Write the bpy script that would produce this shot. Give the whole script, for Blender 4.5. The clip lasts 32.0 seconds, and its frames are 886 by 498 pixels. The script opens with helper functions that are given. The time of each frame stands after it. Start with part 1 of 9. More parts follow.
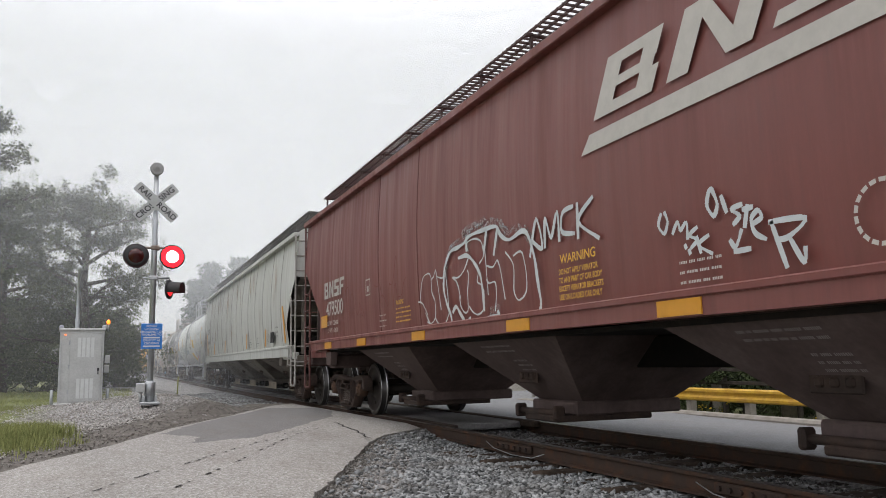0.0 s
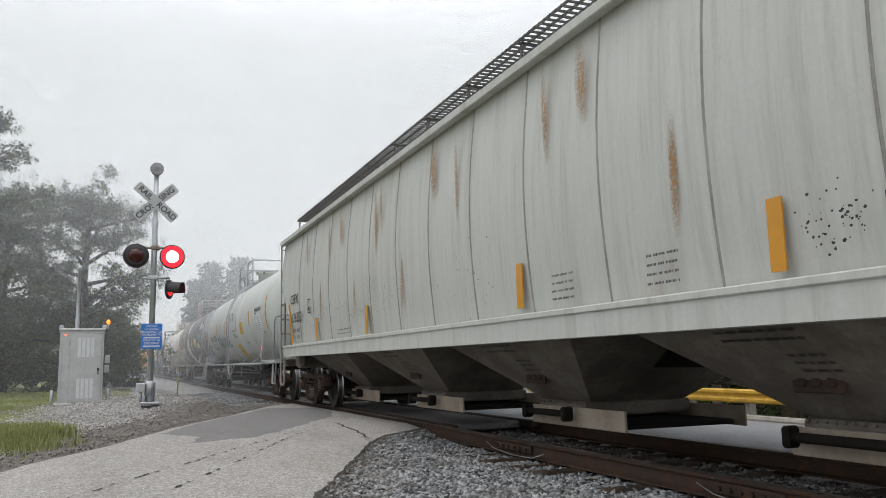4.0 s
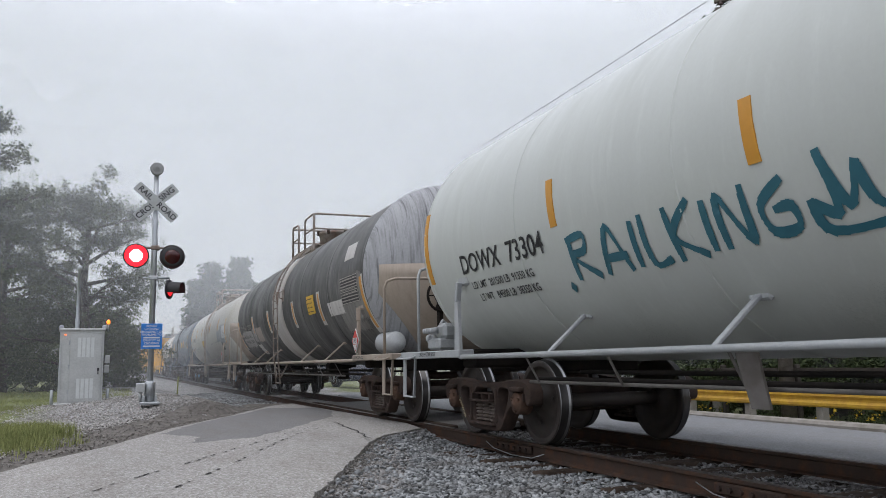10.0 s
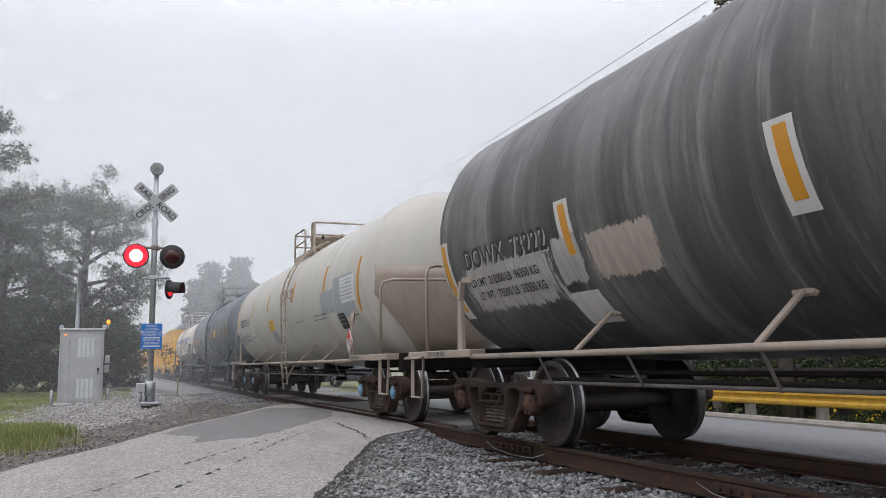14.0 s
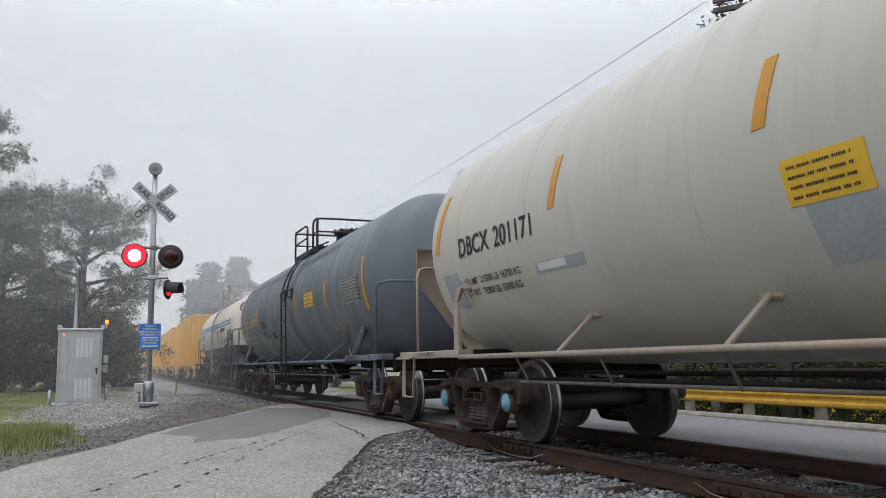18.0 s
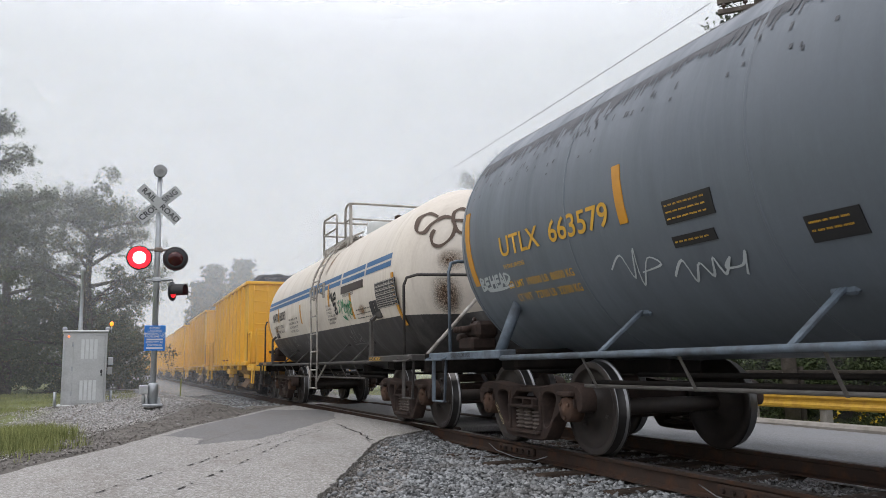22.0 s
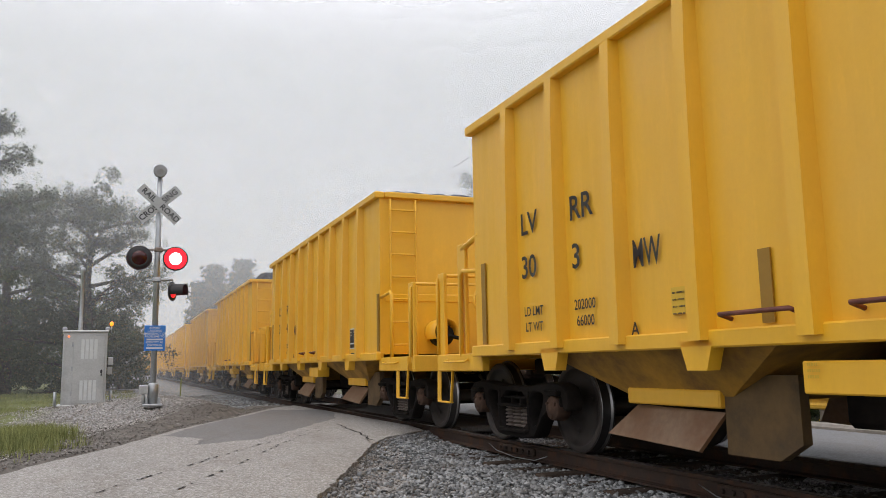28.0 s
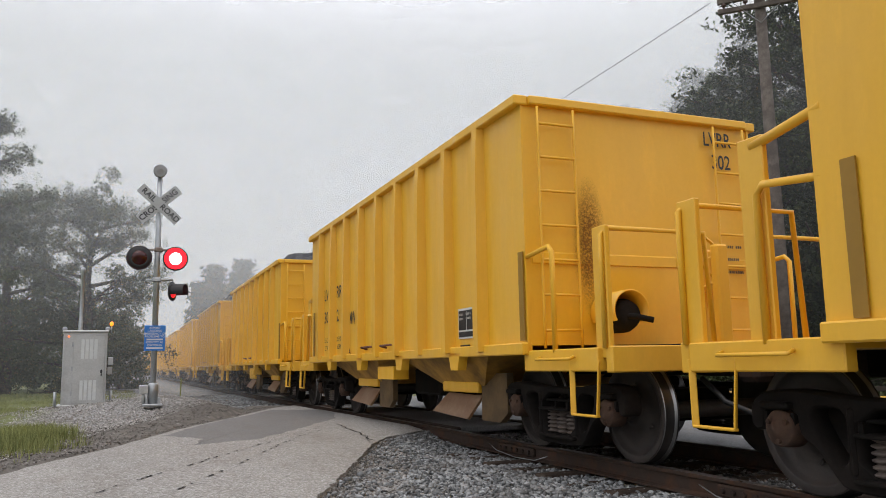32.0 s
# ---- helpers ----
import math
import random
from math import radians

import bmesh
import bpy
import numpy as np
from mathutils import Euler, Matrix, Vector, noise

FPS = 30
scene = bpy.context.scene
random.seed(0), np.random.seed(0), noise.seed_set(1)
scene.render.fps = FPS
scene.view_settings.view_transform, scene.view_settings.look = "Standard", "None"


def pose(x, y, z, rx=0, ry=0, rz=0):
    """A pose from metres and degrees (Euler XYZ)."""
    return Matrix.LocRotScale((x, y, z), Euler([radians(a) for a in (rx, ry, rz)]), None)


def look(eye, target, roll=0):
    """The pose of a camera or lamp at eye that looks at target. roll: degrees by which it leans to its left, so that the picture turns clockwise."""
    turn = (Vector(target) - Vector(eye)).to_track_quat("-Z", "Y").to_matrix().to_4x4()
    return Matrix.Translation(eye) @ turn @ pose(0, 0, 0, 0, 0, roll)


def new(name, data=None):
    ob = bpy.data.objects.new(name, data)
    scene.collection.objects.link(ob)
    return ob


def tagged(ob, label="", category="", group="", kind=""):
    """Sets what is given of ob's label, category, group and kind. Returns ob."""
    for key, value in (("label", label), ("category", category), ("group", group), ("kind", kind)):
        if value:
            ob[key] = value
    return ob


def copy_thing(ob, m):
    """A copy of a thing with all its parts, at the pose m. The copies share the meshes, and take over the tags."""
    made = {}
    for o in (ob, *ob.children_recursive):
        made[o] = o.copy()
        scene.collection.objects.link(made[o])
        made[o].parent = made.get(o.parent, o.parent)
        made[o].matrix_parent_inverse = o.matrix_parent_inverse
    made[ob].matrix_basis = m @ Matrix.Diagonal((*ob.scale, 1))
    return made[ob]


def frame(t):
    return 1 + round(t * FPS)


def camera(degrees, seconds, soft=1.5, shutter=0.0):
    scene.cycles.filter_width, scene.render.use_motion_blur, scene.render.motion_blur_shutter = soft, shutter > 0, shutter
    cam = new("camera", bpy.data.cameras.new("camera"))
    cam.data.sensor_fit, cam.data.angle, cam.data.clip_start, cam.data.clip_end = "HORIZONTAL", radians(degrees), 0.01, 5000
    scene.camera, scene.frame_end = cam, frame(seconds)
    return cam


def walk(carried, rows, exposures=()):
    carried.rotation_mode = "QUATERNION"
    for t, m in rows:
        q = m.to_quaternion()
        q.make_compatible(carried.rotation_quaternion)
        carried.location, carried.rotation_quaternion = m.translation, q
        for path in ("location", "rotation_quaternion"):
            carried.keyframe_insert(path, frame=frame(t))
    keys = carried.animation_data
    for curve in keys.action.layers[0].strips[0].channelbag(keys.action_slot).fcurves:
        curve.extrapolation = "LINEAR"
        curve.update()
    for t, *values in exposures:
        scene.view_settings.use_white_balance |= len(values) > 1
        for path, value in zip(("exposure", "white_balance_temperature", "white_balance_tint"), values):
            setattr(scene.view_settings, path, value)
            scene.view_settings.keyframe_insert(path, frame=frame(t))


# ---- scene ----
# ---- camera and its way: a tripod that is knocked once, at about 17.3 s ----
cam = camera(58.497, 32.0, soft=0.9)
EYE = (-5.177, 0.0, 0.916)
FIRST = pose(*EYE, 98.1276, 1.1108, -22.2317)
LAST = pose(*EYE, 98.2756, 1.0715, -22.0303)
walk(cam, [(0.0, FIRST), (16.9, FIRST), (17.0, pose(*EYE, 98.17, 1.10, -22.17)), (17.2, pose(*EYE, 98.16, 1.10, -22.20)),
           (17.3, pose(*EYE, 98.05, 1.10, -22.75)), (17.4, pose(*EYE, 98.02, 1.10, -24.60)), (17.5, pose(*EYE, 98.05, 1.10, -24.20)),
           (17.7, pose(*EYE, 98.06, 1.10, -23.75)), (17.8, pose(*EYE, 98.09, 1.10, -22.80)), (17.9, pose(*EYE, 98.12, 1.10, -22.45)), (18.0, pose(*EYE, 98.13, 1.10, -22.33)),
           (18.2, pose(*EYE, 98.25, 1.08, -22.10)), (18.5, LAST), (32.0, LAST)],
     [(0.0, 0.24, 6880, 12), (3.0, 0.20, 6830, 10), (6.0, 0.16, 6630, 10), (7.0, 0.02, 6530, 12), (11.0, 0.04, 6430, 12), (12.0, 0.12, 6580, 14), (14.0, 0.14, 6580, 14), (17.0, 0.04, 6580, 10), (20.0, 0.10, 6530, 12), (24.0, 0.16, 6780, 12), (27.0, 0.07, 6830, 12), (29.0, 0.02, 6830, 14), (32.0, 0.00, 6780, 12)])

# ---- light: bright fog, a wide weak sun behind it ----
world = bpy.data.worlds.new("overcast")
scene.world = world
world.use_nodes = True
wt = world.node_tree
wt.nodes.clear()
sky = wt.nodes.new("ShaderNodeTexSky")
sky.sky_type, sky.sun_disc, sky.sun_elevation, sky.sun_rotation = "NISHITA", False, radians(73), radians(236)
sky.air_density, sky.dust_density = 1.0, 4.0
geo = wt.nodes.new("ShaderNodeTexCoord")
sep = wt.nodes.new("ShaderNodeSeparateXYZ")
wt.links.new(geo.outputs["Generated"], sep.inputs[0])
ramp = wt.nodes.new("ShaderNodeValToRGB")
ramp.color_ramp.elements[0].position, ramp.color_ramp.elements[0].color = 0.0, (0.70, 0.73, 0.80, 1)
ramp.color_ramp.elements[1].position, ramp.color_ramp.elements[1].color = 0.62, (1.31, 1.37, 1.52, 1)
mid = ramp.color_ramp.elements.new(0.25)
mid.color = (1.085, 1.13, 1.25, 1)
wt.links.new(sep.outputs[2], ramp.inputs[0])
cloud = wt.nodes.new("ShaderNodeTexNoise")
cloud.inputs["Scale"].default_value, cloud.inputs["Detail"].default_value = 1.3, 3.0
wt.links.new(geo.outputs["Generated"], cloud.inputs["Vector"])
cramp = wt.nodes.new("ShaderNodeMapRange")
cramp.inputs["To Min"].default_value, cramp.inputs["To Max"].default_value = 0.94, 1.06
wt.links.new(cloud.outputs[0], cramp.inputs[0])
bg_fog, bg_sky = wt.nodes.new("ShaderNodeBackground"), wt.nodes.new("ShaderNodeBackground")
wt.links.new(ramp.outputs[0], bg_fog.inputs[0])
wt.links.new(cramp.outputs[0], bg_fog.inputs[1])
wt.links.new(sky.outputs[0], bg_sky.inputs[0])
bg_sky.inputs[1].default_value = 0.05
both, wout = wt.nodes.new("ShaderNodeMixShader"), wt.nodes.new("ShaderNodeOutputWorld")
both.inputs[0].default_value = 0.12
wt.links.new(bg_fog.outputs[0], both.inputs[1])
wt.links.new(bg_sky.outputs[0], both.inputs[2])
wt.links.new(both.outputs[0], wout.inputs[0])
sun = new("sun", bpy.data.lights.new("sun", "SUN"))
sun.data.energy, sun.data.angle, sun.data.color = 0.7, radians(40), (1.0, 0.97, 0.92)
sun.matrix_world = look((-9, 2, 36), (0, 8, 0))

# ---- mesh helper ----
import itertools
from mathutils.geometry import tessellate_polygon


class G:
    """Collects vertices and faces of one mesh."""

    def __init__(self):
        self.v, self.f, self.s = [], [], []

    def add(self, verts, faces, smooth=False):
        n = len(self.v)
        self.v.extend(tuple(p) for p in verts)
        self.f.extend(tuple(i + n for i in q) for q in faces)
        self.s.extend([smooth] * len(faces))
        return self

    def box(self, c, s, b=0.0, m=None):
        """A box with centre c and sizes s; b: chamfer of its edges."""
        h = [k / 2 for k in s]
        b = min(b, 0.45 * min(s))
        if b <= 0:
            v = [(i * h[0], j * h[1], k * h[2]) for i in (-1, 1) for j in (-1, 1) for k in (-1, 1)]
            f = [(0, 1, 3, 2), (4, 6, 7, 5), (0, 4, 5, 1), (2, 3, 7, 6), (0, 2, 6, 4), (1, 5, 7, 3)]
        else:
            v, idx = [], {}
            for i, j, k in itertools.product((-1, 1), repeat=3):
                for a in range(3):
                    p = [i * h[0], j * h[1], k * h[2]]
                    for q in range(3):
                        if q != a:
                            p[q] -= b * (i, j, k)[q]
                    idx[(i, j, k, a)] = len(v)
                    v.append(tuple(p))
            f = []
            for a in range(3):
                o = [q for q in range(3) if q != a]
                for s0 in (-1, 1):
                    loop = []
                    for s1, s2 in ((-1, -1), (1, -1), (1, 1), (-1, 1)):
                        k = [0, 0, 0]
                        k[a], k[o[0]], k[o[1]] = s0, s1, s2
                        loop.append(idx[(*k, a)])
                    f.append(loop if (s0 > 0) == (a != 1) else loop[::-1])
                for s1, s2 in itertools.product((-1, 1), repeat=2):
                    k0, k1 = [0, 0, 0], [0, 0, 0]
                    k0[a], k0[o[0]], k0[o[1]] = -1, s1, s2
                    k1[a], k1[o[0]], k1[o[1]] = 1, s1, s2
                    f.append([idx[(*k0, o[0])], idx[(*k1, o[0])], idx[(*k1, o[1])], idx[(*k0, o[1])]])
            for i, j, k in itertools.product((-1, 1), repeat=3):
                f.append([idx[(i, j, k, 0)], idx[(i, j, k, 1)], idx[(i, j, k, 2)]])
        if m is not None:
            v = [tuple(m @ Vector(p)) for p in v]
        return self.add([(p[0] + c[0], p[1] + c[1], p[2] + c[2]) for p in v], f)

    def beam(self, a, b, w, t, up=(0, 0, 1), bev=0.006):
        """A square bar from a to b, w wide and t thick."""
        a, b = Vector(a), Vector(b)
        d = b - a
        z = d.normalized()
        x = Vector(up).cross(z)
        if x.length < 1e-4:
            x = Vector((1, 0, 0)).cross(z)
        x.normalize()
        y = z.cross(x)
        m = Matrix((x, y, z)).transposed()
        return self.box((a + b) / 2, (w, t, d.length), bev, m)

    def tube(self, pts, r, n=8, cap=True):
        pts = [Vector(p) for p in pts]
        rings, x = [], None
        for i, p in enumerate(pts):
            d = (pts[min(i + 1, len(pts) - 1)] - pts[max(i - 1, 0)]).normalized()
            if x is None:
                x = d.orthogonal().normalized()
            x = (x - d * x.dot(d)).normalized()
            y = d.cross(x)
            rr = r[i] if isinstance(r, (list, tuple)) else r
            rings.append([p + rr * (math.cos(2 * math.pi * k / n) * x + math.sin(2 * math.pi * k / n) * y) for k in range(n)])
        return self.loft(rings, cap)

    def loft(self, rings, cap=True, smooth=True, close=True):
        n, base = len(rings[0]), []
        v = [p for ring in rings for p in ring]
        f = []
        for i in range(len(rings) - 1):
            for k in range(n if close else n - 1):
                a, b = i * n + k, i * n + (k + 1) % n
                f.append((a, b, b + n, a + n))
        self.add(v, f, smooth)
        if cap:
            m = len(self.v) - len(v)
            self.f += [tuple(m + k for k in reversed(range(n))), tuple(m + (len(rings) - 1) * n + k for k in range(n))]
            self.s += [False, False]
        return self

    def lathe(self, prof, c, axis="x", n=32, smooth=True):
        """prof: (radius, way along the axis)."""
        rings = []
        for r, h in prof:
            ring = []
            for k in range(n):
                a = 2 * math.pi * k / n
                p = {"x": (h, r * math.cos(a), r * math.sin(a)), "y": (r * math.sin(a), h, r * math.cos(a)), "z": (r * math.cos(a), r * math.sin(a), h)}[axis]
                ring.append((p[0] + c[0], p[1] + c[1], p[2] + c[2]))
            rings.append(ring)
        return self.loft(rings, prof[0] != prof[-1], smooth)

    def prism(self, poly, x0, x1):
        """A plate: outline poly in (y, z), from x0 to x1."""
        n = len(poly)
        area = sum(poly[i][0] * poly[(i + 1) % n][1] - poly[(i + 1) % n][0] * poly[i][1] for i in range(n))
        if area < 0:
            poly = poly[::-1]
        v = [(x0, y, z) for y, z in poly] + [(x1, y, z) for y, z in poly]
        f = [tuple(reversed(range(n))), tuple(range(n, 2 * n))] + [(i, (i + 1) % n, n + (i + 1) % n, n + i) for i in range(n)]
        return self.add(v, f)

    def move(self, m):
        self.v = [tuple(m @ Vector(p)) for p in self.v]
        return self

    def mirror_x(self):
        n = len(self.v)
        self.v += [(-x, y, z) for x, y, z in self.v]
        self.f += [tuple(i + n for i in reversed(q)) for q in self.f]
        self.s += self.s
        return self

    def mesh(self, name):
        me = bpy.data.meshes.new(name)
        me.from_pydata(self.v, [], self.f)
        me.polygons.foreach_set("use_smooth", self.s)
        me.update()
        return me


def part(name, g, mat, parent=None, label="", smooth=None):
    me = g.mesh(name) if isinstance(g, G) else g
    if smooth is not None:
        me.polygons.foreach_set("use_smooth", [smooth] * len(me.polygons))
    if not me.materials:
        me.materials.append(mat)
    ob = new(name, me)
    if parent is not None:
        ob.parent = parent
    if label:
        tagged(ob, label)
    return ob


def thing(name, label, category, group="", kind=""):
    return tagged(new(name), label, category, group, kind)


# ---- materials ----
def material(name, rough=0.6, metal=0.0):
    m = bpy.data.materials.new(name)
    m.use_nodes = True
    nt = m.node_tree
    b = nt.nodes["Principled BSDF"]
    b.inputs["Roughness"].default_value, b.inputs["Metallic"].default_value = rough, metal
    if rough >= 0.75:
        b.inputs["Specular IOR Level"].default_value = 0.12
    return m, nt, b


def noise_of(nt, scale, stretch=(1, 1, 1), detail=5, rough=0.6, coord="Object"):
    tc, mp, n = nt.nodes.new("ShaderNodeTexCoord"), nt.nodes.new("ShaderNodeMapping"), nt.nodes.new("ShaderNodeTexNoise")
    mp.inputs["Scale"].default_value = stretch
    nt.links.new(tc.outputs[coord], mp.inputs[0])
    nt.links.new(mp.outputs[0], n.inputs["Vector"])
    n.inputs["Scale"].default_value, n.inputs["Detail"].default_value, n.inputs["Roughness"].default_value = scale, detail, rough
    return n.outputs[0]


def span(nt, sock, a, b, lo=0.0, hi=1.0):
    r = nt.nodes.new("ShaderNodeMapRange")
    for k, x in zip(("From Min", "From Max", "To Min", "To Max"), (a, b, lo, hi)):
        r.inputs[k].default_value = x
    nt.links.new(sock, r.inputs[0])
    return r.outputs[0]


def blend(nt, fac, a, b, how="MIX"):
    x = nt.nodes.new("ShaderNodeMix")
    x.data_type, x.blend_type = "RGBA", how
    for s, k in ((fac, 0), (a, 6), (b, 7)):
        if isinstance(s, (int, float)):
            x.inputs[k].default_value = s
        elif isinstance(s, tuple):
            x.inputs[k].default_value = (*s, 1)
        else:
            nt.links.new(s, x.inputs[k])
    return x.outputs[2]


def bump(nt, b, sock, strength=0.3, dist=0.01):
    n = nt.nodes.new("ShaderNodeBump")
    n.inputs["Strength"].default_value, n.inputs["Distance"].default_value = strength, dist
    nt.links.new(sock, n.inputs["Height"])
    nt.links.new(n.outputs[0], b.inputs["Normal"])


def rough_of(nt, b, sock, lo, hi):
    nt.links.new(span(nt, sock, 0.3, 0.7, lo, hi), b.inputs["Roughness"])


def car_paint(name, col, dirt, rust=(0.12, 0.05, 0.025), streak=0.5, rusty=0.25, fleck=0.0, rough=0.5, grain=(0.5, 2.6, 0.16)):
    """Railcar paint: fading in large patches, dirt that has run down, rust spots."""
    m, nt, b = material(name, rough)
    big = noise_of(nt, 0.7, detail=4)
    run = noise_of(nt, 2.2, grain, 6, 0.65)
    fine = noise_of(nt, 26, detail=4)
    spots = noise_of(nt, 1.7, (1, 1.3, 0.5), 8, 0.72)
    c = blend(nt, span(nt, big, 0.35, 0.68, 0, 0.30), col, tuple(0.72 * k + 0.2 * sum(col) / 3 for k in col))
    c = blend(nt, span(nt, run, 0.50, 0.74, 0, streak), c, dirt)
    thin = noise_of(nt, 7.0, grain, 5, 0.7)
    c = blend(nt, span(nt, thin, 0.52, 0.70, 0, streak * 0.75), c, dirt)
    c = blend(nt, span(nt, thin, 0.46, 0.30, 0, 0.22), c, tuple(min(1.0, 1.25 * k + 0.02) for k in col))
    c = blend(nt, span(nt, spots, 0.62, 0.72, 0, rusty), c, rust)
    c = blend(nt, span(nt, fine, 0.3, 0.75, 0, 0.16), c, dirt)
    nt.links.new(c, b.inputs["Base Color"])
    rough_of(nt, b, run, rough - 0.08, rough + 0.22)
    bump(nt, b, fine, 0.05, 0.004)
    return m


def worn(name, col, col2, scale=6.0, rough=0.7, metal=0.0, bumps=0.15, dist=0.006, lo=0.4, hi=0.65, coord="Object"):
    m, nt, b = material(name, rough, metal)
    a = noise_of(nt, scale, detail=7, rough=0.65, coord=coord)
    g = noise_of(nt, scale * 9, detail=4, coord=coord)
    c = blend(nt, span(nt, a, lo, hi), col, col2)
    c = blend(nt, span(nt, g, 0.35, 0.75, 0, 0.35), c, tuple(0.55 * k for k in col))
    nt.links.new(c, b.inputs["Base Color"])
    rough_of(nt, b, a, max(rough - 0.12, 0.05), min(rough + 0.12, 1))
    bump(nt, b, g, bumps, dist)
    return m


def plain(name, col, rough=0.5, metal=0.0):
    m, nt, b = material(name, rough, metal)
    a = noise_of(nt, 9, detail=5)
    nt.links.new(blend(nt, span(nt, a, 0.35, 0.7, 0, 0.4), col, tuple(0.7 * k for k in col)), b.inputs["Base Color"])
    return m


def glow(name, col, strength):
    m, nt, b = material(name, 0.3)
    b.inputs["Base Color"].default_value = (*col, 1)
    b.inputs["Emission Color"].default_value, b.inputs["Emission Strength"].default_value = (*col, 1), strength
    return m


def black_paint():
    """Old black tank paint in broad grey runs, paler towards its top, with chips and thin pale drips."""
    m, nt, b = material("black_tank_paint", 0.5)
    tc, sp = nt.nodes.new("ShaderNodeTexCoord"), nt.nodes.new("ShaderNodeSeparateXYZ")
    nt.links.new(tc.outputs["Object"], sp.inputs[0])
    broad = noise_of(nt, 1.6, (0.15, 1.0, 0.16), 4, 0.6)
    thin = noise_of(nt, 6.0, (0.15, 1.4, 0.10), 5, 0.7)
    patchy = noise_of(nt, 1.1, detail=6, rough=0.65)
    fine = noise_of(nt, 30, detail=4)
    c = blend(nt, span(nt, broad, 0.36, 0.66), (0.026, 0.026, 0.026), (0.150, 0.148, 0.140))
    c = blend(nt, span(nt, thin, 0.54, 0.70, 0, 0.6), c, (0.27, 0.265, 0.255))
    c = blend(nt, span(nt, thin, 0.46, 0.34, 0, 0.6), c, (0.020, 0.020, 0.020))
    c = blend(nt, span(nt, patchy, 0.45, 0.70, 0, 0.55), c, (0.062, 0.064, 0.058))
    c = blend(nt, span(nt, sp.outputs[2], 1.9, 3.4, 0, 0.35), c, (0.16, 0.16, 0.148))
    c = blend(nt, span(nt, fine, 0.3, 0.75, 0, 0.25), c, (0.018, 0.018, 0.018))
    nt.links.new(c, b.inputs["Base Color"])
    rough_of(nt, b, patchy, 0.42, 0.72)
    bump(nt, b, fine, 0.06, 0.004)
    return m


BROWN = car_paint("oxide_red_paint", (0.166, 0.045, 0.036), (0.090, 0.036, 0.031), streak=0.35, rusty=0.14, rough=0.42)
GREY = car_paint("pale_grey_paint", (0.465, 0.48, 0.445), (0.27, 0.25, 0.215), (0.30, 0.17, 0.07), 0.42, 0.35)
WHITE = car_paint("white_tank_paint", (0.475, 0.497, 0.468), (0.37, 0.375, 0.345), (0.30, 0.2, 0.12), 0.13, 0.06, rough=0.38, grain=(0.4, 0.9, 0.14))
BLACK = black_paint()
DRIP = car_paint("drip_streaked_head_paint", (0.33, 0.335, 0.345), (0.022, 0.022, 0.023), (0.05, 0.05, 0.05), 0.95, 0.1, grain=(3.2, 0.15, 0.20))
CREAM = car_paint("cream_tank_paint", (0.465, 0.455, 0.405), (0.34, 0.28, 0.21), (0.28, 0.20, 0.13), 0.22, 0.2, rough=0.42, grain=(0.4, 0.9, 0.14))
SLATE = car_paint("slate_grey_tank_paint", (0.114, 0.135, 0.155), (0.080, 0.088, 0.096), (0.10, 0.06, 0.04), 0.26, 0.08, rough=0.40, grain=(0.4, 1.1, 0.14))
IVORY = car_paint("ivory_tank_paint", (0.66, 0.60, 0.51), (0.36, 0.29, 0.23), (0.22, 0.12, 0.07), 0.3, 0.15, rough=0.42)
SOOT = car_paint("black_lower_paint", (0.030, 0.028, 0.027), (0.15, 0.14, 0.128), (0.09, 0.07, 0.05), 0.55, 0.25, rough=0.42, grain=(0.5, 2.0, 0.14))
YELLOW = car_paint("yellow_hopper_paint", (0.79, 0.43, 0.020), (0.60, 0.30, 0.020), (0.30, 0.12, 0.02), 0.20, 0.10, rough=0.40, grain=(0.6, 1.1, 0.2))
TAN = car_paint("dusty_tan_paint", (0.33, 0.275, 0.22), (0.17, 0.125, 0.09), (0.16, 0.08, 0.045), 0.4, 0.3)
DARK = worn("undercarriage_grime", (0.009, 0.008, 0.007), (0.024, 0.019, 0.016), 3.0, 0.85)
HOPBOT = worn("hopper_dust_brown", (0.085, 0.060, 0.055), (0.130, 0.098, 0.090), 2.0, 0.75)
GREYBOT = worn("hopper_dust_grey", (0.12, 0.105, 0.09), (0.20, 0.18, 0.155), 2.0, 0.8)
CAST = worn("cast_steel_rusty", (0.038, 0.028, 0.024), (0.072, 0.048, 0.038), 5.0, 0.75)
WHEEL = worn("wheel_steel_grimy", (0.036, 0.030, 0.026), (0.060, 0.047, 0.039), 8.0, 0.6, 0.2)
TREAD = plain("polished_steel_tread", (0.065, 0.062, 0.060), 0.32, 0.8)
RIMEDGE = plain("bright_rim_edge", (0.30, 0.30, 0.30), 0.3, 1.0)
RAILRUST = worn("rusty_rail_steel", (0.052, 0.036, 0.028), (0.105, 0.052, 0.030), 5.0, 0.8, lo=0.48, hi=0.72)
RAILTOP = worn("worn_rail_head", (0.10, 0.085, 0.078), (0.16, 0.14, 0.13), 4.0, 0.35, 0.7)
TIE = worn("creosoted_tie_wood", (0.035, 0.026, 0.020), (0.085, 0.062, 0.047), 6.0, 0.9, 0, 0.5, 0.02)
GALV = worn("galvanised_steel", (0.36, 0.38, 0.39), (0.46, 0.48, 0.49), 5.0, 0.42, 0.75)
ALU = worn("cabinet_aluminium", (0.46, 0.47, 0.46), (0.54, 0.55, 0.54), 3.0, 0.40, 0.6)
SIGNWHITE = plain("sign_white", (0.60, 0.62, 0.61), 0.5)
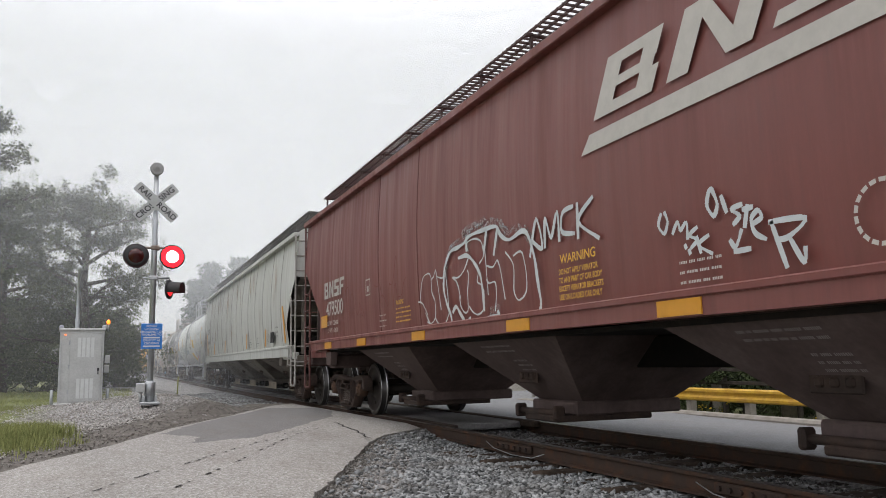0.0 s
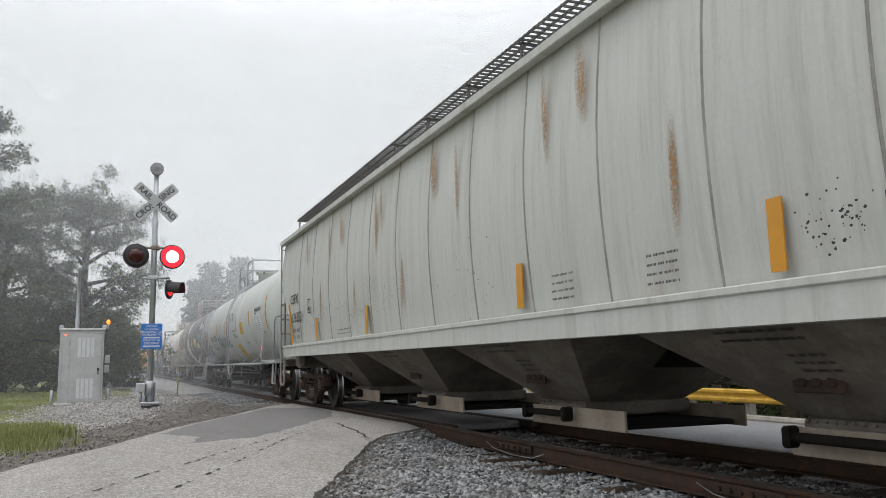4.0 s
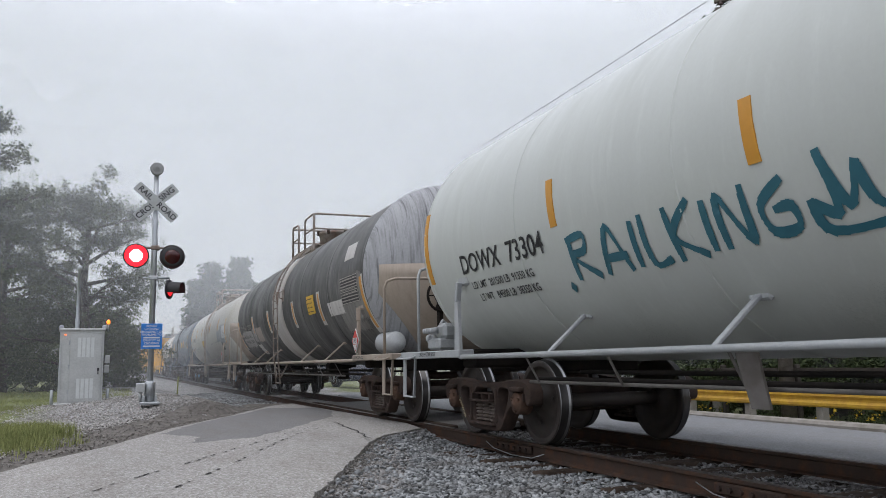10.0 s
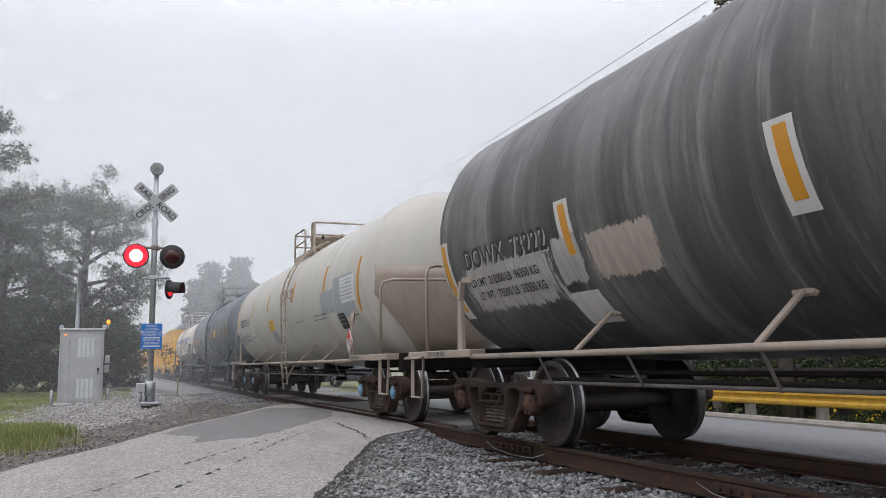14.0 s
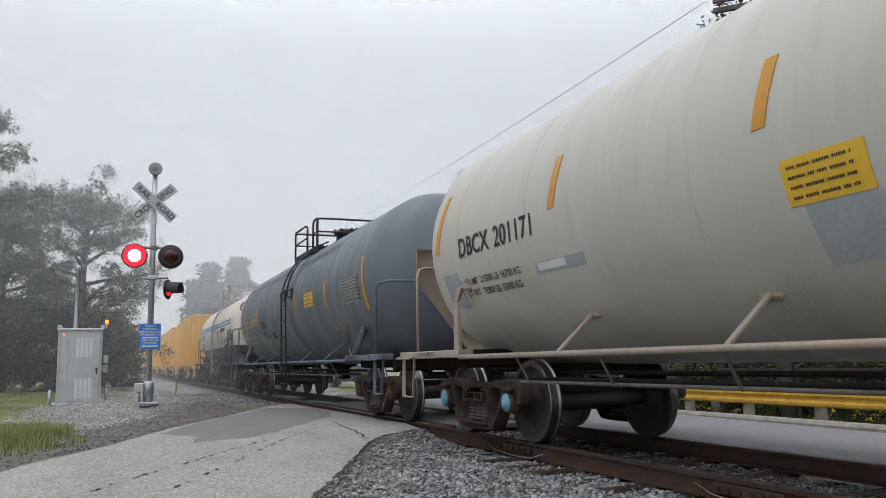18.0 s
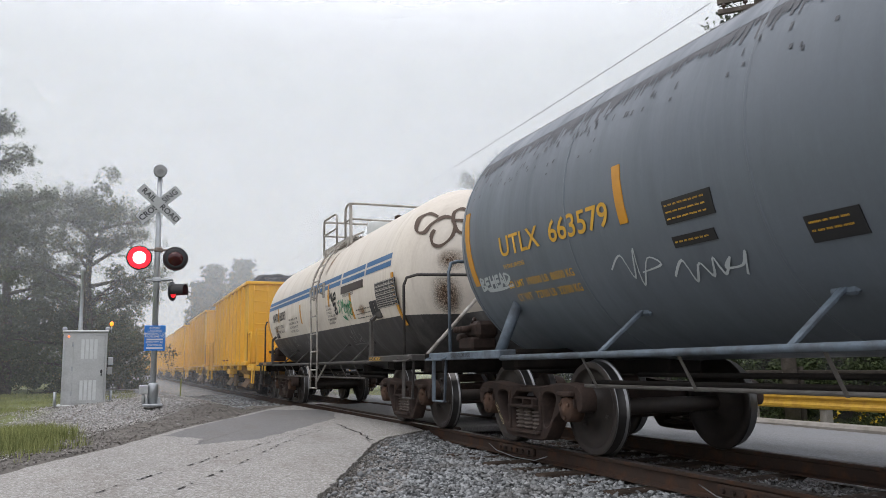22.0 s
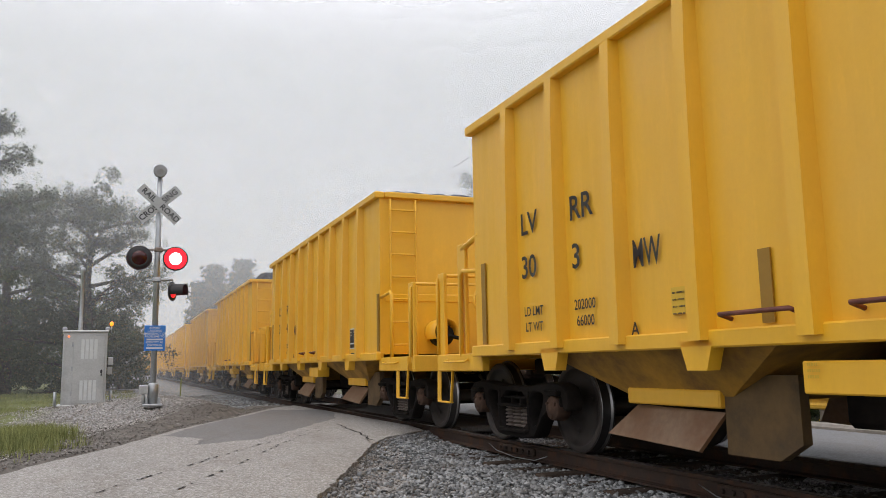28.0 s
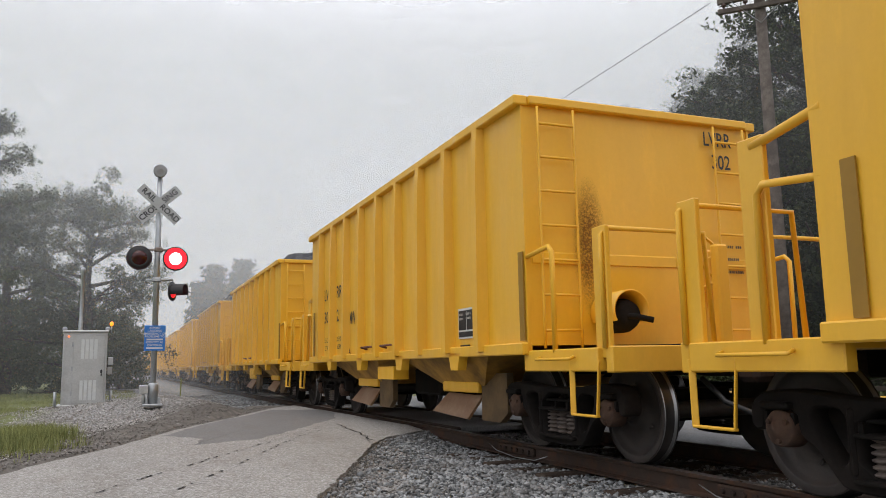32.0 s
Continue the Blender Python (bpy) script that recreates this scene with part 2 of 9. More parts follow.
SIGNGREY = plain("dull_reflective_sheet", (0.40, 0.415, 0.41), 0.5)
BELLGREY = plain("dull_bell_paint", (0.26, 0.265, 0.265), 0.6)
SIGNBLACK = plain("sign_black", (0.018, 0.018, 0.020), 0.5)
BLUE = plain("sign_blue", (0.012, 0.16, 0.52), 0.4)
BLACKMET = plain("black_painted_metal", (0.014, 0.014, 0.015), 0.55)
INKW = plain("white_stencil_paint", (0.44, 0.42, 0.38), 0.6)
INKK = plain("black_stencil_paint", (0.020, 0.020, 0.022), 0.6)
INKY = plain("yellow_stencil_paint", (0.62, 0.34, 0.03), 0.6)
REFL = plain("amber_reflective_tape", (0.54, 0.245, 0.012), 0.4)
REFLW = plain("dull_reflective_tape", (0.30, 0.16, 0.012), 0.5)
PLACARD = plain("yellow_placard", (0.68, 0.42, 0.03), 0.5)
RED = plain("placard_red", (0.55, 0.045, 0.035), 0.5)
TEAL = plain("teal_spray_paint", (0.02, 0.12, 0.16), 0.5)
GREENP = plain("green_spray_paint", (0.03, 0.24, 0.11), 0.5)
SPRAYW = plain("white_spray_paint", (0.46, 0.50, 0.50), 0.6)
BLUEP = plain("blue_stripe_paint", (0.022, 0.115, 0.26), 0.45)
SCORCH = plain("brown_burnt_spray", (0.09, 0.055, 0.035), 0.6)
GUARD = worn("yellow_guardrail_paint", (0.62, 0.37, 0.03), (0.45, 0.24, 0.03), 4.0, 0.55)
CONC = worn("weathered_concrete", (0.30, 0.28, 0.25), (0.22, 0.20, 0.17), 4.0, 0.9)
COAL = worn("crushed_black_stone", (0.012, 0.012, 0.014), (0.045, 0.047, 0.055), 9.0, 0.6)
POLEWOOD = worn("weathered_pole_wood", (0.10, 0.085, 0.075), (0.17, 0.15, 0.13), 5.0, 0.9, 0, 0.4, 0.01)
# ---- ground, road and track ----
def smooth(a, b, x):
    t = min(max((x - a) / (b - a), 0.0), 1.0)
    return t * t * (3 - 2 * t)


# road edges in plan, from the crossing to the place where the camera stands
NEAR_EDGE = [(1.2, 12.3), (-0.95, 11.25), (-1.75, 10.55), (-2.2, 9.75), (-2.75, 8.4), (-3.35, 7.0), (-3.95, 5.6), (-4.6, 3.6), (-5.2, -2.0), (-5.6, -14.0)]
FAR_EDGE = [(1.2, 22.4), (-1.2, 20.2), (-1.95, 19.0), (-3.2, 16.0), (-4.35, 13.6), (-5.2, 11.3), (-6.0, 9.6), (-7.2, 6.5), (-8.8, 1.0), (-10.4, -14.0)]


def edge_x(line, y):
    for (x0, y0), (x1, y1) in zip(line, line[1:]):
        if y1 <= y <= y0:
            return x0 + (x1 - x0) * (y0 - y) / (y0 - y1)
    return line[0][0] if y > line[0][1] else line[-1][0]


def in_road(x, y, grow=0.0):
    if y > 22.4 or y < -14:
        return False
    hi = edge_x(NEAR_EDGE, y) if y < 12.3 else 1.2
    return edge_x(FAR_EDGE, y) - grow < x < hi + grow


def far_road_z(x):
    return -0.02 - 0.30 * smooth(1.0, 6.0, x)


def ground_z(x, y):
    lane = 1 - smooth(10.6, 12.2, y) * (1 - smooth(17.5, 20.5, y))
    left = smooth(-2.0, -4.6, x)
    z = -0.17 + left * (0.15 + 0.03 * noise.noise((x * 0.5, y * 0.5, 0)))
    z -= 0.06 * smooth(-1.5, -2.6, x) * (1 - smooth(-2.6, -4.4, x)) * lane
    # heap of crushed stone round the signal and the cabinet
    z += 0.25 * math.exp(-((x + 5.4) / 1.9) ** 2 - ((y - 18.2) / 2.3) ** 2)
    z += 0.22 * math.exp(-((x + 3.6) / 1.3) ** 2 - ((y - 19.0) / 3.0) ** 2)
    z += 0.10 * left * smooth(19, 40, y)
    if x > 0.9:
        z = far_road_z(x) - 0.10 - 0.55 * smooth(6.2, 11.0, x) + 0.25 * smooth(26, 34, y) - 0.02
        z += 16.0 * smooth(22, 110, x) * smooth(-30, 30, y)
    z += 20.0 * smooth(120, 420, y) + 6.0 * smooth(14, 90, -x) * smooth(30, 120, y)
    if x < 0.9:
        z -= 0.05 * smooth(-1.9, -1.35, x) * (1 - smooth(9.5, 11.5, y))
    if x < -0.9 and y < 12.3:
        d = x - edge_x(NEAR_EDGE, y)
        if d > 0:
            z = max(z, -0.07 - 0.20 * d / 1.3)
    if x < -2 and in_road(x, y, 0.75):
        z = max(z, -0.075) if x < -4.4 else z
    if in_road(x, y, 0.25):
        z = min(z, -0.10)
    z += 0.015 * noise.noise((x * 2.1, y * 2.1, 3.0))
    return z


def ground_material():
    """Dirt, grass and crushed stone, by where they lie."""
    m, nt, b = material("ground_grass_and_gravel", 0.95)
    tc, sp = nt.nodes.new("ShaderNodeTexCoord"), nt.nodes.new("ShaderNodeSeparateXYZ")
    nt.links.new(tc.outputs["Object"], sp.inputs[0])
    v = nt.nodes.new("ShaderNodeTexVoronoi")
    v.inputs["Scale"].default_value = 30
    nt.links.new(tc.outputs["Object"], v.inputs["Vector"])
    stone = blend(nt, v.outputs["Color"], (0.17, 0.168, 0.165), (0.46, 0.45, 0.435))
    stone = blend(nt, span(nt, noise_of(nt, 0.8, detail=5), 0.45, 0.7, 0, 0.6), stone, (0.13, 0.115, 0.10))
    g1 = noise_of(nt, 14, detail=6)
    grass = blend(nt, g1, (0.105, 0.125, 0.055), (0.21, 0.225, 0.105))
    grass = blend(nt, span(nt, noise_of(nt, 0.5, detail=4), 0.45, 0.7, 0, 0.5), grass, (0.17, 0.17, 0.06))
    wob = nt.nodes.new("ShaderNodeMath")
    wob.operation = "MULTIPLY_ADD"
    nt.links.new(noise_of(nt, 0.9, detail=6), wob.inputs[0])
    wob.inputs[1].default_value = 2.4
    nt.links.new(sp.outputs[0], wob.inputs[2])
    onleft = span(nt, wob.outputs[0], -5.7, -5.0, 1, 0)
    onright = span(nt, wob.outputs[0], 8.6, 9.4, 0, 1)
    far = span(nt, sp.outputs[1], 24, 30, 0, 1)
    offtrack = span(nt, wob.outputs[0], 3.6, 4.4, 0, 1)
    mul = nt.nodes.new("ShaderNodeMath")
    mul.operation = "MULTIPLY"
    nt.links.new(far, mul.inputs[0])
    nt.links.new(offtrack, mul.inputs[1])
    mx = nt.nodes.new("ShaderNodeMath")
    mx.operation = "MAXIMUM"
    nt.links.new(onleft, mx.inputs[0])
    nt.links.new(onright, mx.inputs[1])
    mx2 = nt.nodes.new("ShaderNodeMath")
    mx2.operation = "MAXIMUM"
    nt.links.new(mx.outputs[0], mx2.inputs[0])
    nt.links.new(mul.outputs[0], mx2.inputs[1])
    nt.links.new(blend(nt, mx2.outputs[0], stone, grass), b.inputs["Base Color"])
    bump(nt, b, v.outputs["Distance"], 0.8, 0.03)
    return m


GROUND = ground_material()


def axis_steps(spans):
    out = []
    for a, b, s in spans:
        k = max(1, round((b - a) / s))
        out += [a + (b - a) * i / k for i in range(k)]
    return out + [spans[-1][1]]


xs = axis_steps([(-900, -200, 120), (-200, -40, 20), (-40, -14, 3), (-14, -8, 0.6), (-8, 2, 0.2), (2, 14, 0.6), (14, 60, 6), (60, 200, 20), (200, 900, 120)])
ys = axis_steps([(-700, -100, 100), (-100, -10, 10), (-10, 3, 1), (3, 26, 0.25), (26, 60, 2), (60, 200, 12), (200, 1500, 130)])
g = G()
g.v = [(x, y, ground_z(x, y)) for y in ys for x in xs]
nx = len(xs)
g.f = [(j * nx + i, j * nx + i + 1, (j + 1) * nx + i + 1, (j + 1) * nx + i) for j in range(len(ys) - 1) for i in range(nx - 1)]
g.s = [True] * len(g.f)
tagged(part("ground", g, GROUND), "grass and crushed grey stone ground beside the track", "ground", kind="structure")


def asphalt(name, col, col2, patch=False):
    m, nt, b = material(name, 0.9)
    a, f, big = noise_of(nt, 140, detail=3), noise_of(nt, 34, detail=6), noise_of(nt, 0.45, (1.6, 0.6, 1), 5)
    v = nt.nodes.new("ShaderNodeTexVoronoi")
    v.inputs["Scale"].default_value = 62
    tc = nt.nodes.new("ShaderNodeTexCoord")
    nt.links.new(tc.outputs["Object"], v.inputs["Vector"])
    c = blend(nt, span(nt, big, 0.3, 0.7), col, col2)
    c = blend(nt, span(nt, f, 0.35, 0.7, 0, 0.6), c, tuple(0.5 * k for k in col))
    c = blend(nt, span(nt, v.outputs["Color"], 0.55, 0.95, 0, 0.15 if patch else 0.55), c, tuple(min(1.8 * k, 0.6) for k in col2))
    c = blend(nt, span(nt, v.outputs["Color"], 0.42, 0.15, 0, 0.1 if patch else 0.42), c, tuple(0.4 * k for k in col))
    wear = noise_of(nt, 1.6, (1.0, 0.5, 1), 6, 0.7)
    c = blend(nt, span(nt, wear, 0.5, 0.72, 0, 0.35), c, (0.16, 0.135, 0.11))
    nt.links.new(c, b.inputs["Base Color"])
    bump(nt, b, v.outputs["Distance"] if not patch else a, 0.7, 0.010)
    rough_of(nt, b, big, 0.78, 0.95)
    return m


ROAD = asphalt("worn_asphalt", (0.275, 0.262, 0.240), (0.385, 0.365, 0.333))
PATCH = asphalt("fresh_asphalt_patch", (0.185, 0.182, 0.178), (0.235, 0.230, 0.222), True)
ROADFAR = asphalt("smooth_grey_asphalt", (0.22, 0.225, 0.23), (0.26, 0.265, 0.27), True)
TAR = plain("dark_crack_filler", (0.028, 0.026, 0.025), 0.8)


def road_sheet(name, mat, near, far, z_of, steps=60, across=14, thick=0.16):
    """A paved slab between two edge lines in plan, with sides."""
    def at(line, t):
        n = len(line) - 1
        i = min(int(t * n), n - 1)
        f = t * n - i
        return [line[i][k] + (line[i + 1][k] - line[i][k]) * f for k in (0, 1)]
    top = []
    for i in range(steps + 1):
        a, b = at(near, i / steps), at(far, i / steps)
        for j in range(across + 1):
            t = j / across
            w = 0.05 * noise.noise((i * 0.8, j * 3.0, 1.0)) if j in (0, across) else 0
            x, y = a[0] + (b[0] - a[0]) * t + w, a[1] + (b[1] - a[1]) * t
            rim = 0.035 if j in (0, across) else 0.0
            top.append((x, y, z_of(x, y) - rim))
    n = across + 1
    g = G()
    g.add(top, [(i * n + j, (i + 1) * n + j, (i + 1) * n + j + 1, i * n + j + 1) for i in range(steps) for j in range(across)], True)
    rimline = [i * n for i in range(steps + 1)] + [steps * n + j for j in range(1, n)] + [i * n + across for i in range(steps - 1, -1, -1)] + [j for j in range(across - 1, 0, -1)]
    v = [top[i] for i in rimline]
    k = len(v)
    g.add(v + [(x, y, z - thick) for x, y, z in v], [(i, i + k, (i + 1) % k + k, (i + 1) % k) for i in range(k)])
    return part(name, g, mat)


def road_z(x, y):
    return -0.012 + 0.012 * noise.noise((x * 0.7, y * 0.7, 7)) - 0.02 * smooth(-3, -7, x)


ob = road_sheet("road", ROAD, NEAR_EDGE[1:], FAR_EDGE[1:], road_z, 90)
tagged(ob, "worn grey asphalt road with cracked edge leading onto the crossing", "road", kind="structure")
ob = road_sheet("road_beyond", ROADFAR, [(0.98, -60), (0.98, -10), (0.98, 0), (0.98, 8), (0.98, 16), (0.98, 22), (1.4, 25), (3, 30), (6, 36), (10, 44)],
                [(6.2, -60), (6.2, -10), (6.1, 0), (6.3, 8), (6.6, 14), (7.4, 19), (9, 24), (12, 29), (18, 34), (26, 40)], lambda x, y: far_road_z(x))
tagged(ob, "smooth light grey asphalt road running along the track", "road", kind="structure")
DIRT = worn("packed_dark_dirt", (0.115, 0.105, 0.094), (0.20, 0.185, 0.165), 5.0, 0.95, 0, 0.6, 0.02)
ob = road_sheet("road_shoulder", DIRT, [(x + 0.12, y) for x, y in FAR_EDGE[1:-2]], [(x - 0.15 - 0.85 * smooth(6, 12, y), y + 0.15) for x, y in FAR_EDGE[1:-2]], lambda x, y: max(-0.045, ground_z(x, y)) + 0.012 + 0.02 * noise.noise((x * 2, y * 2, 5)), 70, 8)
tagged(ob, "strip of packed dark dirt along the road", "road", kind="structure")
# asphalt between the rails at the crossing
g = G()
g.box((0, 15.2, -0.06), (1.30, 8.2, 0.10), 0.02)
tagged(part("crossing_panel", g, PATCH), "dark asphalt filling between the rails at the crossing", "road", kind="structure")
g = G()
for x0 in (-0.66, 0.70):
    g.box((x0 * 1.0, 15.0, -0.035), (0.16, 8.6, 0.09), 0.015)
tagged(part("crossing_plank", g, TIE), "weathered timber flangeway planks beside the rails", "plank", kind="structure")
# dark patch of newer asphalt
pl = [(-4.3, 10.4), (-4.1, 11.3), (-4.55, 12.2), (-3.95, 13.8), (-3.25, 15.3), (-2.0, 18.0), (-1.1, 17.2), (-1.2, 15.6), (-1.55, 14.2), (-2.3, 12.8), (-2.9, 11.7), (-3.5, 10.7)]
fine = []
for (x0, y0), (x1, y1) in zip(pl, pl[1:] + pl[:1]):
    for i in range(8):
        t = i / 8
        x, y = x0 + (x1 - x0) * t, y0 + (y1 - y0) * t
        fine.append((x + 0.07 * noise.noise((x * 3, y * 3, 2)) + 0.03 * noise.noise((x * 11, y * 11, 4)), y + 0.12 * noise.noise((x * 3, y * 3, 8))))
pl = fine
g = G()
n = len(pl)
cx, cy = sum(p[0] for p in pl) / n, sum(p[1] for p in pl) / n
v = []
for k, s in enumerate((0.0, 0.5, 1.0)):
    for x, y in pl:
        xx, yy = cx + (x - cx) * s, cy + (y - cy) * s
        v.append((xx, yy, road_z(xx, yy) + (0.010 if s < 1 else 0.001)))
g.add(v, [(k * n + i, k * n + (i + 1) % n, (k + 1) * n + (i + 1) % n, (k + 1) * n + i) for k in (0, 1) for i in range(n)], True)
tagged(part("road_patch", g, PATCH), "dark grey patch of newer asphalt on the road", "road", kind="structure")
PITS_A = [(-5.5, 6.54), (-5.09, 7.29), (-4.6, 8.14), (-4.11, 9.05), (-3.26, 10.48), (-2.22, 12.44)]
PITS_B = [(-4.89, 6.4), (-4.56, 7.06), (-4.02, 8.24), (-3.7, 9.05), (-2.97, 10.65), (-2.3, 11.9)]
# cracks: short dark seams along the road and one long one
rnd = random.Random(4)
g = G()


def seam(pts, w):
    for (x0, y0), (x1, y1) in zip(pts, pts[1:]):
        d = math.hypot(x1 - x0, y1 - y0) or 1
        nx_, ny_ = -(y1 - y0) / d * w, (x1 - x0) / d * w
        g.add([(x0 - nx_, y0 - ny_, road_z(x0, y0) + 0.006), (x1 - nx_, y1 - ny_, road_z(x1, y1) + 0.006), (x1 + nx_, y1 + ny_, road_z(x1, y1) + 0.006), (x0 + nx_, y0 + ny_, road_z(x0, y0) + 0.006)], [(0, 1, 2, 3)])


for row in (PITS_A, PITS_B):
    for (x0, y0), (x1, y1) in zip(row, row[1:]):
        k = max(2, int(math.hypot(x1 - x0, y1 - y0) / 0.22))
        for i in range(k):
            t = (i + rnd.uniform(0, 0.6)) / k
            x, y = x0 + (x1 - x0) * t + rnd.uniform(-0.02, 0.02), y0 + (y1 - y0) * t
            if rnd.random() < 0.9:
                l = rnd.uniform(0.15, 0.6) / k
                seam([(x, y), (x + (x1 - x0) * l * 0.5 + 0.012, y + (y1 - y0) * l * 0.5), (x + (x1 - x0) * l, y + (y1 - y0) * l)], rnd.uniform(0.008, 0.015))
line = []
for i in range(15):
    t = i / 14
    line.append((-2.17 + 0.26 * t + rnd.uniform(-0.05, 0.05), 9.75 + 2.9 * t))
seam(line, 0.011)
tagged(part("road_crack", g, TAR), "thin dark cracks in the asphalt", "crack", kind="structure")

# rails: a flat-bottomed section, one object a rail
SECTION = [(-0.07, -0.175), (0.07, -0.175), (0.07, -0.160), (0.012, -0.145), (0.010, -0.045), (0.036, -0.036), (0.037, -0.006), (0.028, 0.0), (-0.028, 0.0), (-0.037, -0.006), (-0.036, -0.036), (-0.010, -0.045), (-0.012, -0.145), (-0.07, -0.160)]
GA = 0.775
for sx in (-GA, GA):
    g = G()
    cuts = [-90, 4.45, 4.46, 9.2, 9.21, 18, 60, 420]
    n = len(SECTION)
    for y in cuts:
        g.v += [(x, y, z) for x, z in SECTION]
    for k in range(len(cuts) - 1):
        g.f += [(k * n + i, k * n + (i + 1) % n, (k + 1) * n + (i + 1) % n, (k + 1) * n + i) for i in range(n)]
    g.s = [False] * len(g.f)
    ob = part("rail", g, RAILRUST)
    ob.location.x = sx
    ob.data.materials.append(RAILTOP)
    for p in ob.data.polygons:
        if p.center.z > -0.004:
            p.material_index = 1
    tagged(ob, "rusty steel rail with a worn head", "rail", group="rails", kind="structure")
# joint bars with bolts and a bond wire on the near rail
for jy, ln in ((8.55, 1.25), (4.75, 1.0)):
    j = thing("joint_bar", "rusty bolted joint bar on the rail with a bond wire", "joint bar", "joint bars")
    j.location = (-GA, jy, 0)
    g = G()
    g.box((-0.034, 0, -0.092), (0.035, ln * 0.72, 0.085), 0.008)
    part("bar", g, RAILRUST, j)
    for k in range(6):
        g = G()
        g.lathe([(0.0, -0.075), (0.022, -0.075), (0.022, -0.045)], (0, (k - 2.5) * ln * 0.115, -0.092), "x", 6, False)
        part("bolt", g, CAST, j)
    g = G()
    g.tube([(-0.055, -ln * 0.62, -0.10), (-0.10, -ln * 0.45, -0.16), (-0.12, -ln * 0.1, -0.165), (-0.11, ln * 0.3, -0.13), (-0.055, ln * 0.56, -0.08)], 0.005, 6)
    part("bond_wire", g, GALV, j, "pale bond wire")
# ties
tie = None
y = 2.0
while y < 36:
    if not 11.3 < y < 19.2:
        g = G()
        w = 0.21 + rnd.uniform(-0.02, 0.02)
        if tie is None:
            g.box((0, 0, -0.255), (2.62, w, 0.17), 0.02)
            tie = tagged(part("tie", g, TIE), "dark creosoted wooden tie under the rails", "tie", "ties")
            ob = tie
        else:
            ob = tagged(new("tie", tie.data), "dark creosoted wooden tie under the rails", "tie", "ties")
        ob.location = (rnd.uniform(-0.12, 0.02), y, rnd.uniform(-0.045, 0.0))
        ob.rotation_euler.z = rnd.uniform(-0.03, 0.03)
    y += 0.56
# loose ballast: crushed stone, many small faceted pieces
def pebble_kind(seed):
    r = random.Random(seed)
    d = [Vector((i, j, k)).normalized() for i, j, k in ((1, 0, 0), (-1, 0, 0), (0, 1, 0), (0, -1, 0), (0, 0, 1), (0, 0, -1), (1, 1, 0.6), (-1, -1, 0.5))]
    return np.array([p * r.uniform(0.45, 1.2) for p in d])


def rubble(name, mat, spots, lo, hi, label, flat=0.7):
    """spots: array of x, y, z; every stone its own facets."""
    rs = np.random.RandomState(len(spots))
    base = []
    for s in range(12):
        pts = pebble_kind(s)
        bm = bmesh.new()
        for p in pts:
            bm.verts.new(p)
        h = bmesh.ops.convex_hull(bm, input=bm.verts[:])
        bm.verts.ensure_lookup_table()
        bm.verts.index_update()
        loose = [v for v in bm.verts if not v.link_faces]
        for v in loose:
            bm.verts.remove(v)
        bm.verts.index_update()
        base.append((np.array([v.co[:] for v in bm.verts]), np.array([[v.index for v in f.verts] for f in bm.faces if len(f.verts) == 3])))
        bm.free()
    V, F, n = [], [], 0
    for p in spots:
        bv, bf = base[rs.randint(12)]
        q = Euler(rs.uniform(0, 6.3, 3)).to_matrix()
        s = rs.uniform(lo, hi)
        v = bv * (rs.uniform(0.65, 1.15), rs.uniform(0.65, 1.15), rs.uniform(0.45, 0.85)) @ np.array(q).T * (s * 1.15, s * 1.15, s * flat) + p
        V.append(v)
        F.append(bf + n)
        n += len(v)
    V, F = np.concatenate(V), np.concatenate(F)
    me = bpy.data.meshes.new(name)
    me.vertices.add(len(V))
    me.vertices.foreach_set("co", V.ravel())
    me.loops.add(F.size)
    me.loops.foreach_set("vertex_index", F.ravel().astype(np.int32))
    me.polygons.add(len(F))
    me.polygons.foreach_set("loop_start", np.arange(0, F.size, 3, dtype=np.int32))
    me.update(calc_edges=True)
    me.validate()
    me.materials.append(mat)
    return tagged(new(name, me), label, "gravel", kind="stuff")


def stone_material(name, a, b_, dirt):
    m, nt, b = material(name, 0.9)
    gi = nt.nodes.new("ShaderNodeNewGeometry")
    c = blend(nt, gi.outputs["Random Per Island"], a, b_)
    c = blend(nt, span(nt, noise_of(nt, 1.1, detail=5), 0.48, 0.7, 0, 0.7), c, dirt)
    c = blend(nt, span(nt, noise_of(nt, 60, detail=3), 0.4, 0.8, 0, 0.3), c, dirt)
    nt.links.new(c, b.inputs["Base Color"])
    return m


STONE = stone_material("crushed_ballast_stone", (0.075, 0.080, 0.082), (0.42, 0.435, 0.435), (0.115, 0.105, 0.095))
FINE = stone_material("fine_crushed_stone", (0.20, 0.19, 0.175), (0.62, 0.60, 0.57), (0.22, 0.195, 0.165))


# stone between the rails, a darker tone than beside them
DARKSTONE = stone_material("dark_ballast_stone", (0.060, 0.058, 0.056), (0.30, 0.30, 0.30), (0.06, 0.05, 0.042))


def scatter(n, box, keep, seed):
    rs = np.random.RandomState(seed)
    out = []
    while len(out) < n:
        x, y = rs.uniform(box[0], box[1]), rs.uniform(box[2], box[3])
        if rs.rand() < keep(x, y):
            out.append((x, y, ground_z(x, y) + rs.uniform(-0.012, 0.03)))
    return np.array(out)


def near_keep(x, y):
    if in_road(x, y, 0.04) or abs(abs(x) - GA) < 0.09:
        return 0
    if x < -0.85 and x - edge_x(NEAR_EDGE, y) < 0.62 * smooth(11.0, 8.5, y):
        return 0.12
    return 1.0 if y < 9 else 0.75


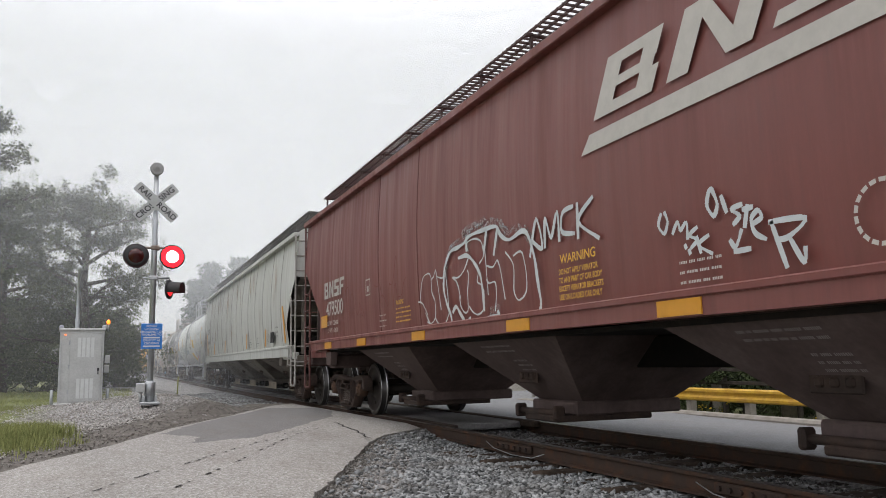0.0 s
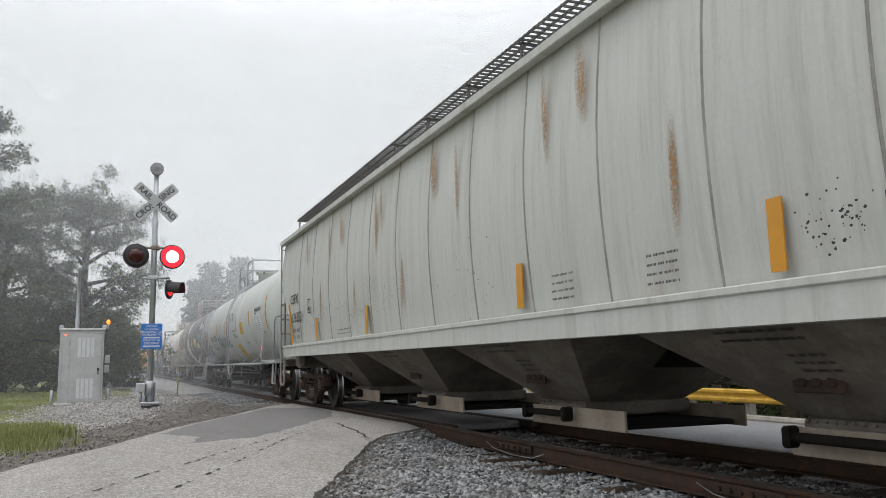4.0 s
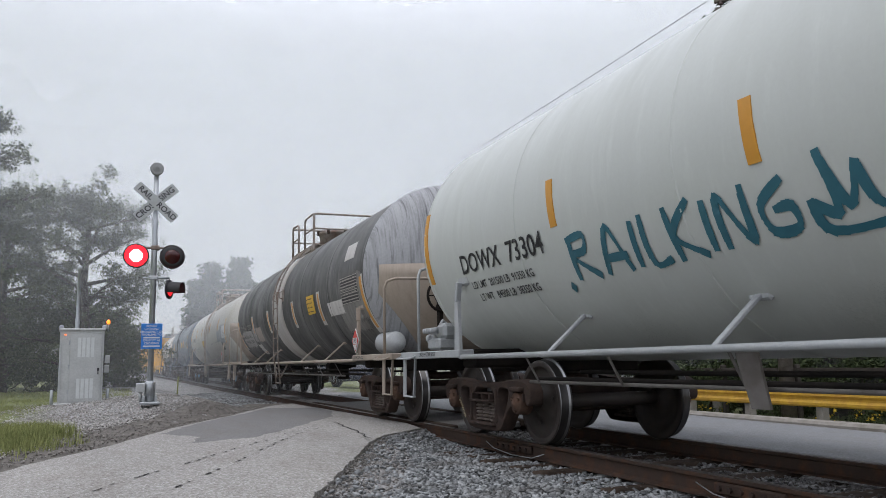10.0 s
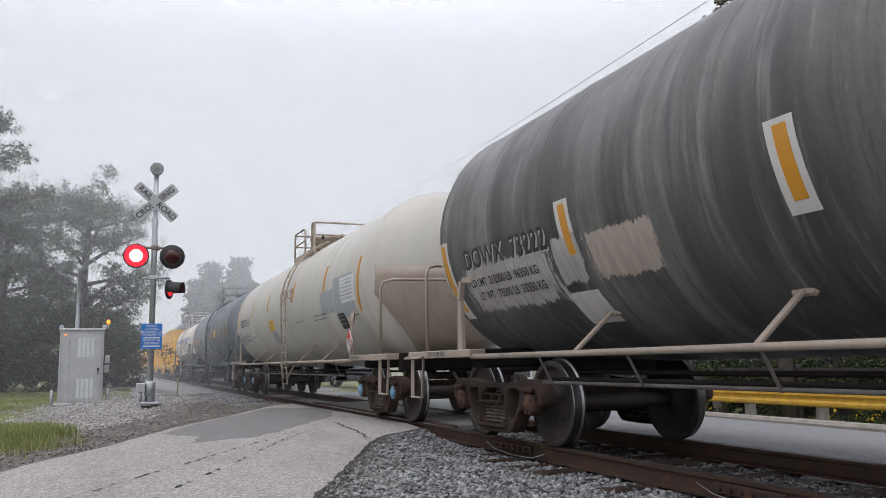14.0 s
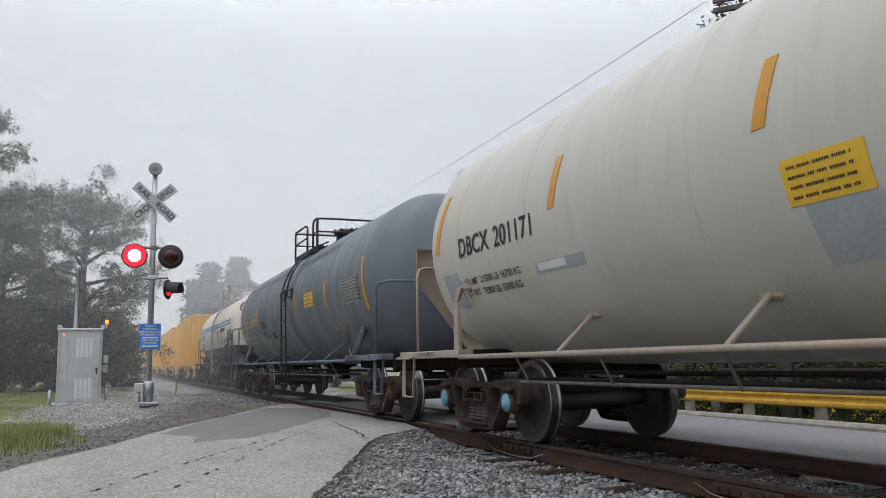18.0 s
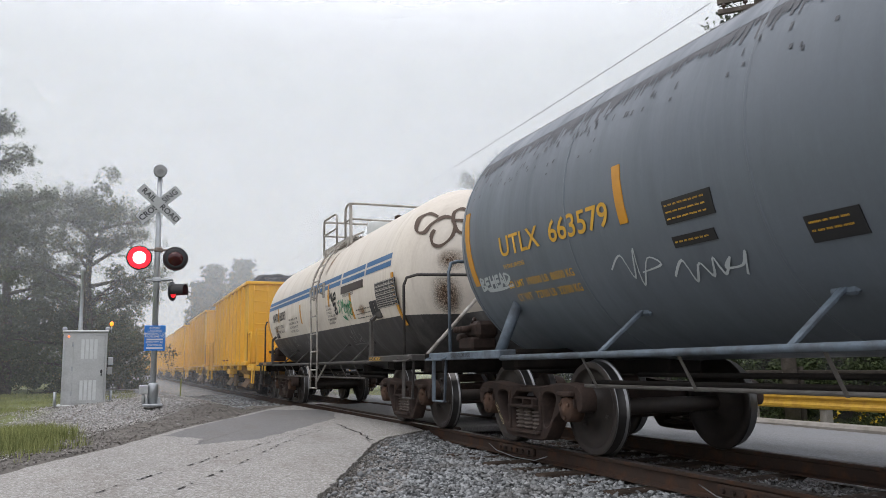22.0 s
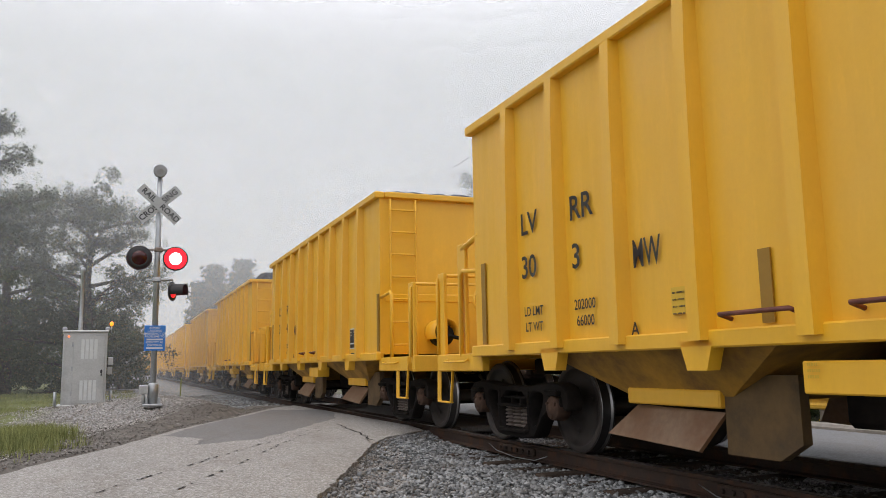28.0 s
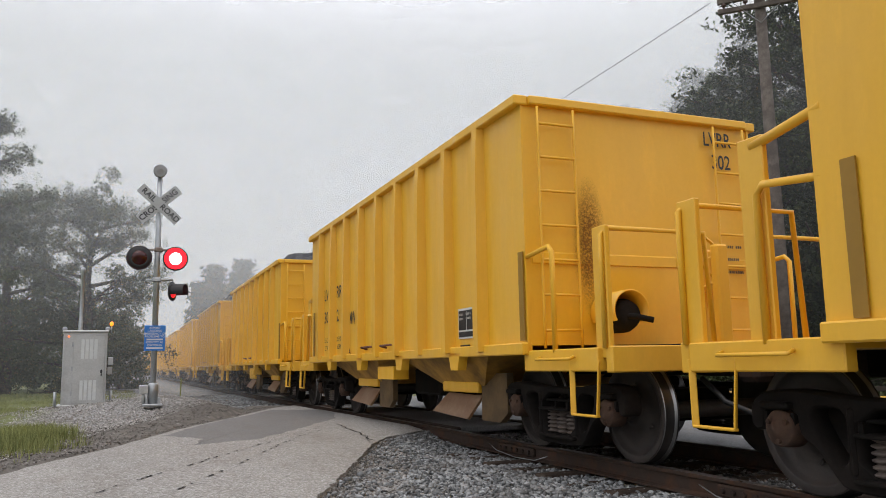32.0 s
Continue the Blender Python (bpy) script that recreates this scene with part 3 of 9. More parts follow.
rubble("ballast", STONE, scatter(23000, (-4.4, -0.85, 3.2, 11.4), near_keep, 1), 0.018, 0.044, "loose crushed grey stone ballast beside the rail")
rubble("ballast", DARKSTONE, scatter(7500, (-0.68, 0.68, 3.2, 11.2), near_keep, 2), 0.016, 0.036, "loose crushed grey stone ballast between the rails")
rubble("ballast", STONE, scatter(5000, (-3.0, -0.85, 18.5, 34), lambda x, y: 0 if in_road(x, y, 0.1) else 1, 3), 0.03, 0.055, "crushed grey stone ballast along the track")
rubble("gravel_heap", FINE, scatter(21000, (-7.8, -2.2, 9.8, 24), lambda x, y: 0 if in_road(x, y, 0.35 + 0.55 * smooth(9, 13, y) + 0.25 * noise.noise((x * 1.3, y * 1.3, 6))) else math.exp(-((x + 5.0) / 2.1) ** 4), 5), 0.010, 0.028, "heap of pale crushed stone round the signal mast")
rs = np.random.RandomState(77)
sp = []
while len(sp) < 4200:
    y = rs.uniform(7.5, 19.5)
    x = edge_x(FAR_EDGE, y) - rs.uniform(-0.06, 0.30 + 0.95 * smooth(8, 13, y))
    sp.append((x, y, max(-0.045, ground_z(x, y)) + rs.uniform(0.0, 0.03)))
rubble("shoulder_grit", stone_material("dark_shoulder_grit", (0.08, 0.073, 0.066), (0.32, 0.30, 0.275), (0.12, 0.105, 0.09)), np.array(sp), 0.008, 0.024, "dark crumbled grit on the road's shoulder")
# ---- crossing signal, cabinet, poles ----
def lettering(text, size, align="CENTER", thick=0.0, squeeze=1.0, heavy=0.012):
    """Flat mesh of a line of writing, in its x and y."""
    cu = bpy.data.curves.new("writing", "FONT")
    cu.body, cu.size, cu.align_x, cu.align_y, cu.extrude = text, size, align, "CENTER", thick
    cu.resolution_u = 3
    cu.offset = heavy * size
    ob = bpy.data.objects.new("writing", cu)
    scene.collection.objects.link(ob)
    me = bpy.data.meshes.new_from_object(ob)
    bpy.data.objects.remove(ob)
    bpy.data.curves.remove(cu)
    co = np.empty(len(me.vertices) * 3)
    me.vertices.foreach_get("co", co)
    co = co.reshape(-1, 3)
    co[:, 0] *= squeeze
    me.vertices.foreach_set("co", co.ravel())
    me.materials.clear()
    return me


def facing(p, yaw):
    """A pose whose x goes to the right and y up for one who looks along +y; yaw turns it."""
    return Matrix.Translation(p) @ Matrix.Rotation(radians(yaw), 4, "Z") @ Matrix.Rotation(radians(90), 4, "X")


MX, MY, MZ = -4.56, 16.49, 0.21
sig = thing("crossing_signal", "galvanised railroad crossing signal mast with crossbuck and flashing lights", "signal")
sig.location = (MX, MY, MZ)
g = G()
g.lathe([(0.056, 0.0), (0.056, 3.2), (0.050, 3.25), (0.050, 4.54), (0.0, 4.55)], (0, 0, 0.05), "z", 20)
part("mast", g, GALV, sig)
g = G()
g.box((0, 0, 0.03), (0.36, 0.36, 0.05), 0.01)
g.lathe([(0.105, 0.0), (0.10, 0.36), (0.075, 0.40)], (0, 0, 0.05), "z", 16)
for k in range(4):
    g.box((0.11 * (1 if k % 2 else -1), 0.11 * (1 if k > 1 else -1), 0.11), (0.05, 0.05, 0.13), 0.01)
part("base", g, GALV, sig, "cast base with anchor bolts")
g = G()
g.box((-0.17, -0.03, 0.33), (0.17, 0.15, 0.17), 0.012)
g.tube([(-0.17, -0.03, 0.25), (-0.17, -0.03, 0.06)], 0.03, 8)
part("junction_box", g, ALU, sig)
g = G()
g.lathe([(0.0, 0.07), (0.10, 0.06), (0.125, 0.02), (0.125, -0.05), (0.08, -0.075), (0.0, -0.08)], (0, -0.02, 4.64), "y", 24)
g.lathe([(0.045, -0.13), (0.055, -0.06), (0.055, 0.0)], (0, 0, 4.62), "z", 12)
g.lathe([(0.105, -0.075), (0.128, -0.07), (0.132, -0.05), (0.125, -0.04)], (0, -0.02, 4.64), "y", 24)
part("bell", g, BELLGREY, sig, "round grey bell on the mast top")
for ang, words in ((-42, ("RAIL", "ROAD")), (42, ("CROS", "SING"))):
    up = -0.092 if ang > 0 else -0.112
    m = Matrix.Translation((0, up, 3.95)) @ Matrix.Rotation(radians(90), 4, "X") @ Matrix.Rotation(radians(ang), 4, "Z")
    g = G()
    g.box((0, 0, 0), (0.98, 0.205, 0.006), 0.002)
    blade = part("crossbuck_blade", g.move(m), SIGNGREY, sig, "white crossbuck blade with black letters")
    gap = 0.265
    for s, w in ((-1, words[0]), (1, words[1])):
        me = lettering(w, 0.158, heavy=0.020)
        me.transform(m @ Matrix.Translation((s * gap, 0, 0.005)))
        part("letters", me, SIGNBLACK, blade)
g = G()
g.tube([(-0.36, 0, 3.02), (-0.34, 0, 3.05), (0.34, 0, 3.05), (0.36, 0, 3.02)], 0.022, 8)
g.box((0.02, 0, 3.05), (0.16, 0.15, 0.09), 0.02)
part("light_arm", g, worn("rusty_bracket", (0.16, 0.11, 0.08), (0.28, 0.25, 0.22), 7), sig, "rusty light crossarm")
LENS = plain("dark_red_lens", (0.05, 0.006, 0.005), 0.25)
LIT = glow("lit_lens_and_bloom", (1.0, 0.006, 0.014), 2.6)
HOT = glow("lit_lamp_core", (1.0, 0.86, 0.80), 9.0)
turners = []
for sx, nm in ((-0.335, "left"), (0.335, "right")):
    g = G()
    prof = [(0.0, 0.05), (0.16, 0.045), (0.235, 0.005), (0.240, -0.006), (0.232, -0.010), (0.150, -0.004), (0.148, 0.03), (0.0, 0.035)]
    g.lathe(prof, (sx, -0.10, 2.87), "y", 36)
    disc = part("light_background", g, BLACKMET, sig, "round black background of a flashing light")
    # hood over the lens
    g = G()
    ring0 = [(sx + 0.155 * math.cos(a), -0.105, 2.87 + 0.155 * math.sin(a)) for a in np.linspace(-0.3, math.pi + 0.3, 17)]
    ring1 = [(x, y - 0.14 - 0.10 * max(0, (z - 2.87) / 0.155), z) for x, y, z in ring0]
    g.loft([ring0, ring1], False, True, False)
    # lens drum, an added part turned to imitate flashing: one face lit, one face dark
    drum = part("added_lamp_drum", G().lathe([(0.0, 0.004), (0.142, 0.002), (0.142, -0.002), (0.0, -0.004)], (0, 0, 0), "y", 28).lathe([(0.143, 0.002), (0.215, 0.001), (0.215, -0.001), (0.143, -0.002)], (0, 0, 0), "y", 28), LENS, disc)
    drum.location = (sx, -0.125, 2.87)
    drum.data.materials.append(LIT)
    drum.data.materials.append(HOT)
    drum.data.materials.append(BLACKMET)
    for p in drum.data.polygons:
        if math.hypot(p.center.x, p.center.z) > 0.145:
            p.material_index = 3
    turners.append(drum)
    # lit face: bright middle and a red rim, widened past the lens as painted bloom
    g = G()
    n = 28
    rings = [[(r * math.cos(2 * math.pi * k / n), -0.006, r * math.sin(2 * math.pi * k / n)) for k in range(n)] for r in (0.212, 0.118)]
    g.loft([rings[0], rings[1]], False, False)
    g.add([(0, -0.006, 0)] + rings[1], [(0, 1 + k, 1 + (k + 1) % n) for k in range(n)])
    me = g.mesh("lit_face")
    for i, p in enumerate(me.polygons):
        p.material_index = 0 if i < n else 1
    bm = bmesh.new()
    bm.from_mesh(drum.data)
    first = len(bm.faces)
    bm.from_mesh(me)
    bm.faces.ensure_lookup_table()
    for f in bm.faces[first:]:
        f.material_index += 1
        f.normal_update()
    bm.to_mesh(drum.data)
    bm.free()
g = G()
g.tube([(-0.20, 0, 2.44), (0.30, 0, 2.46)], 0.024, 8)
g.box((0, 0, 2.45), (0.17, 0.16, 0.09), 0.02)
part("side_light_arm", g, GALV, sig)
side = Matrix.Translation((0.30, -0.02, 2.23)) @ Matrix.Rotation(radians(62), 4, "Z")
g = G()
g.lathe([(0.0, 0.03), (0.19, 0.01), (0.195, -0.005), (0.13, -0.01)], (0, 0, 0), "y", 28)
ring0 = [(0.14 * math.cos(a), -0.01, 0.14 * math.sin(a)) for a in np.linspace(-0.5, math.pi + 0.5, 17)]
g.loft([ring0, [(x * 0.95, y - 0.26, z * 0.95) for x, y, z in ring0]], False, True, False)
g.loft([[(x * 1.05, y, z * 1.05) for x, y, z in ring0], [(x, y - 0.26, z) for x, y, z in ring0]], False, True, False)
hood = part("side_light", g.move(side), BLACKMET, sig, "black hooded side light")
g = G()
g.lathe([(0.0, -0.012), (0.13, -0.014), (0.13, -0.02), (0.0, -0.03)], (0, 0, 0), "y", 24)
part("lens", g.move(side), glow("red_side_lens", (0.9, 0.02, 0.03), 0.9), hood)
g = G()
g.box((0, -0.075, 1.31), (0.385, 0.006, 0.49), 0.002)
plate = part("notice_plate", g, BLUE, sig, "blue emergency notice plate with white writing")
for k, w in enumerate(("REPORT", "CROSSING", "EMERGENCY OR", "PROBLEMS TO", "", "IDENTIFY AS", "CROSSING", "")):
    z = 1.505 - k * 0.0555
    if w:
        me = lettering(w, 0.056)
        me.transform(Matrix.Translation((0, -0.080, z)) @ Matrix.Rotation(radians(90), 4, "X"))
        part("letters", me, SIGNWHITE, plate)
    else:
        part("number_bar", G().box((0, -0.080, z), (0.30, 0.002, 0.030)), SIGNWHITE, plate)

CX, CY, CZ = -5.86, 18.4, 0.16
cab = thing("equipment_cabinet", "brushed aluminium signal equipment cabinet with louvred door", "cabinet")
cab.matrix_basis = pose(CX, CY, CZ, 0, 0, 3)
g = G()
g.box((0, 0, 0.80), (0.84, 0.62, 1.50), 0.012)
g.box((0, 0, 1.565), (0.88, 0.70, 0.045), 0.01)
for q in (-0.40, 0.40):
    g.box((q, -0.315, 0.80), (0.035, 0.02, 1.50), 0.004)
part("body", g, ALU, cab)
g = G()
g.box((0, 0, 0.02), (0.98, 0.72, 0.10), 0.01)
part("plinth", g, ALU, cab)
g = G()
g.box((0.075, -0.322, 0.79), (0.60, 0.022, 1.40), 0.006)
door = part("door", g, ALU, cab)
for z0 in (1.20, 0.36):
    for k in range(4):
        g = G()
        g.box((0.075 - 0.125 + k * 0.0833, -0.336, z0), (0.062, 0.01, 0.40), 0.003)
        part("louvre", g, SIGNWHITE, door, "white filter slot")
g = G()
g.box((0.32, -0.345, 0.74), (0.035, 0.03, 0.07), 0.008)
g.tube([(0.32, -0.36, 0.74), (0.32, -0.37, 0.64)], 0.01, 6)
part("handle", g, BLACKMET, door)
for sx in (-0.40, 0.42):
    g = G()
    g.lathe([(0.022, -0.012), (0.050, -0.012), (0.050, 0.012), (0.022, 0.012)], (sx, -0.2, 1.62), "y", 16)
    part("lifting_eye", g, GALV, cab)
for k, z in enumerate((0.3, 0.8, 1.3)):
    part("hinge", G().box((-0.235, -0.335, z), (0.03, 0.02, 0.09), 0.005), GALV, cab)
part("status_lamp", G().lathe([(0.0, -0.335), (0.022, -0.333), (0.022, -0.31)], (-0.32, 0, 1.46), "y", 12), glow("amber_status_lamp", (1.0, 0.22, 0.06), 1.2), cab)
g = G()
g.tube([(0.50, 0.05, 1.55), (0.50, 0.05, 1.70)], 0.015, 8)
part("lamp_stem", g, GALV, cab)
part("beacon", G().lathe([(0.03, 0.0), (0.038, 0.03), (0.034, 0.075), (0.0, 0.095)], (0.50, 0.05, 1.70), "z", 14), glow("amber_beacon", (1.0, 0.28, 0.02), 1.6), cab, "small amber beacon")
for k, (y0, z0) in enumerate(((-0.1, 0.95), (0.1, 0.75))):
    part("conduit_box", G().box((0.50, y0, z0), (0.10, 0.13, 0.16), 0.01), ALU, cab)
for sx in (-0.53, 0.53):
    g = G()
    g.tube([(sx, -0.05, -0.02), (sx, -0.05, 0.34)], 0.03, 8)
    part("conduit", g, GALV, cab)
ant = thing("antenna_mast", "slim grey antenna pipe behind the cabinet", "mast")
ant.location = (-6.0, 19.2, 0.1)
part("pipe", G().lathe([(0.045, 0), (0.045, 1.9), (0.038, 1.92), (0.034, 2.98), (0.05, 3.0), (0.05, 3.08), (0.0, 3.1)], (0, 0, 0), "z", 12), GALV, ant)
part("bracket", G().box((0, -0.1, 1.4), (0.12, 0.25, 0.05), 0.01), GALV, ant)
st = tagged(part("marker_stake", G().beam((0, 0, 0), (0.02, 0, 0.62), 0.06, 0.03), plain("greenish_stake", (0.20, 0.21, 0.07), 0.8)), "weathered greenish wooden marker stake", "stake")
st.location = (-3.65, 22.5, 0.05)
pole = thing("utility_pole", "weathered wooden utility pole with a crossarm", "utility pole")
PX, PY = 9.02, 13.99
pole.location = (PX, PY, -0.8)
part("shaft", G().lathe([(0.17, 0), (0.15, 4), (0.12, 11.4), (0.0, 11.42)], (0, 0, 0), "z", 16), POLEWOOD, pole)
for dz in (0, -0.26):
    m = Matrix.Rotation(radians(-46), 4, "Z")
    g = G()
    g.box((0.28, -0.16, 10.45 + dz), (2.5, 0.10, 0.13), 0.015)
    arm = part("crossarm", g.move(m), POLEWOOD, pole)
    for k in (-1.1, -0.6, 0.75, 1.2):
        g = G()
        g.lathe([(0.02, 0.06), (0.02, 0.12), (0.055, 0.13), (0.06, 0.17), (0.045, 0.19), (0.055, 0.22), (0.02, 0.26), (0, 0.26)], (0.28 + k, -0.16, 10.45 + dz), "z", 12)
        part("insulator", g.move(m), plain("brown_glaze", (0.07, 0.045, 0.04), 0.2), arm)
for s in (-1, 1):
    g = G()
    g.beam((0.05 + s * 0.7, -0.22, 10.4), (0.0, -0.15, 9.75), 0.03, 0.012)
    part("brace", g.move(Matrix.Rotation(radians(-46), 4, "Z")), GALV, pole)


def wire(name, a, b, sag, r=0.012):
    a, b = Vector(a), Vector(b)
    pts = [a.lerp(b, t) - Vector((0, 0, sag * 4 * t * (1 - t))) for t in [i / 16 for i in range(17)]]
    tagged(part(name, G().tube(pts, r, 5), BLACKMET), "thin black overhead wire", "wire", "overhead wires")


wire("overhead_wire", (PX - 0.8, PY + 0.8, 9.75), (6.0, 70, 9.0), 0.5, 0.009)
wire("overhead_wire", (PX - 0.5, PY + 0.5, 9.9), (5.0, 9.0, 10.9), 0.1)
wire("overhead_wire", (PX + 0.1, PY - 0.1, 6.1), (16, 4.0, 6.6), 0.25, 0.014)
tap = thing("valve_pipe", "pale grey standpipe in a low concrete box beyond the guardrail", "pipe")
tap.location = (9.75, 17.0, -0.75)
part("box", G().box((0, 0, 0.48), (0.36, 0.34, 0.96), 0.02), CONC, tap)
part("pipe", G().tube([(0, 0, 0.9), (0, 0, 2.5), (0.03, 0, 2.58), (0.12, 0, 2.60)], 0.055, 10), GALV, tap)


def parked_car():
    """A dark family car, seen far off between the wheels of the train."""
    car = thing("parked_car", "dark blue parked car on the grass beyond the track", "car")
    car.matrix_basis = pose(3.95, 34.8, ground_z(3.95, 34.8), 0, 0, 15)
    paint = plain("dark_blue_car_paint", (0.018, 0.022, 0.034), 0.25)
    glass = plain("dark_car_glass", (0.10, 0.12, 0.14), 0.08)
    sec = lambda y, w, z0, z1: [(-w, y, z0), (-w - 0.02, y, (z0 + z1) / 2), (-w + 0.04, y, z1), (w - 0.04, y, z1), (w + 0.02, y, (z0 + z1) / 2), (w, y, z0)]
    g = G().loft([sec(-2.30, 0.70, 0.35, 0.78), sec(-2.15, 0.84, 0.28, 0.92), sec(-0.9, 0.90, 0.24, 1.0), sec(1.0, 0.90, 0.24, 1.02), sec(2.1, 0.86, 0.28, 1.0), sec(2.28, 0.76, 0.36, 0.85)], True, True)
    body = part("body", g, paint, car)
    cab_ = lambda y, w, z: [(-w, y, 0.98), (-w + 0.14, y, z), (w - 0.14, y, z), (w, y, 0.98)]
    part("cabin", G().loft([cab_(-1.05, 0.86, 1.0), cab_(-0.35, 0.86, 1.46), cab_(1.2, 0.86, 1.50), cab_(2.0, 0.84, 1.02)], True, False), glass, car, "dark glazed cabin")
    part("roof", G().box((0, 0.45, 1.50), (1.42, 1.75, 0.05), 0.02), paint, car)
    for y in (-0.05, 0.75):
        for q in (-1, 1):
            part("pillar", G().beam((q * 0.875, y, 0.98), (q * 0.74, y + 0.02, 1.49), 0.07, 0.04), paint, car)
    for y in (-1.38, 1.36):
        for q in (-1, 1):
            wh = part("wheel", G().lathe([(0.20, -0.10), (0.32, -0.09), (0.34, -0.05), (0.34, 0.05), (0.32, 0.09), (0.20, 0.10)], (q * 0.83, y, 0.34), "x", 20), BLACKMET, car)
            part("rim", G().lathe([(0.0, 0.06), (0.06, 0.10), (0.20, 0.085), (0.21, 0.06), (0.0, 0.02)] if q > 0 else [(0.0, -0.02), (0.21, -0.06), (0.20, -0.085), (0.06, -0.10), (0.0, -0.06)], (q * 0.85, y, 0.34), "x", 16), GALV, wh)
    for q in (-1, 1):
        part("headlight", G().box((q * 0.58, -2.22, 0.74), (0.30, 0.10, 0.14), 0.03), SIGNWHITE, car)


parked_car()
# guardrail beyond the road
gr = thing("guardrail", "yellow painted steel guardrail on concrete posts", "guardrail")
W = [(0.0, -0.155), (0.045, -0.12), (0.05, -0.07), (0.005, -0.02), (0.005, 0.02), (0.05, 0.07), (0.045, 0.12), (0.0, 0.155)]
for k in range(9):
    y0 = 24.5 - 4.0 * k
    x0 = 8.0
    g = G()
    for yy in (y0, y0 - 4.02):
        g.v += [(x0 - dx, yy, 0.02 + dz) for dx, dz in W] + [(x0 + 0.004 - dx, yy, 0.02 + dz) for dx, dz in reversed(W)]
    n = 2 * len(W)
    g.f = [(i, (i + 1) % n, n + (i + 1) % n, n + i) for i in range(n)] + [tuple(range(n))[::-1], tuple(range(n, 2 * n))]
    g.s = [False] * len(g.f)
    part("beam", g, GUARD, gr)
    for q in (0, 2.0):
        part("post", G().box((x0 + 0.14, y0 - 0.25 - q, -0.33), (0.20, 0.18, 0.80), 0.02), CONC, gr)
curb = tagged(part("concrete_kerb", G().box((6.9, 5, -0.42), (0.4, 36, 0.26), 0.05), CONC), "low weathered concrete kerb beside the road", "kerb", kind="structure")
# ---- the train: every car is one thing, built round its middle on the rail tops ----
SPEED = 4.44
CARS = []


def side_flat(x):
    """Maps writing (to the right, up) onto the side that faces the road."""
    return lambda s, t, o: (-(x + o), -s, t)


def side_round(rad, zc):
    def put(s, t, o):
        a = math.asin(max(-1, min(1, (t - zc) / rad))) if abs(t - zc) < rad else math.pi / 2
        return (-(rad + o) * math.cos(a), -s, zc + (rad + o) * math.sin(a))
    return put


def arc_round(rad, zc):
    """Like side_round, but t runs along the shell from its widest line."""
    return lambda s, t, o: (-(rad + o) * math.cos(t / rad), -s, zc + (rad + o) * math.sin(t / rad))


def stencil(text, size, put, s, t, mat, parent, squeeze=0.85, name="stencil", off=0.008, slope=0.0):
    me = lettering(text, size, "LEFT", squeeze=squeeze * (1.2 if size >= 0.095 else 0.86))
    co = np.empty(len(me.vertices) * 3)
    me.vertices.foreach_get("co", co)
    co = co.reshape(-1, 3)
    me.vertices.foreach_set("co", np.array([put(s + x, t + y + slope * x, off) for x, y, z in co]).ravel())
    me.update()
    return part(name, me, mat, parent)


def patch(name, put, s, t, w, h, mat, parent, label="", off=0.006, lean=0.0, n=12):
    g = G()
    v = []
    for o in (off, off - 0.012):
        for j in range(n + 1):
            for i in (0, 1):
                v.append(put(s + i * w + lean * h * j / n, t + h * j / n, o))
    k = 2 * (n + 1)
    f = []
    for j in range(n):
        a = 2 * j
        f += [(a, a + 1, a + 3, a + 2)]
        f += [(a, a + 2, a + k + 2, a + k), (a + 1, a + k + 1, a + k + 3, a + 3)]
    f += [(0, k, k + 1, 1), (2 * n, 2 * n + 1, 2 * n + k + 1, 2 * n + k)]
    return part(name, g.add(v, f), mat, parent, label)


def bars(put, s, t, w, rows, mat, parent, gap=0.06, h=0.03, seed=1, off=0.01):
    """Lines of writing too small to read."""
    r = random.Random(seed)
    g = G()
    hh = 0.62 * h
    for k in range(rows):
        x, left = s, r.randint(2, 7)
        while x < s + w - 0.04:
            ln = hh * r.uniform(0.45, 0.75)
            z = t - k * gap + 0.2 * h
            g.add([put(x, z, off), put(x + ln, z, off), put(x + ln, z + 0.62 * h, off), put(x, z + 0.62 * h, off)], [(0, 1, 2, 3)])
            x, left = x + ln + hh * (0.28 if left else 1.3), left - 1 if left else r.randint(2, 7)
    return part("small_print", g, mat, parent)


def table(put, s, t, w, h, rows, cols, mat, parent, off=0.011):
    """Thin ruled lines of a data table."""
    g = G()
    e = 0.006

    def rule(x0, z0, x1, z1):
        k = 6
        v = [put(x0 + (x1 - x0) * i / k, z, off) if abs(x1 - x0) > abs(z1 - z0) else None for i in range(k + 1) for z in (z0, z1)]
        if v[0] is None:
            v = [put(x, z0 + (z1 - z0) * i / k, off) for i in range(k + 1) for x in (x0, x1)]
            g.add(v, [(2 * i, 2 * i + 1, 2 * i + 3, 2 * i + 2) for i in range(k)])
        else:
            g.add(v, [(2 * i, 2 * i + 2, 2 * i + 3, 2 * i + 1) for i in range(k)])
    for i in range(rows + 1):
        z = t + h * i / rows
        rule(s, z - e, s + w, z + e)
    for f_ in cols:
        rule(s + f_ * w - e, t, s + f_ * w + e, t + h)
    part("table_rules", g, mat, parent)


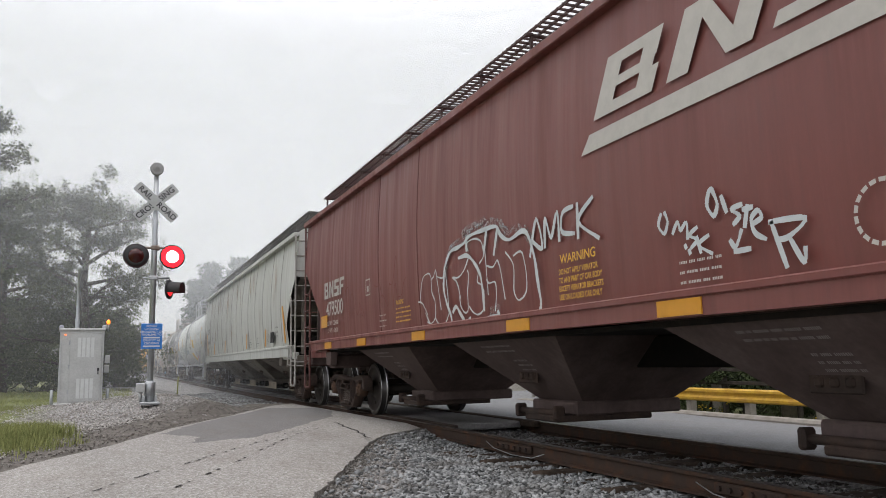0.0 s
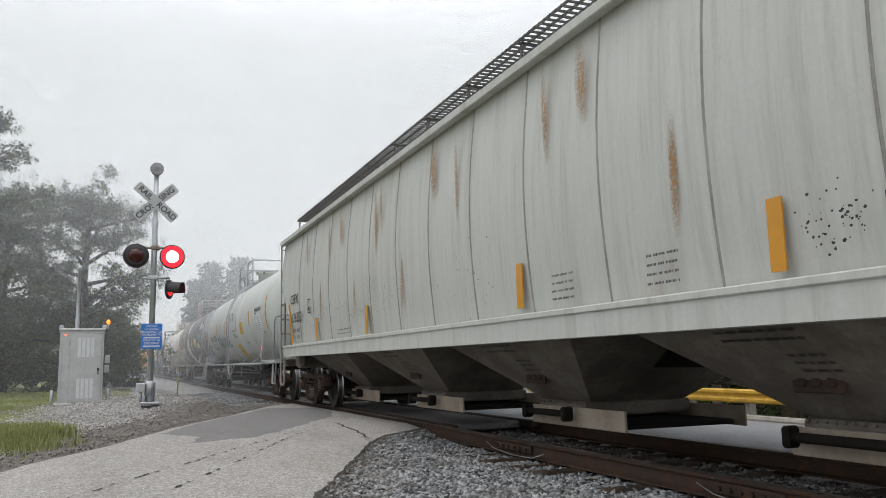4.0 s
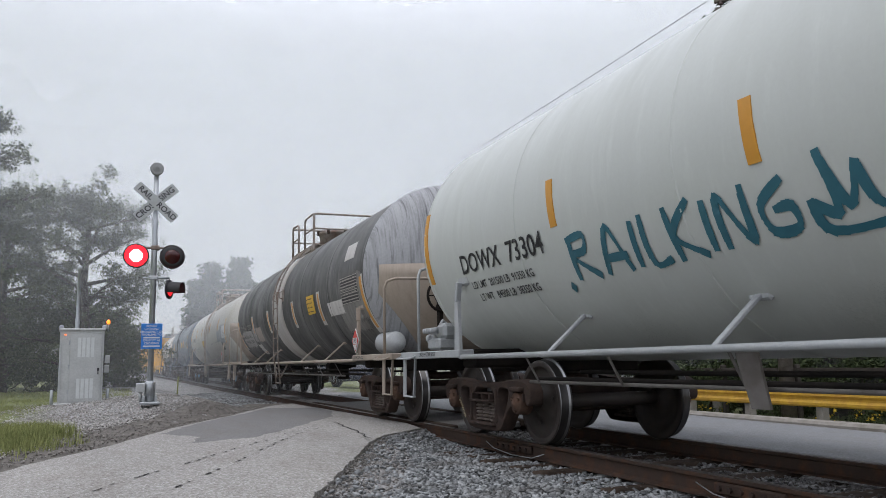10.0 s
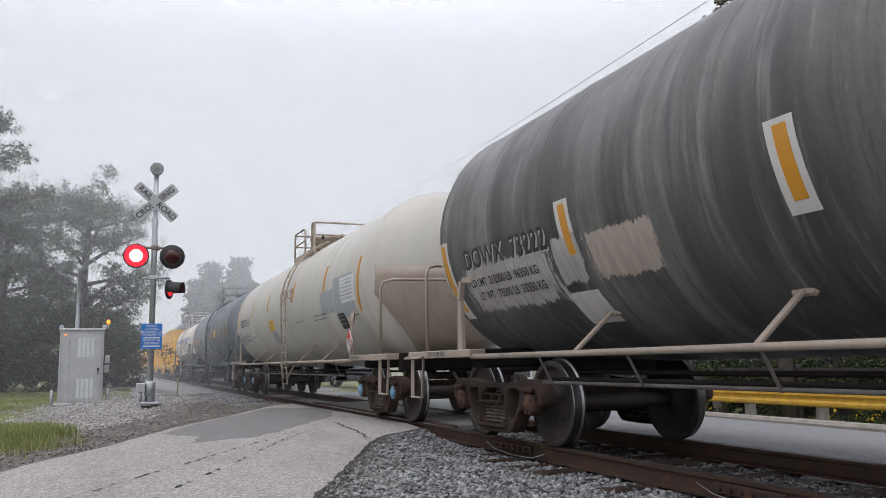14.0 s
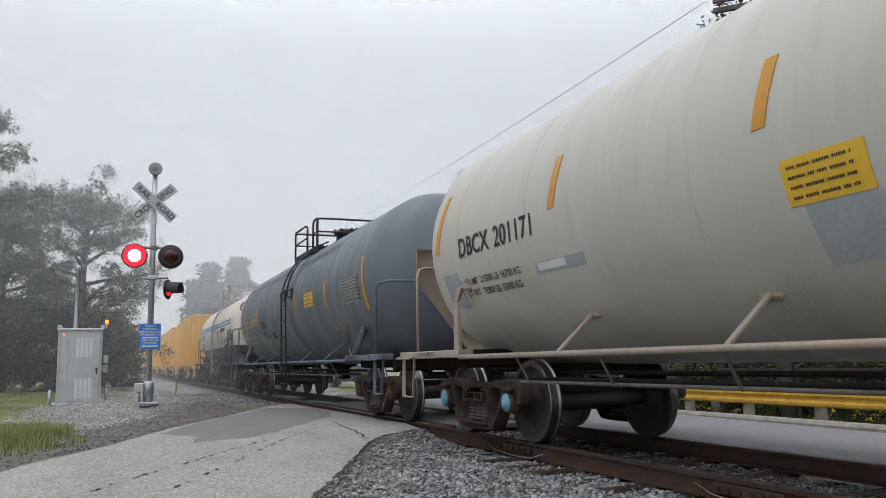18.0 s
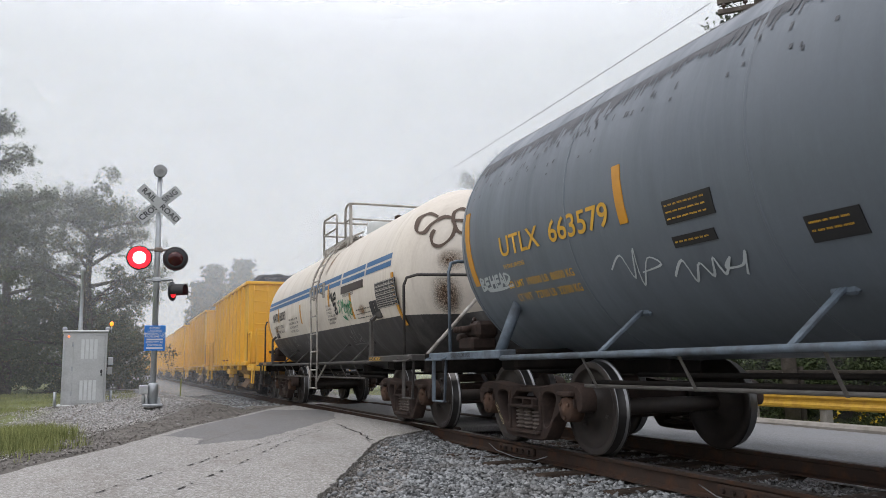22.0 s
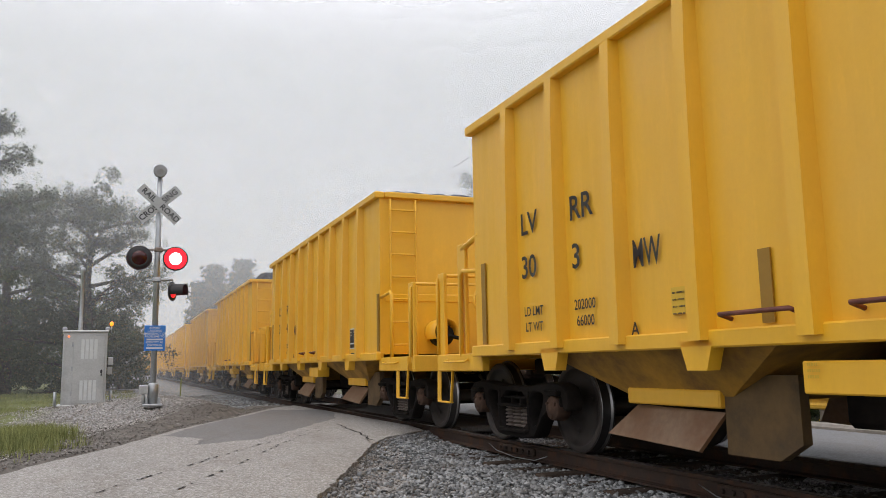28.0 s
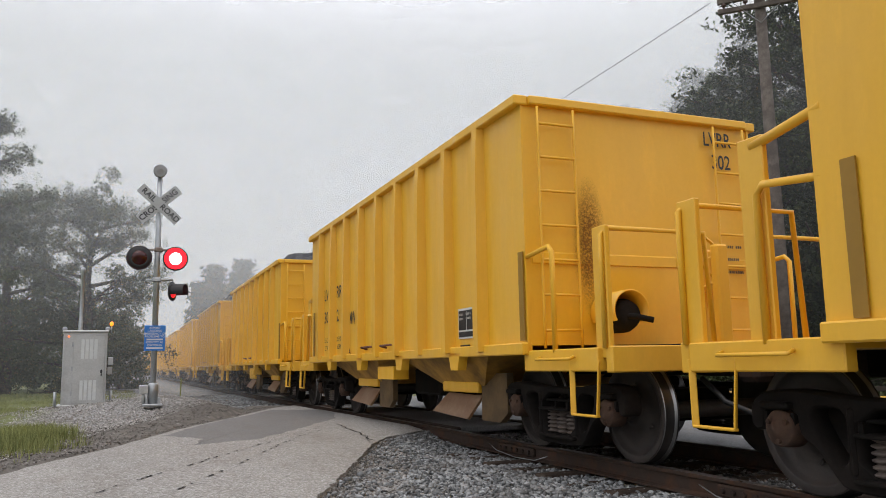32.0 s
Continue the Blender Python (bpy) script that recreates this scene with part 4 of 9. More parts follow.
def truck_mark(car, ty, text, up):
    """Small stencilled mark along a diagonal of the truck's side frame."""
    a_ = math.atan2(0.25, 0.20) * (1 if up else -1)
    ex, ey, n_ = Vector((0, -math.cos(a_), math.sin(a_))), Vector((0, math.sin(a_), math.cos(a_))), Vector((-1, 0, 0))
    m = Matrix((ex, ey, n_)).transposed().to_4x4()
    m.translation = (-1.116, ty + (-0.505 if up else 0.70), 0.215 if up else 0.455)
    me = lettering(text, 0.062, "LEFT", squeeze=0.8)
    me.transform(m)
    part("truck_mark", me, MARKINK, car, "worn stencilled mark on the truck")


MARKINK = plain("worn_yellowish_stencil", (0.36, 0.30, 0.18), 0.8)


def spray(put, strokes, s, t, w, h, mat, parent, r=0.02, name="graffiti", off=0.006, label=""):
    """Freehand strokes, given in a box of 10 x 10, laid on the car's side."""
    g = G()
    for line in strokes:
        pts = []
        for i in range(len(line) - 1):
            p0, p1 = line[max(i - 1, 0)], line[i]
            p2, p3 = line[i + 1], line[min(i + 2, len(line) - 1)]
            for k in range(5):
                u_ = k / 5
                pts.append(tuple(0.5 * ((2 * b) + (c - a) * u_ + (2 * a - 5 * b + 4 * c - d) * u_ * u_ + (3 * b - a - 3 * c + d) * u_ ** 3) for a, b, c, d in zip(p0, p1, p2, p3)))
        pts.append(line[-1])
        for i in range(len(pts) - 1):
            (x0, y0), (x1, y1) = pts[i], pts[i + 1]
            X0, Y0, X1, Y1 = s + x0 * w / 10, t + y0 * h / 10, s + x1 * w / 10, t + y1 * h / 10
            d = math.hypot(X1 - X0, Y1 - Y0) or 1
            wd = r * (1 + 0.25 * math.sin(i * 0.7))
            nx_, ny_, ex, ey = -(Y1 - Y0) / d * wd, (X1 - X0) / d * wd, (X1 - X0) / d * wd * 0.6, (Y1 - Y0) / d * wd * 0.6
            q = [(X0 - nx_ - ex, Y0 - ny_ - ey), (X1 - nx_ + ex, Y1 - ny_ + ey), (X1 + nx_ + ex, Y1 + ny_ + ey), (X0 + nx_ - ex, Y0 + ny_ - ey)]
            g.add([put(a, b, off + 0.0004 * (i % 7)) for a, b in q], [(0, 1, 2, 3)])
    return part(name, g, mat, parent, label)


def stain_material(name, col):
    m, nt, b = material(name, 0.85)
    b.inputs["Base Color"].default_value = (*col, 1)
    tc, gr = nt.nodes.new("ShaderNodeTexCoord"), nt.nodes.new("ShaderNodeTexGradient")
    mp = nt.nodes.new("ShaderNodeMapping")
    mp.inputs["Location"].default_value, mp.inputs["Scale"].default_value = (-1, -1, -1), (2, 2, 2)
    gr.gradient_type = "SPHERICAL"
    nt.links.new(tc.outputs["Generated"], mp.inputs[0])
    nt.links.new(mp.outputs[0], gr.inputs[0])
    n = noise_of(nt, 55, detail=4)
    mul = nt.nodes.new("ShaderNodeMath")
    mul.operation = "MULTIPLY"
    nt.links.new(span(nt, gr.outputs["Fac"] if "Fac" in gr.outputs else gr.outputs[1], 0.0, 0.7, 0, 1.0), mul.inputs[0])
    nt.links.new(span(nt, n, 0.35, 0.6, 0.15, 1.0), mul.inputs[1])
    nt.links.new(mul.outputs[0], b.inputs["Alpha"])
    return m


STAIN = stain_material("rust_soot_stain", (0.085, 0.042, 0.018))
RUSTRUN = stain_material("orange_rust_run", (0.30, 0.17, 0.075))
# grime brown that also carries the shade under the tanks
GRIME_SHADE = stain_material("brown_grime_and_shade", (0.075, 0.058, 0.045))
BANDED = car_paint("pale_band_paint", (0.46, 0.44, 0.41), (0.26, 0.22, 0.19), (0.2, 0.12, 0.08), 0.6, 0.3)
CHALK = car_paint("chalky_overpaint", (0.52, 0.50, 0.47), (0.26, 0.25, 0.24), (0.10, 0.10, 0.10), 0.35, 0.3)


def ragged_material(name, col, col2, streak=(0.3, 1.6, 0.35)):
    """Chipped paint whose edge is eaten away unevenly."""
    m, nt, b = material(name, 0.65)
    tc, sp = nt.nodes.new("ShaderNodeTexCoord"), nt.nodes.new("ShaderNodeSeparateXYZ")
    nt.links.new(tc.outputs["Generated"], sp.inputs[0])

    def calc(how, a, b_):
        x = nt.nodes.new("ShaderNodeMath")
        x.operation = how
        for i, k in enumerate((a, b_)):
            if isinstance(k, (int, float)):
                x.inputs[i].default_value = k
            else:
                nt.links.new(k, x.inputs[i])
        return x.outputs[0]
    ey = calc("MULTIPLY", sp.outputs[1], calc("SUBTRACT", 1.0, sp.outputs[1]))
    ez = calc("MULTIPLY", sp.outputs[2], calc("SUBTRACT", 1.0, sp.outputs[2]))
    rim = calc("MINIMUM", calc("MULTIPLY", ey, 4.0), calc("MULTIPLY", ez, 4.0))
    n = noise_of(nt, 7.0, streak, 9, 0.8)
    both_ = calc("ADD", span(nt, rim, 0.0, 0.6, 0.0, 0.62), calc("SUBTRACT", calc("MULTIPLY", n, 1.7), 0.60))
    nt.links.new(span(nt, both_, 0.60, 0.68), b.inputs["Alpha"])
    c = blend(nt, span(nt, noise_of(nt, 9, streak, 6, 0.7), 0.35, 0.7), col, col2)
    nt.links.new(c, b.inputs["Base Color"])
    return m


RAGGED = ragged_material("chipped_pale_overpaint", (0.40, 0.385, 0.365), (0.24, 0.225, 0.205))
RAGTAN = ragged_material("chipped_tan_overpaint", (0.40, 0.34, 0.29), (0.27, 0.23, 0.20))
SCUFF = ragged_material("scuffed_grey_haze", (0.15, 0.145, 0.135), (0.26, 0.25, 0.235), (0.2, 2.4, 0.25))


def overpaint(put, s, t, w, h, parent, mat, off=0.004):
    """A chipped field of paint laid on a car's side."""
    n = 12
    g = G()
    v = [put(s + w * i / n, t + h * j / n, off) for j in range(n + 1) for i in range(n + 1)]
    g.add(v, [(j * (n + 1) + i, j * (n + 1) + i + 1, (j + 1) * (n + 1) + i + 1, (j + 1) * (n + 1) + i) for j in range(n) for i in range(n)], True)
    ob = part("paint_patch", g, mat, parent, "pale chipped overpaint patch")
    ob.visible_shadow = False
    return ob


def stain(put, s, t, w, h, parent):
    """A soft-edged stain of rust, soot, or grime with shade in it, 3 mm proud."""
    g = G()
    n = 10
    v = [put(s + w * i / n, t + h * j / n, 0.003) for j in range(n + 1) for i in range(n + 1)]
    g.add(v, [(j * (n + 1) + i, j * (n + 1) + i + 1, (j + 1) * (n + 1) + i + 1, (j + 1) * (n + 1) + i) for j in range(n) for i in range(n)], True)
    ob = part("stain", g, STAIN, parent, "rust, soot or grime stain, shade painted in on tank bellies")
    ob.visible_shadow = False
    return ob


# -- trucks: shared meshes
def rounded(loop, turns=2):
    """Cuts the corners of a closed outline."""
    for _ in range(turns):
        out = []
        for (y0, z0), (y1, z1) in zip(loop, loop[1:] + loop[:1]):
            out += [(0.78 * y0 + 0.22 * y1, 0.78 * z0 + 0.22 * z1), (0.22 * y0 + 0.78 * y1, 0.22 * z0 + 0.78 * z1)]
        loop = out
    return loop


def casting(g, outer, holes, x0, x1, b=0.014):
    """A cast plate in the y-z plane from x0 (its face) to x1, with windows and chamfered edges."""
    loops = []
    for loop, sign in [(outer, 1)] + [(h, -1) for h in holes]:
        n = len(loop)
        area = sum(loop[i][0] * loop[(i + 1) % n][1] - loop[(i + 1) % n][0] * loop[i][1] for i in range(n))
        loops.append(loop if area * sign > 0 else loop[::-1])
    inner = []
    for loop in loops:
        n, row = len(loop), []
        for i in range(n):
            (ya, za), (yb, zb) = loop[i - 1], loop[(i + 1) % n]
            d = math.hypot(yb - ya, zb - za) or 1
            row.append((loop[i][0] - (zb - za) / d * b, loop[i][1] + (yb - ya) / d * b))
        inner.append(row)
    tris = tessellate_polygon([[Vector((y, z, 0)) for y, z in r_] for r_ in inner])
    flat = [p for r_ in inner for p in r_]
    v = [(x0, y, z) for y, z in flat]
    f = []
    for t in tris:
        (ya, za), (yb, zb), (yc, zc_) = [flat[i] for i in t]
        f.append(tuple(t) if (yb - ya) * (zc_ - za) - (yc - ya) * (zb - za) < 0 else tuple(reversed(t)))
    g.add(v, f)
    for loop, row in zip(loops, inner):
        n = len(loop)
        g.add([(x0, y, z) for y, z in row] + [(x0 + b, y, z) for y, z in loop] + [(x1, y, z) for y, z in loop],
              [(i, i + n, (i + 1) % n + n, (i + 1) % n) for i in range(n)] + [(i + n, i + 2 * n, (i + 1) % n + 2 * n, (i + 1) % n + n) for i in range(n)], True)
    return g


def truck_meshes():
    out = {}
    g = G()
    x0, x1 = -1.11, -0.95
    half_line = [(0.0, 0.665), (0.40, 0.672), (0.62, 0.70), (0.86, 0.715), (1.08, 0.685), (1.165, 0.60), (1.165, 0.47), (1.12, 0.43), (1.045, 0.44), (1.035, 0.575), (0.765, 0.575), (0.755, 0.44), (0.70, 0.385), (0.62, 0.34), (0.47, 0.15), (0.40, 0.115), (0.0, 0.105)]
    outer = half_line + [(-y, z) for y, z in reversed(half_line[1:-1])]
    tri = [(0.385, 0.605), (0.63, 0.605), (0.665, 0.54), (0.50, 0.275), (0.42, 0.255), (0.385, 0.33)]
    mid_ = [(-0.30, 0.205), (0.30, 0.205), (0.315, 0.60), (-0.315, 0.60)]
    casting(g, rounded(outer, 1), [rounded(tri), rounded([(-y, z) for y, z in tri]), rounded(mid_, 1)], x0, x1, 0.016)
    # rims round the windows, spring seat and the hollow bolster end in the middle window
    g.box((x0 + 0.06, 0, 0.185), (0.22, 0.66, 0.035), 0.012)
    g.box((x0 + 0.10, 0, 0.535), (0.20, 0.50, 0.022), 0.008)
    g.box((x0 + 0.06, 0, 0.455), (0.26, 0.56, 0.028), 0.008)
    for s in (-1, 1):
        g.box((x0 + 0.07, s * 0.245, 0.495), (0.24, 0.035, 0.075), 0.008)
        g.box((x0 + 0.005, s * 0.345, 0.41), (0.05, 0.045, 0.40), 0.014)
        g.box((x0 + 0.02, s * 0.905, 0.605), (0.17, 0.25, 0.05), 0.014)
        g.prism([(s * 0.77, 0.56), (s * 0.80, 0.56), (s * 0.80, 0.50), (s * 0.77, 0.47)], x0 - 0.01, x1)
        g.prism([(s * 1.03, 0.56), (s * 1.00, 0.56), (s * 1.00, 0.50), (s * 1.03, 0.47)], x0 - 0.01, x1)
    g.box((x0 + 0.08, 0.02, 0.495), (0.20, 0.03, 0.07), 0.006)
    g.mirror_x()
    g.box((0, 0, 0.53), (1.82, 0.40, 0.17), 0.03)
    g.box((0, 0, 0.69), (0.5, 0.42, 0.12), 0.03)
    for s in (-1, 1):
        g.box((0, s * 0.40, 0.36), (1.7, 0.08, 0.10), 0.02)
        g.box((-0.72, s * 0.415, 0.44), (0.09, 0.06, 0.30), 0.02)
    out["frame"] = g.mesh("truck")
    prof = [(0.0, 0.20)]
    for k in range(6):
        z = 0.215 + k * 0.041
        prof += [(0.060, z), (0.082, z + 0.010), (0.082, z + 0.022), (0.060, z + 0.032), (0.050, z + 0.037)]
    out["spring"] = G().lathe(prof + [(0.0, 0.465)], (0, 0, 0), "z", 14).mesh("spring")
    g = G().lathe([(0.0, -0.14), (0.05, -0.135), (0.07, -0.11), (0.112, -0.11), (0.12, -0.10), (0.125, -0.06), (0.13, 0.03), (0.11, 0.05), (0.0, 0.05)], (0, 0, 0), "x", 24)
    for k in range(3):
        a = 2.1 * k + 0.5
        g.lathe([(0.0, -0.13), (0.018, -0.13), (0.020, -0.11), (0.020, -0.10)], (0, 0.085 * math.cos(a), 0.085 * math.sin(a)), "x", 6, False)
    out["cap"] = g.mesh("bearing")
    g = G()
    for s in (-1, 1):
        p = [(0.0, 0.09), (0.10, 0.09), (0.125, 0.075), (0.15, 0.035), (0.24, 0.008), (0.33, 0.010), (0.378, 0.030), (0.388, 0.066), (0.398, 0.070), (0.444, 0.070), (0.452, 0.066), (0.457, 0.058), (0.460, -0.028), (0.470, -0.036), (0.484, -0.043), (0.486, -0.055), (0.478, -0.064), (0.40, -0.068), (0.38, -0.03), (0.17, -0.02), (0.12, -0.08), (0.085, -0.09), (0.0, -0.09)]
        if s > 0:
            g.lathe([(r_, 0.775 + h) for r_, h in reversed(p)], (0, 0, 0), "x", 40)
        else:
            g.lathe([(r_, -0.775 - h) for r_, h in p], (0, 0, 0), "x", 40)
    g.lathe([(0.08, -1.02), (0.085, -0.6), (0.08, 0.6), (0.08, 1.02)], (0, 0, 0), "x", 14)
    # small marks on the plate that show the turn
    for s in (-1, 1):
        for k in range(3):
            a = k * 2.1
            g.box((s * 0.81, 0.24 * math.cos(a), 0.24 * math.sin(a)), (0.02, 0.05, 0.03), 0.006)
    me = g.mesh("wheelset")
    me.materials.append(WHEEL)
    me.materials.append(TREAD)
    me.materials.append(RIMEDGE)
    for p in me.polygons:
        r_ = math.hypot(p.center.y, p.center.z)
        if r_ > 0.455 and abs(p.normal.x) < 0.75:
            p.material_index = 1
        elif r_ > 0.450 and abs(p.normal.x) < 0.97:
            p.material_index = 2
    out["wheelset"] = me
    return out


SPRINGM = worn("dusty_spring_steel", (0.085, 0.066, 0.056), (0.13, 0.10, 0.08), 8.0, 0.7)
CAPRUST = worn("rusty_bearing_cap", (0.105, 0.062, 0.042), (0.060, 0.042, 0.034), 6.0, 0.8)
TR = truck_meshes()
SPINNERS = []


def truck(car, y, mat=None, caps=None, spin=False):
    me = TR["frame"]
    if mat is not None:
        key = "frame" + mat.name
        if key not in TR:
            TR[key] = me.copy()
            TR[key].materials.clear()
            TR[key].materials.append(mat)
        me = TR[key]
    fr = part("truck", me, CAST, car)
    fr.location.y = y
    for s in (-1, 1):
        for dx in (-0.185, 0.0, 0.185):
            part("spring", TR["spring"], SPRINGM, fr).location = (s * 1.03, dx, 0)
        for dy in (-0.889, 0.889):
            b = part("bearing", TR["cap"] if s < 0 else TR["cap"], CAPRUST, fr)
            b.matrix_basis = Matrix.Translation((s * 1.03, dy, 0.457)) @ Matrix.Rotation(0 if s < 0 else math.pi, 4, "Z")
            if caps is not None and s < 0:
                cp = part("axle_cap", G().lathe([(0.0, -0.16), (0.05, -0.155), (0.06, -0.14), (0.10, -0.13), (0.104, -0.11)], (0, 0, 0), "x", 18), caps, fr, "blue painted axle end cap")
                cp.location = (s * 1.03 - 0.0, dy, 0.457)
    for dy in (-0.889, 0.889):
        w = part("wheelset", TR["wheelset"], WHEEL, fr)
        w.location = (0, dy, 0.457)
        if spin:
            SPINNERS.append((w, dy))
    return fr


def coupler(car, y, s, mat=DARK):
    g = G()
    g.box((0, y - s * 0.25, 0.86), (0.16, 0.6, 0.20), 0.02)
    g.box((0, y + s * 0.12, 0.86), (0.30, 0.26, 0.30), 0.05)
    g.box((0.10, y + s * 0.28, 0.86), (0.10, 0.16, 0.28), 0.03)
    part("coupler", g, CAST, car)
    g = G()
    g.tube([(-0.35, y - s * 0.2, 0.75), (-0.32, y + s * 0.05, 0.55), (-0.15, y + s * 0.3, 0.42), (-0.05, y + s * 0.42, 0.50)], 0.025, 8)
    part("air_hose", g, BLACKMET, car)


def brake_rig(car, y0, y1, mat=DARK):
    g = G()
    for x, z in ((-0.55, 0.78), (0.45, 0.74)):
        g.tube([(x, y0, z), (x, y1, z)], 0.022, 6)
    g.lathe([(0.0, -0.3), (0.14, -0.29), (0.15, -0.2), (0.15, 0.2), (0.14, 0.29), (0.0, 0.3)], (0.3, (y0 + y1) / 2 + 1.0, 0.78), "y", 16)
    g.box((-0.35, (y0 + y1) / 2 - 0.8, 0.80), (0.32, 0.40, 0.30), 0.04)
    g.tube([(-0.35, (y0 + y1) / 2 - 0.8, 0.7), (-0.3, (y0 + y1) / 2 + 0.4, 0.62), (0.2, (y0 + y1) / 2 + 1.0, 0.7)], 0.016, 6)
    part("brake_gear", g, mat, car)


def stirrup(car, x, y, mat, z=1.0, drop=0.52, w=0.42):
    g = G()
    g.beam((x, y - w / 2, z), (x - 0.02, y - w / 2 + 0.03, z - drop), 0.05, 0.016)
    g.beam((x, y + w / 2, z), (x - 0.02, y + w / 2 - 0.03, z - drop), 0.05, 0.016)
    g.beam((x - 0.02, y - w / 2 + 0.02, z - drop), (x - 0.02, y + w / 2 - 0.02, z - drop), 0.05, 0.02)
    part("stirrup_step", g, mat, car)


def ladder(car, x, y, z0, z1, n, mat, w=0.42, put=None, name="ladder"):
    """Side or end ladder; put maps (y offset, height) to a point."""
    put = put or (lambda a, z: (x, y + a, z))
    g = G()
    for a in (-w / 2, w / 2):
        g.tube([put(a, z0 + (z1 - z0) * k / 8) for k in range(9)], 0.015, 6)
    ob = part(name, g, mat, car)
    for k in range(n):
        z = z0 + (z1 - z0) * (k + 0.5) / n
        part("rung", G().tube([put(-w / 2, z), put(0, z), put(w / 2, z)], 0.014, 6), mat, ob)
    return ob


def rail_hoop(car, name, pts, mat, r=0.022):
    return part(name, G().tube(pts, r, 8), mat, car)


GREYTRIM = worn("light_grey_trim_paint", (0.33, 0.345, 0.35), (0.40, 0.41, 0.41), 5.0, 0.5)
SADDLE = worn("grimy_saddle_paint", (0.13, 0.12, 0.11), (0.07, 0.06, 0.05), 3.0, 0.7)
# -- tank cars
def tank_car(name, label, mid, trucks, half, rad, zc, paint, trim, lad, plat, band=None, lower=None, shield=None, spin=True, caps=None, deckmat=None, dome=None, handrail_z=0.97, end=None, gap=(0.0, 0.7), rail_z=4.5, man=(0.0, 0.5), head=None, stand=0.0, valve_end=0, brace=1.97, post=False):
    """half: half the straight shell; trucks, lad, plat and end: places along the car from its middle."""
    car = thing(name, label, "tank car", "train cars")
    put = side_round(rad, zc)
    # shell with dished heads
    def shell(a0, a1, mat, nm, lab="", cut=None, under=False):
        g = G()
        prof = []
        for k in range(9):
            a = math.pi / 2 * k / 8
            prof.append((rad * math.sin(a), -half - 0.46 * rad * math.cos(a)))
        cuts = np.linspace(-half, half, 15)
        prof += [(rad, y) for y in cuts[1:-1]]
        for k in range(8, -1, -1):
            a = math.pi / 2 * k / 8
            prof.append((rad * math.sin(a), half + 0.46 * rad * math.cos(a)))
        n = 48
        rings = []
        for r_, y in prof:
            b0, b1 = a0, a1
            if cut is not None:
                w_ = math.acos(max(-1.0, min(1.0, (cut - zc) / max(r_, 1e-6))))
                b0, b1 = (w_, 2 * math.pi - w_) if under else (-w_, w_)
            rings.append([(r_ * math.sin(a), y, zc + r_ * math.cos(a)) for a in [b0 + (b1 - b0) * k / n for k in range(n + 1)]])
        g.loft(rings, False, True, False)
        return part(nm, g, mat, car, lab)
    if lower is None:
        shell(0, 2 * math.pi, paint, "tank")
    else:
        shell(0, 0, paint, "tank", "", lower[1])
        shell(0, 0, lower[0], "tank_underside", "black lower half of the tank", lower[1], True)
    if head is not None:
        g = G()
        n = 48
        g.loft([[((rad + 0.012) * math.sin(b_) * math.sin(2 * math.pi * i / n), -half - 0.46 * rad * math.cos(b_) - 0.016 + 0.03 * (b_ > 1.5), zc + (rad + 0.012) * math.sin(b_) * math.cos(2 * math.pi * i / n)) for i in range(n)] for b_ in [math.pi / 2 * k / 9 + 0.001 for k in range(10)]], False)
        part("tank_head", g, head, car, "pale grey tank head with black runs")
    # seams
    for k, y in enumerate(np.linspace(-half, half, 7) if lower is None else ()):
        g = G()
        n = 64
        ring = lambda rr, dy: [(rr * math.sin(2 * math.pi * i / n), y + dy, zc + rr * math.cos(2 * math.pi * i / n)) for i in range(n)]
        g.loft([ring(rad - 0.004, -0.018), ring(rad + 0.006, -0.008), ring(rad + 0.006, 0.008), ring(rad - 0.004, 0.018)], False)
        part("weld_seam", g, paint, car)
    if band:
        y0, y1, bm_ = band
        g = G()
        n = 72
        ring = lambda rr, yy: [(rr * math.sin(2 * math.pi * i / n), yy, zc + rr * math.cos(2 * math.pi * i / n)) for i in range(n)]
        g.loft([ring(rad - 0.01, y0), ring(rad + 0.012, y0), ring(rad + 0.012, y1), ring(rad - 0.01, y1)], False)
        part("band", g, bm_, car, "pale band round the tank under the ladder")
    deckmat = deckmat or trim
    e = end if end else half + 0.95
    # stub sills, bolsters and decks
    for s in (-1, 1):
        part("stub_sill", G().box((0, s * (e - 1.6), 0.93), (0.40, 3.1, 0.30), 0.02), DARK, car)
        part("end_sill", G().box((0, s * e, 0.93), (2.6, 0.14, 0.26), 0.02), DARK, car)
        ty = trucks[0] if s < 0 else trucks[1]
        part("bolster", G().box((0, ty, 0.95), (2.6, 0.34, 0.22), 0.03), DARK, car)
        g = G()
        for q in (-1, 1):
            part("deck", G().box((q * 1.40, s * (e - 1.02), 1.01), (0.20, 2.04, 0.09), 0.01), deckmat, car)
        # saddle and corner brace
        g = G()
        g.prism([(ty - 0.22, 1.05), (ty + 0.22, 1.05), (ty + 0.26, zc - 0.74 * rad), (ty - 0.26, zc - 0.74 * rad)], -0.60, 0.60)
        part("saddle", g, DARK, car)
        for q in (-1, 1):
            g = G()
            yb = s * (e - brace)
            if post:
                part("corner_post", g.tube([(q * 1.40, yb, 1.02), (q * 1.17, yb - s * 0.03, 1.56)], [0.06, 0.06], 14), deckmat, car)
                continue
            g.prism([(yb - 0.075, 1.03), (yb + 0.075, 1.03), (yb + 0.045, 1.62), (yb - 0.045, 1.62)], q * 1.49, q * 1.45)
            g.beam((q * 1.47, yb, 1.62), (q * rad * 0.97, yb - s * 0.04, zc - 0.56), 0.07, 0.05)
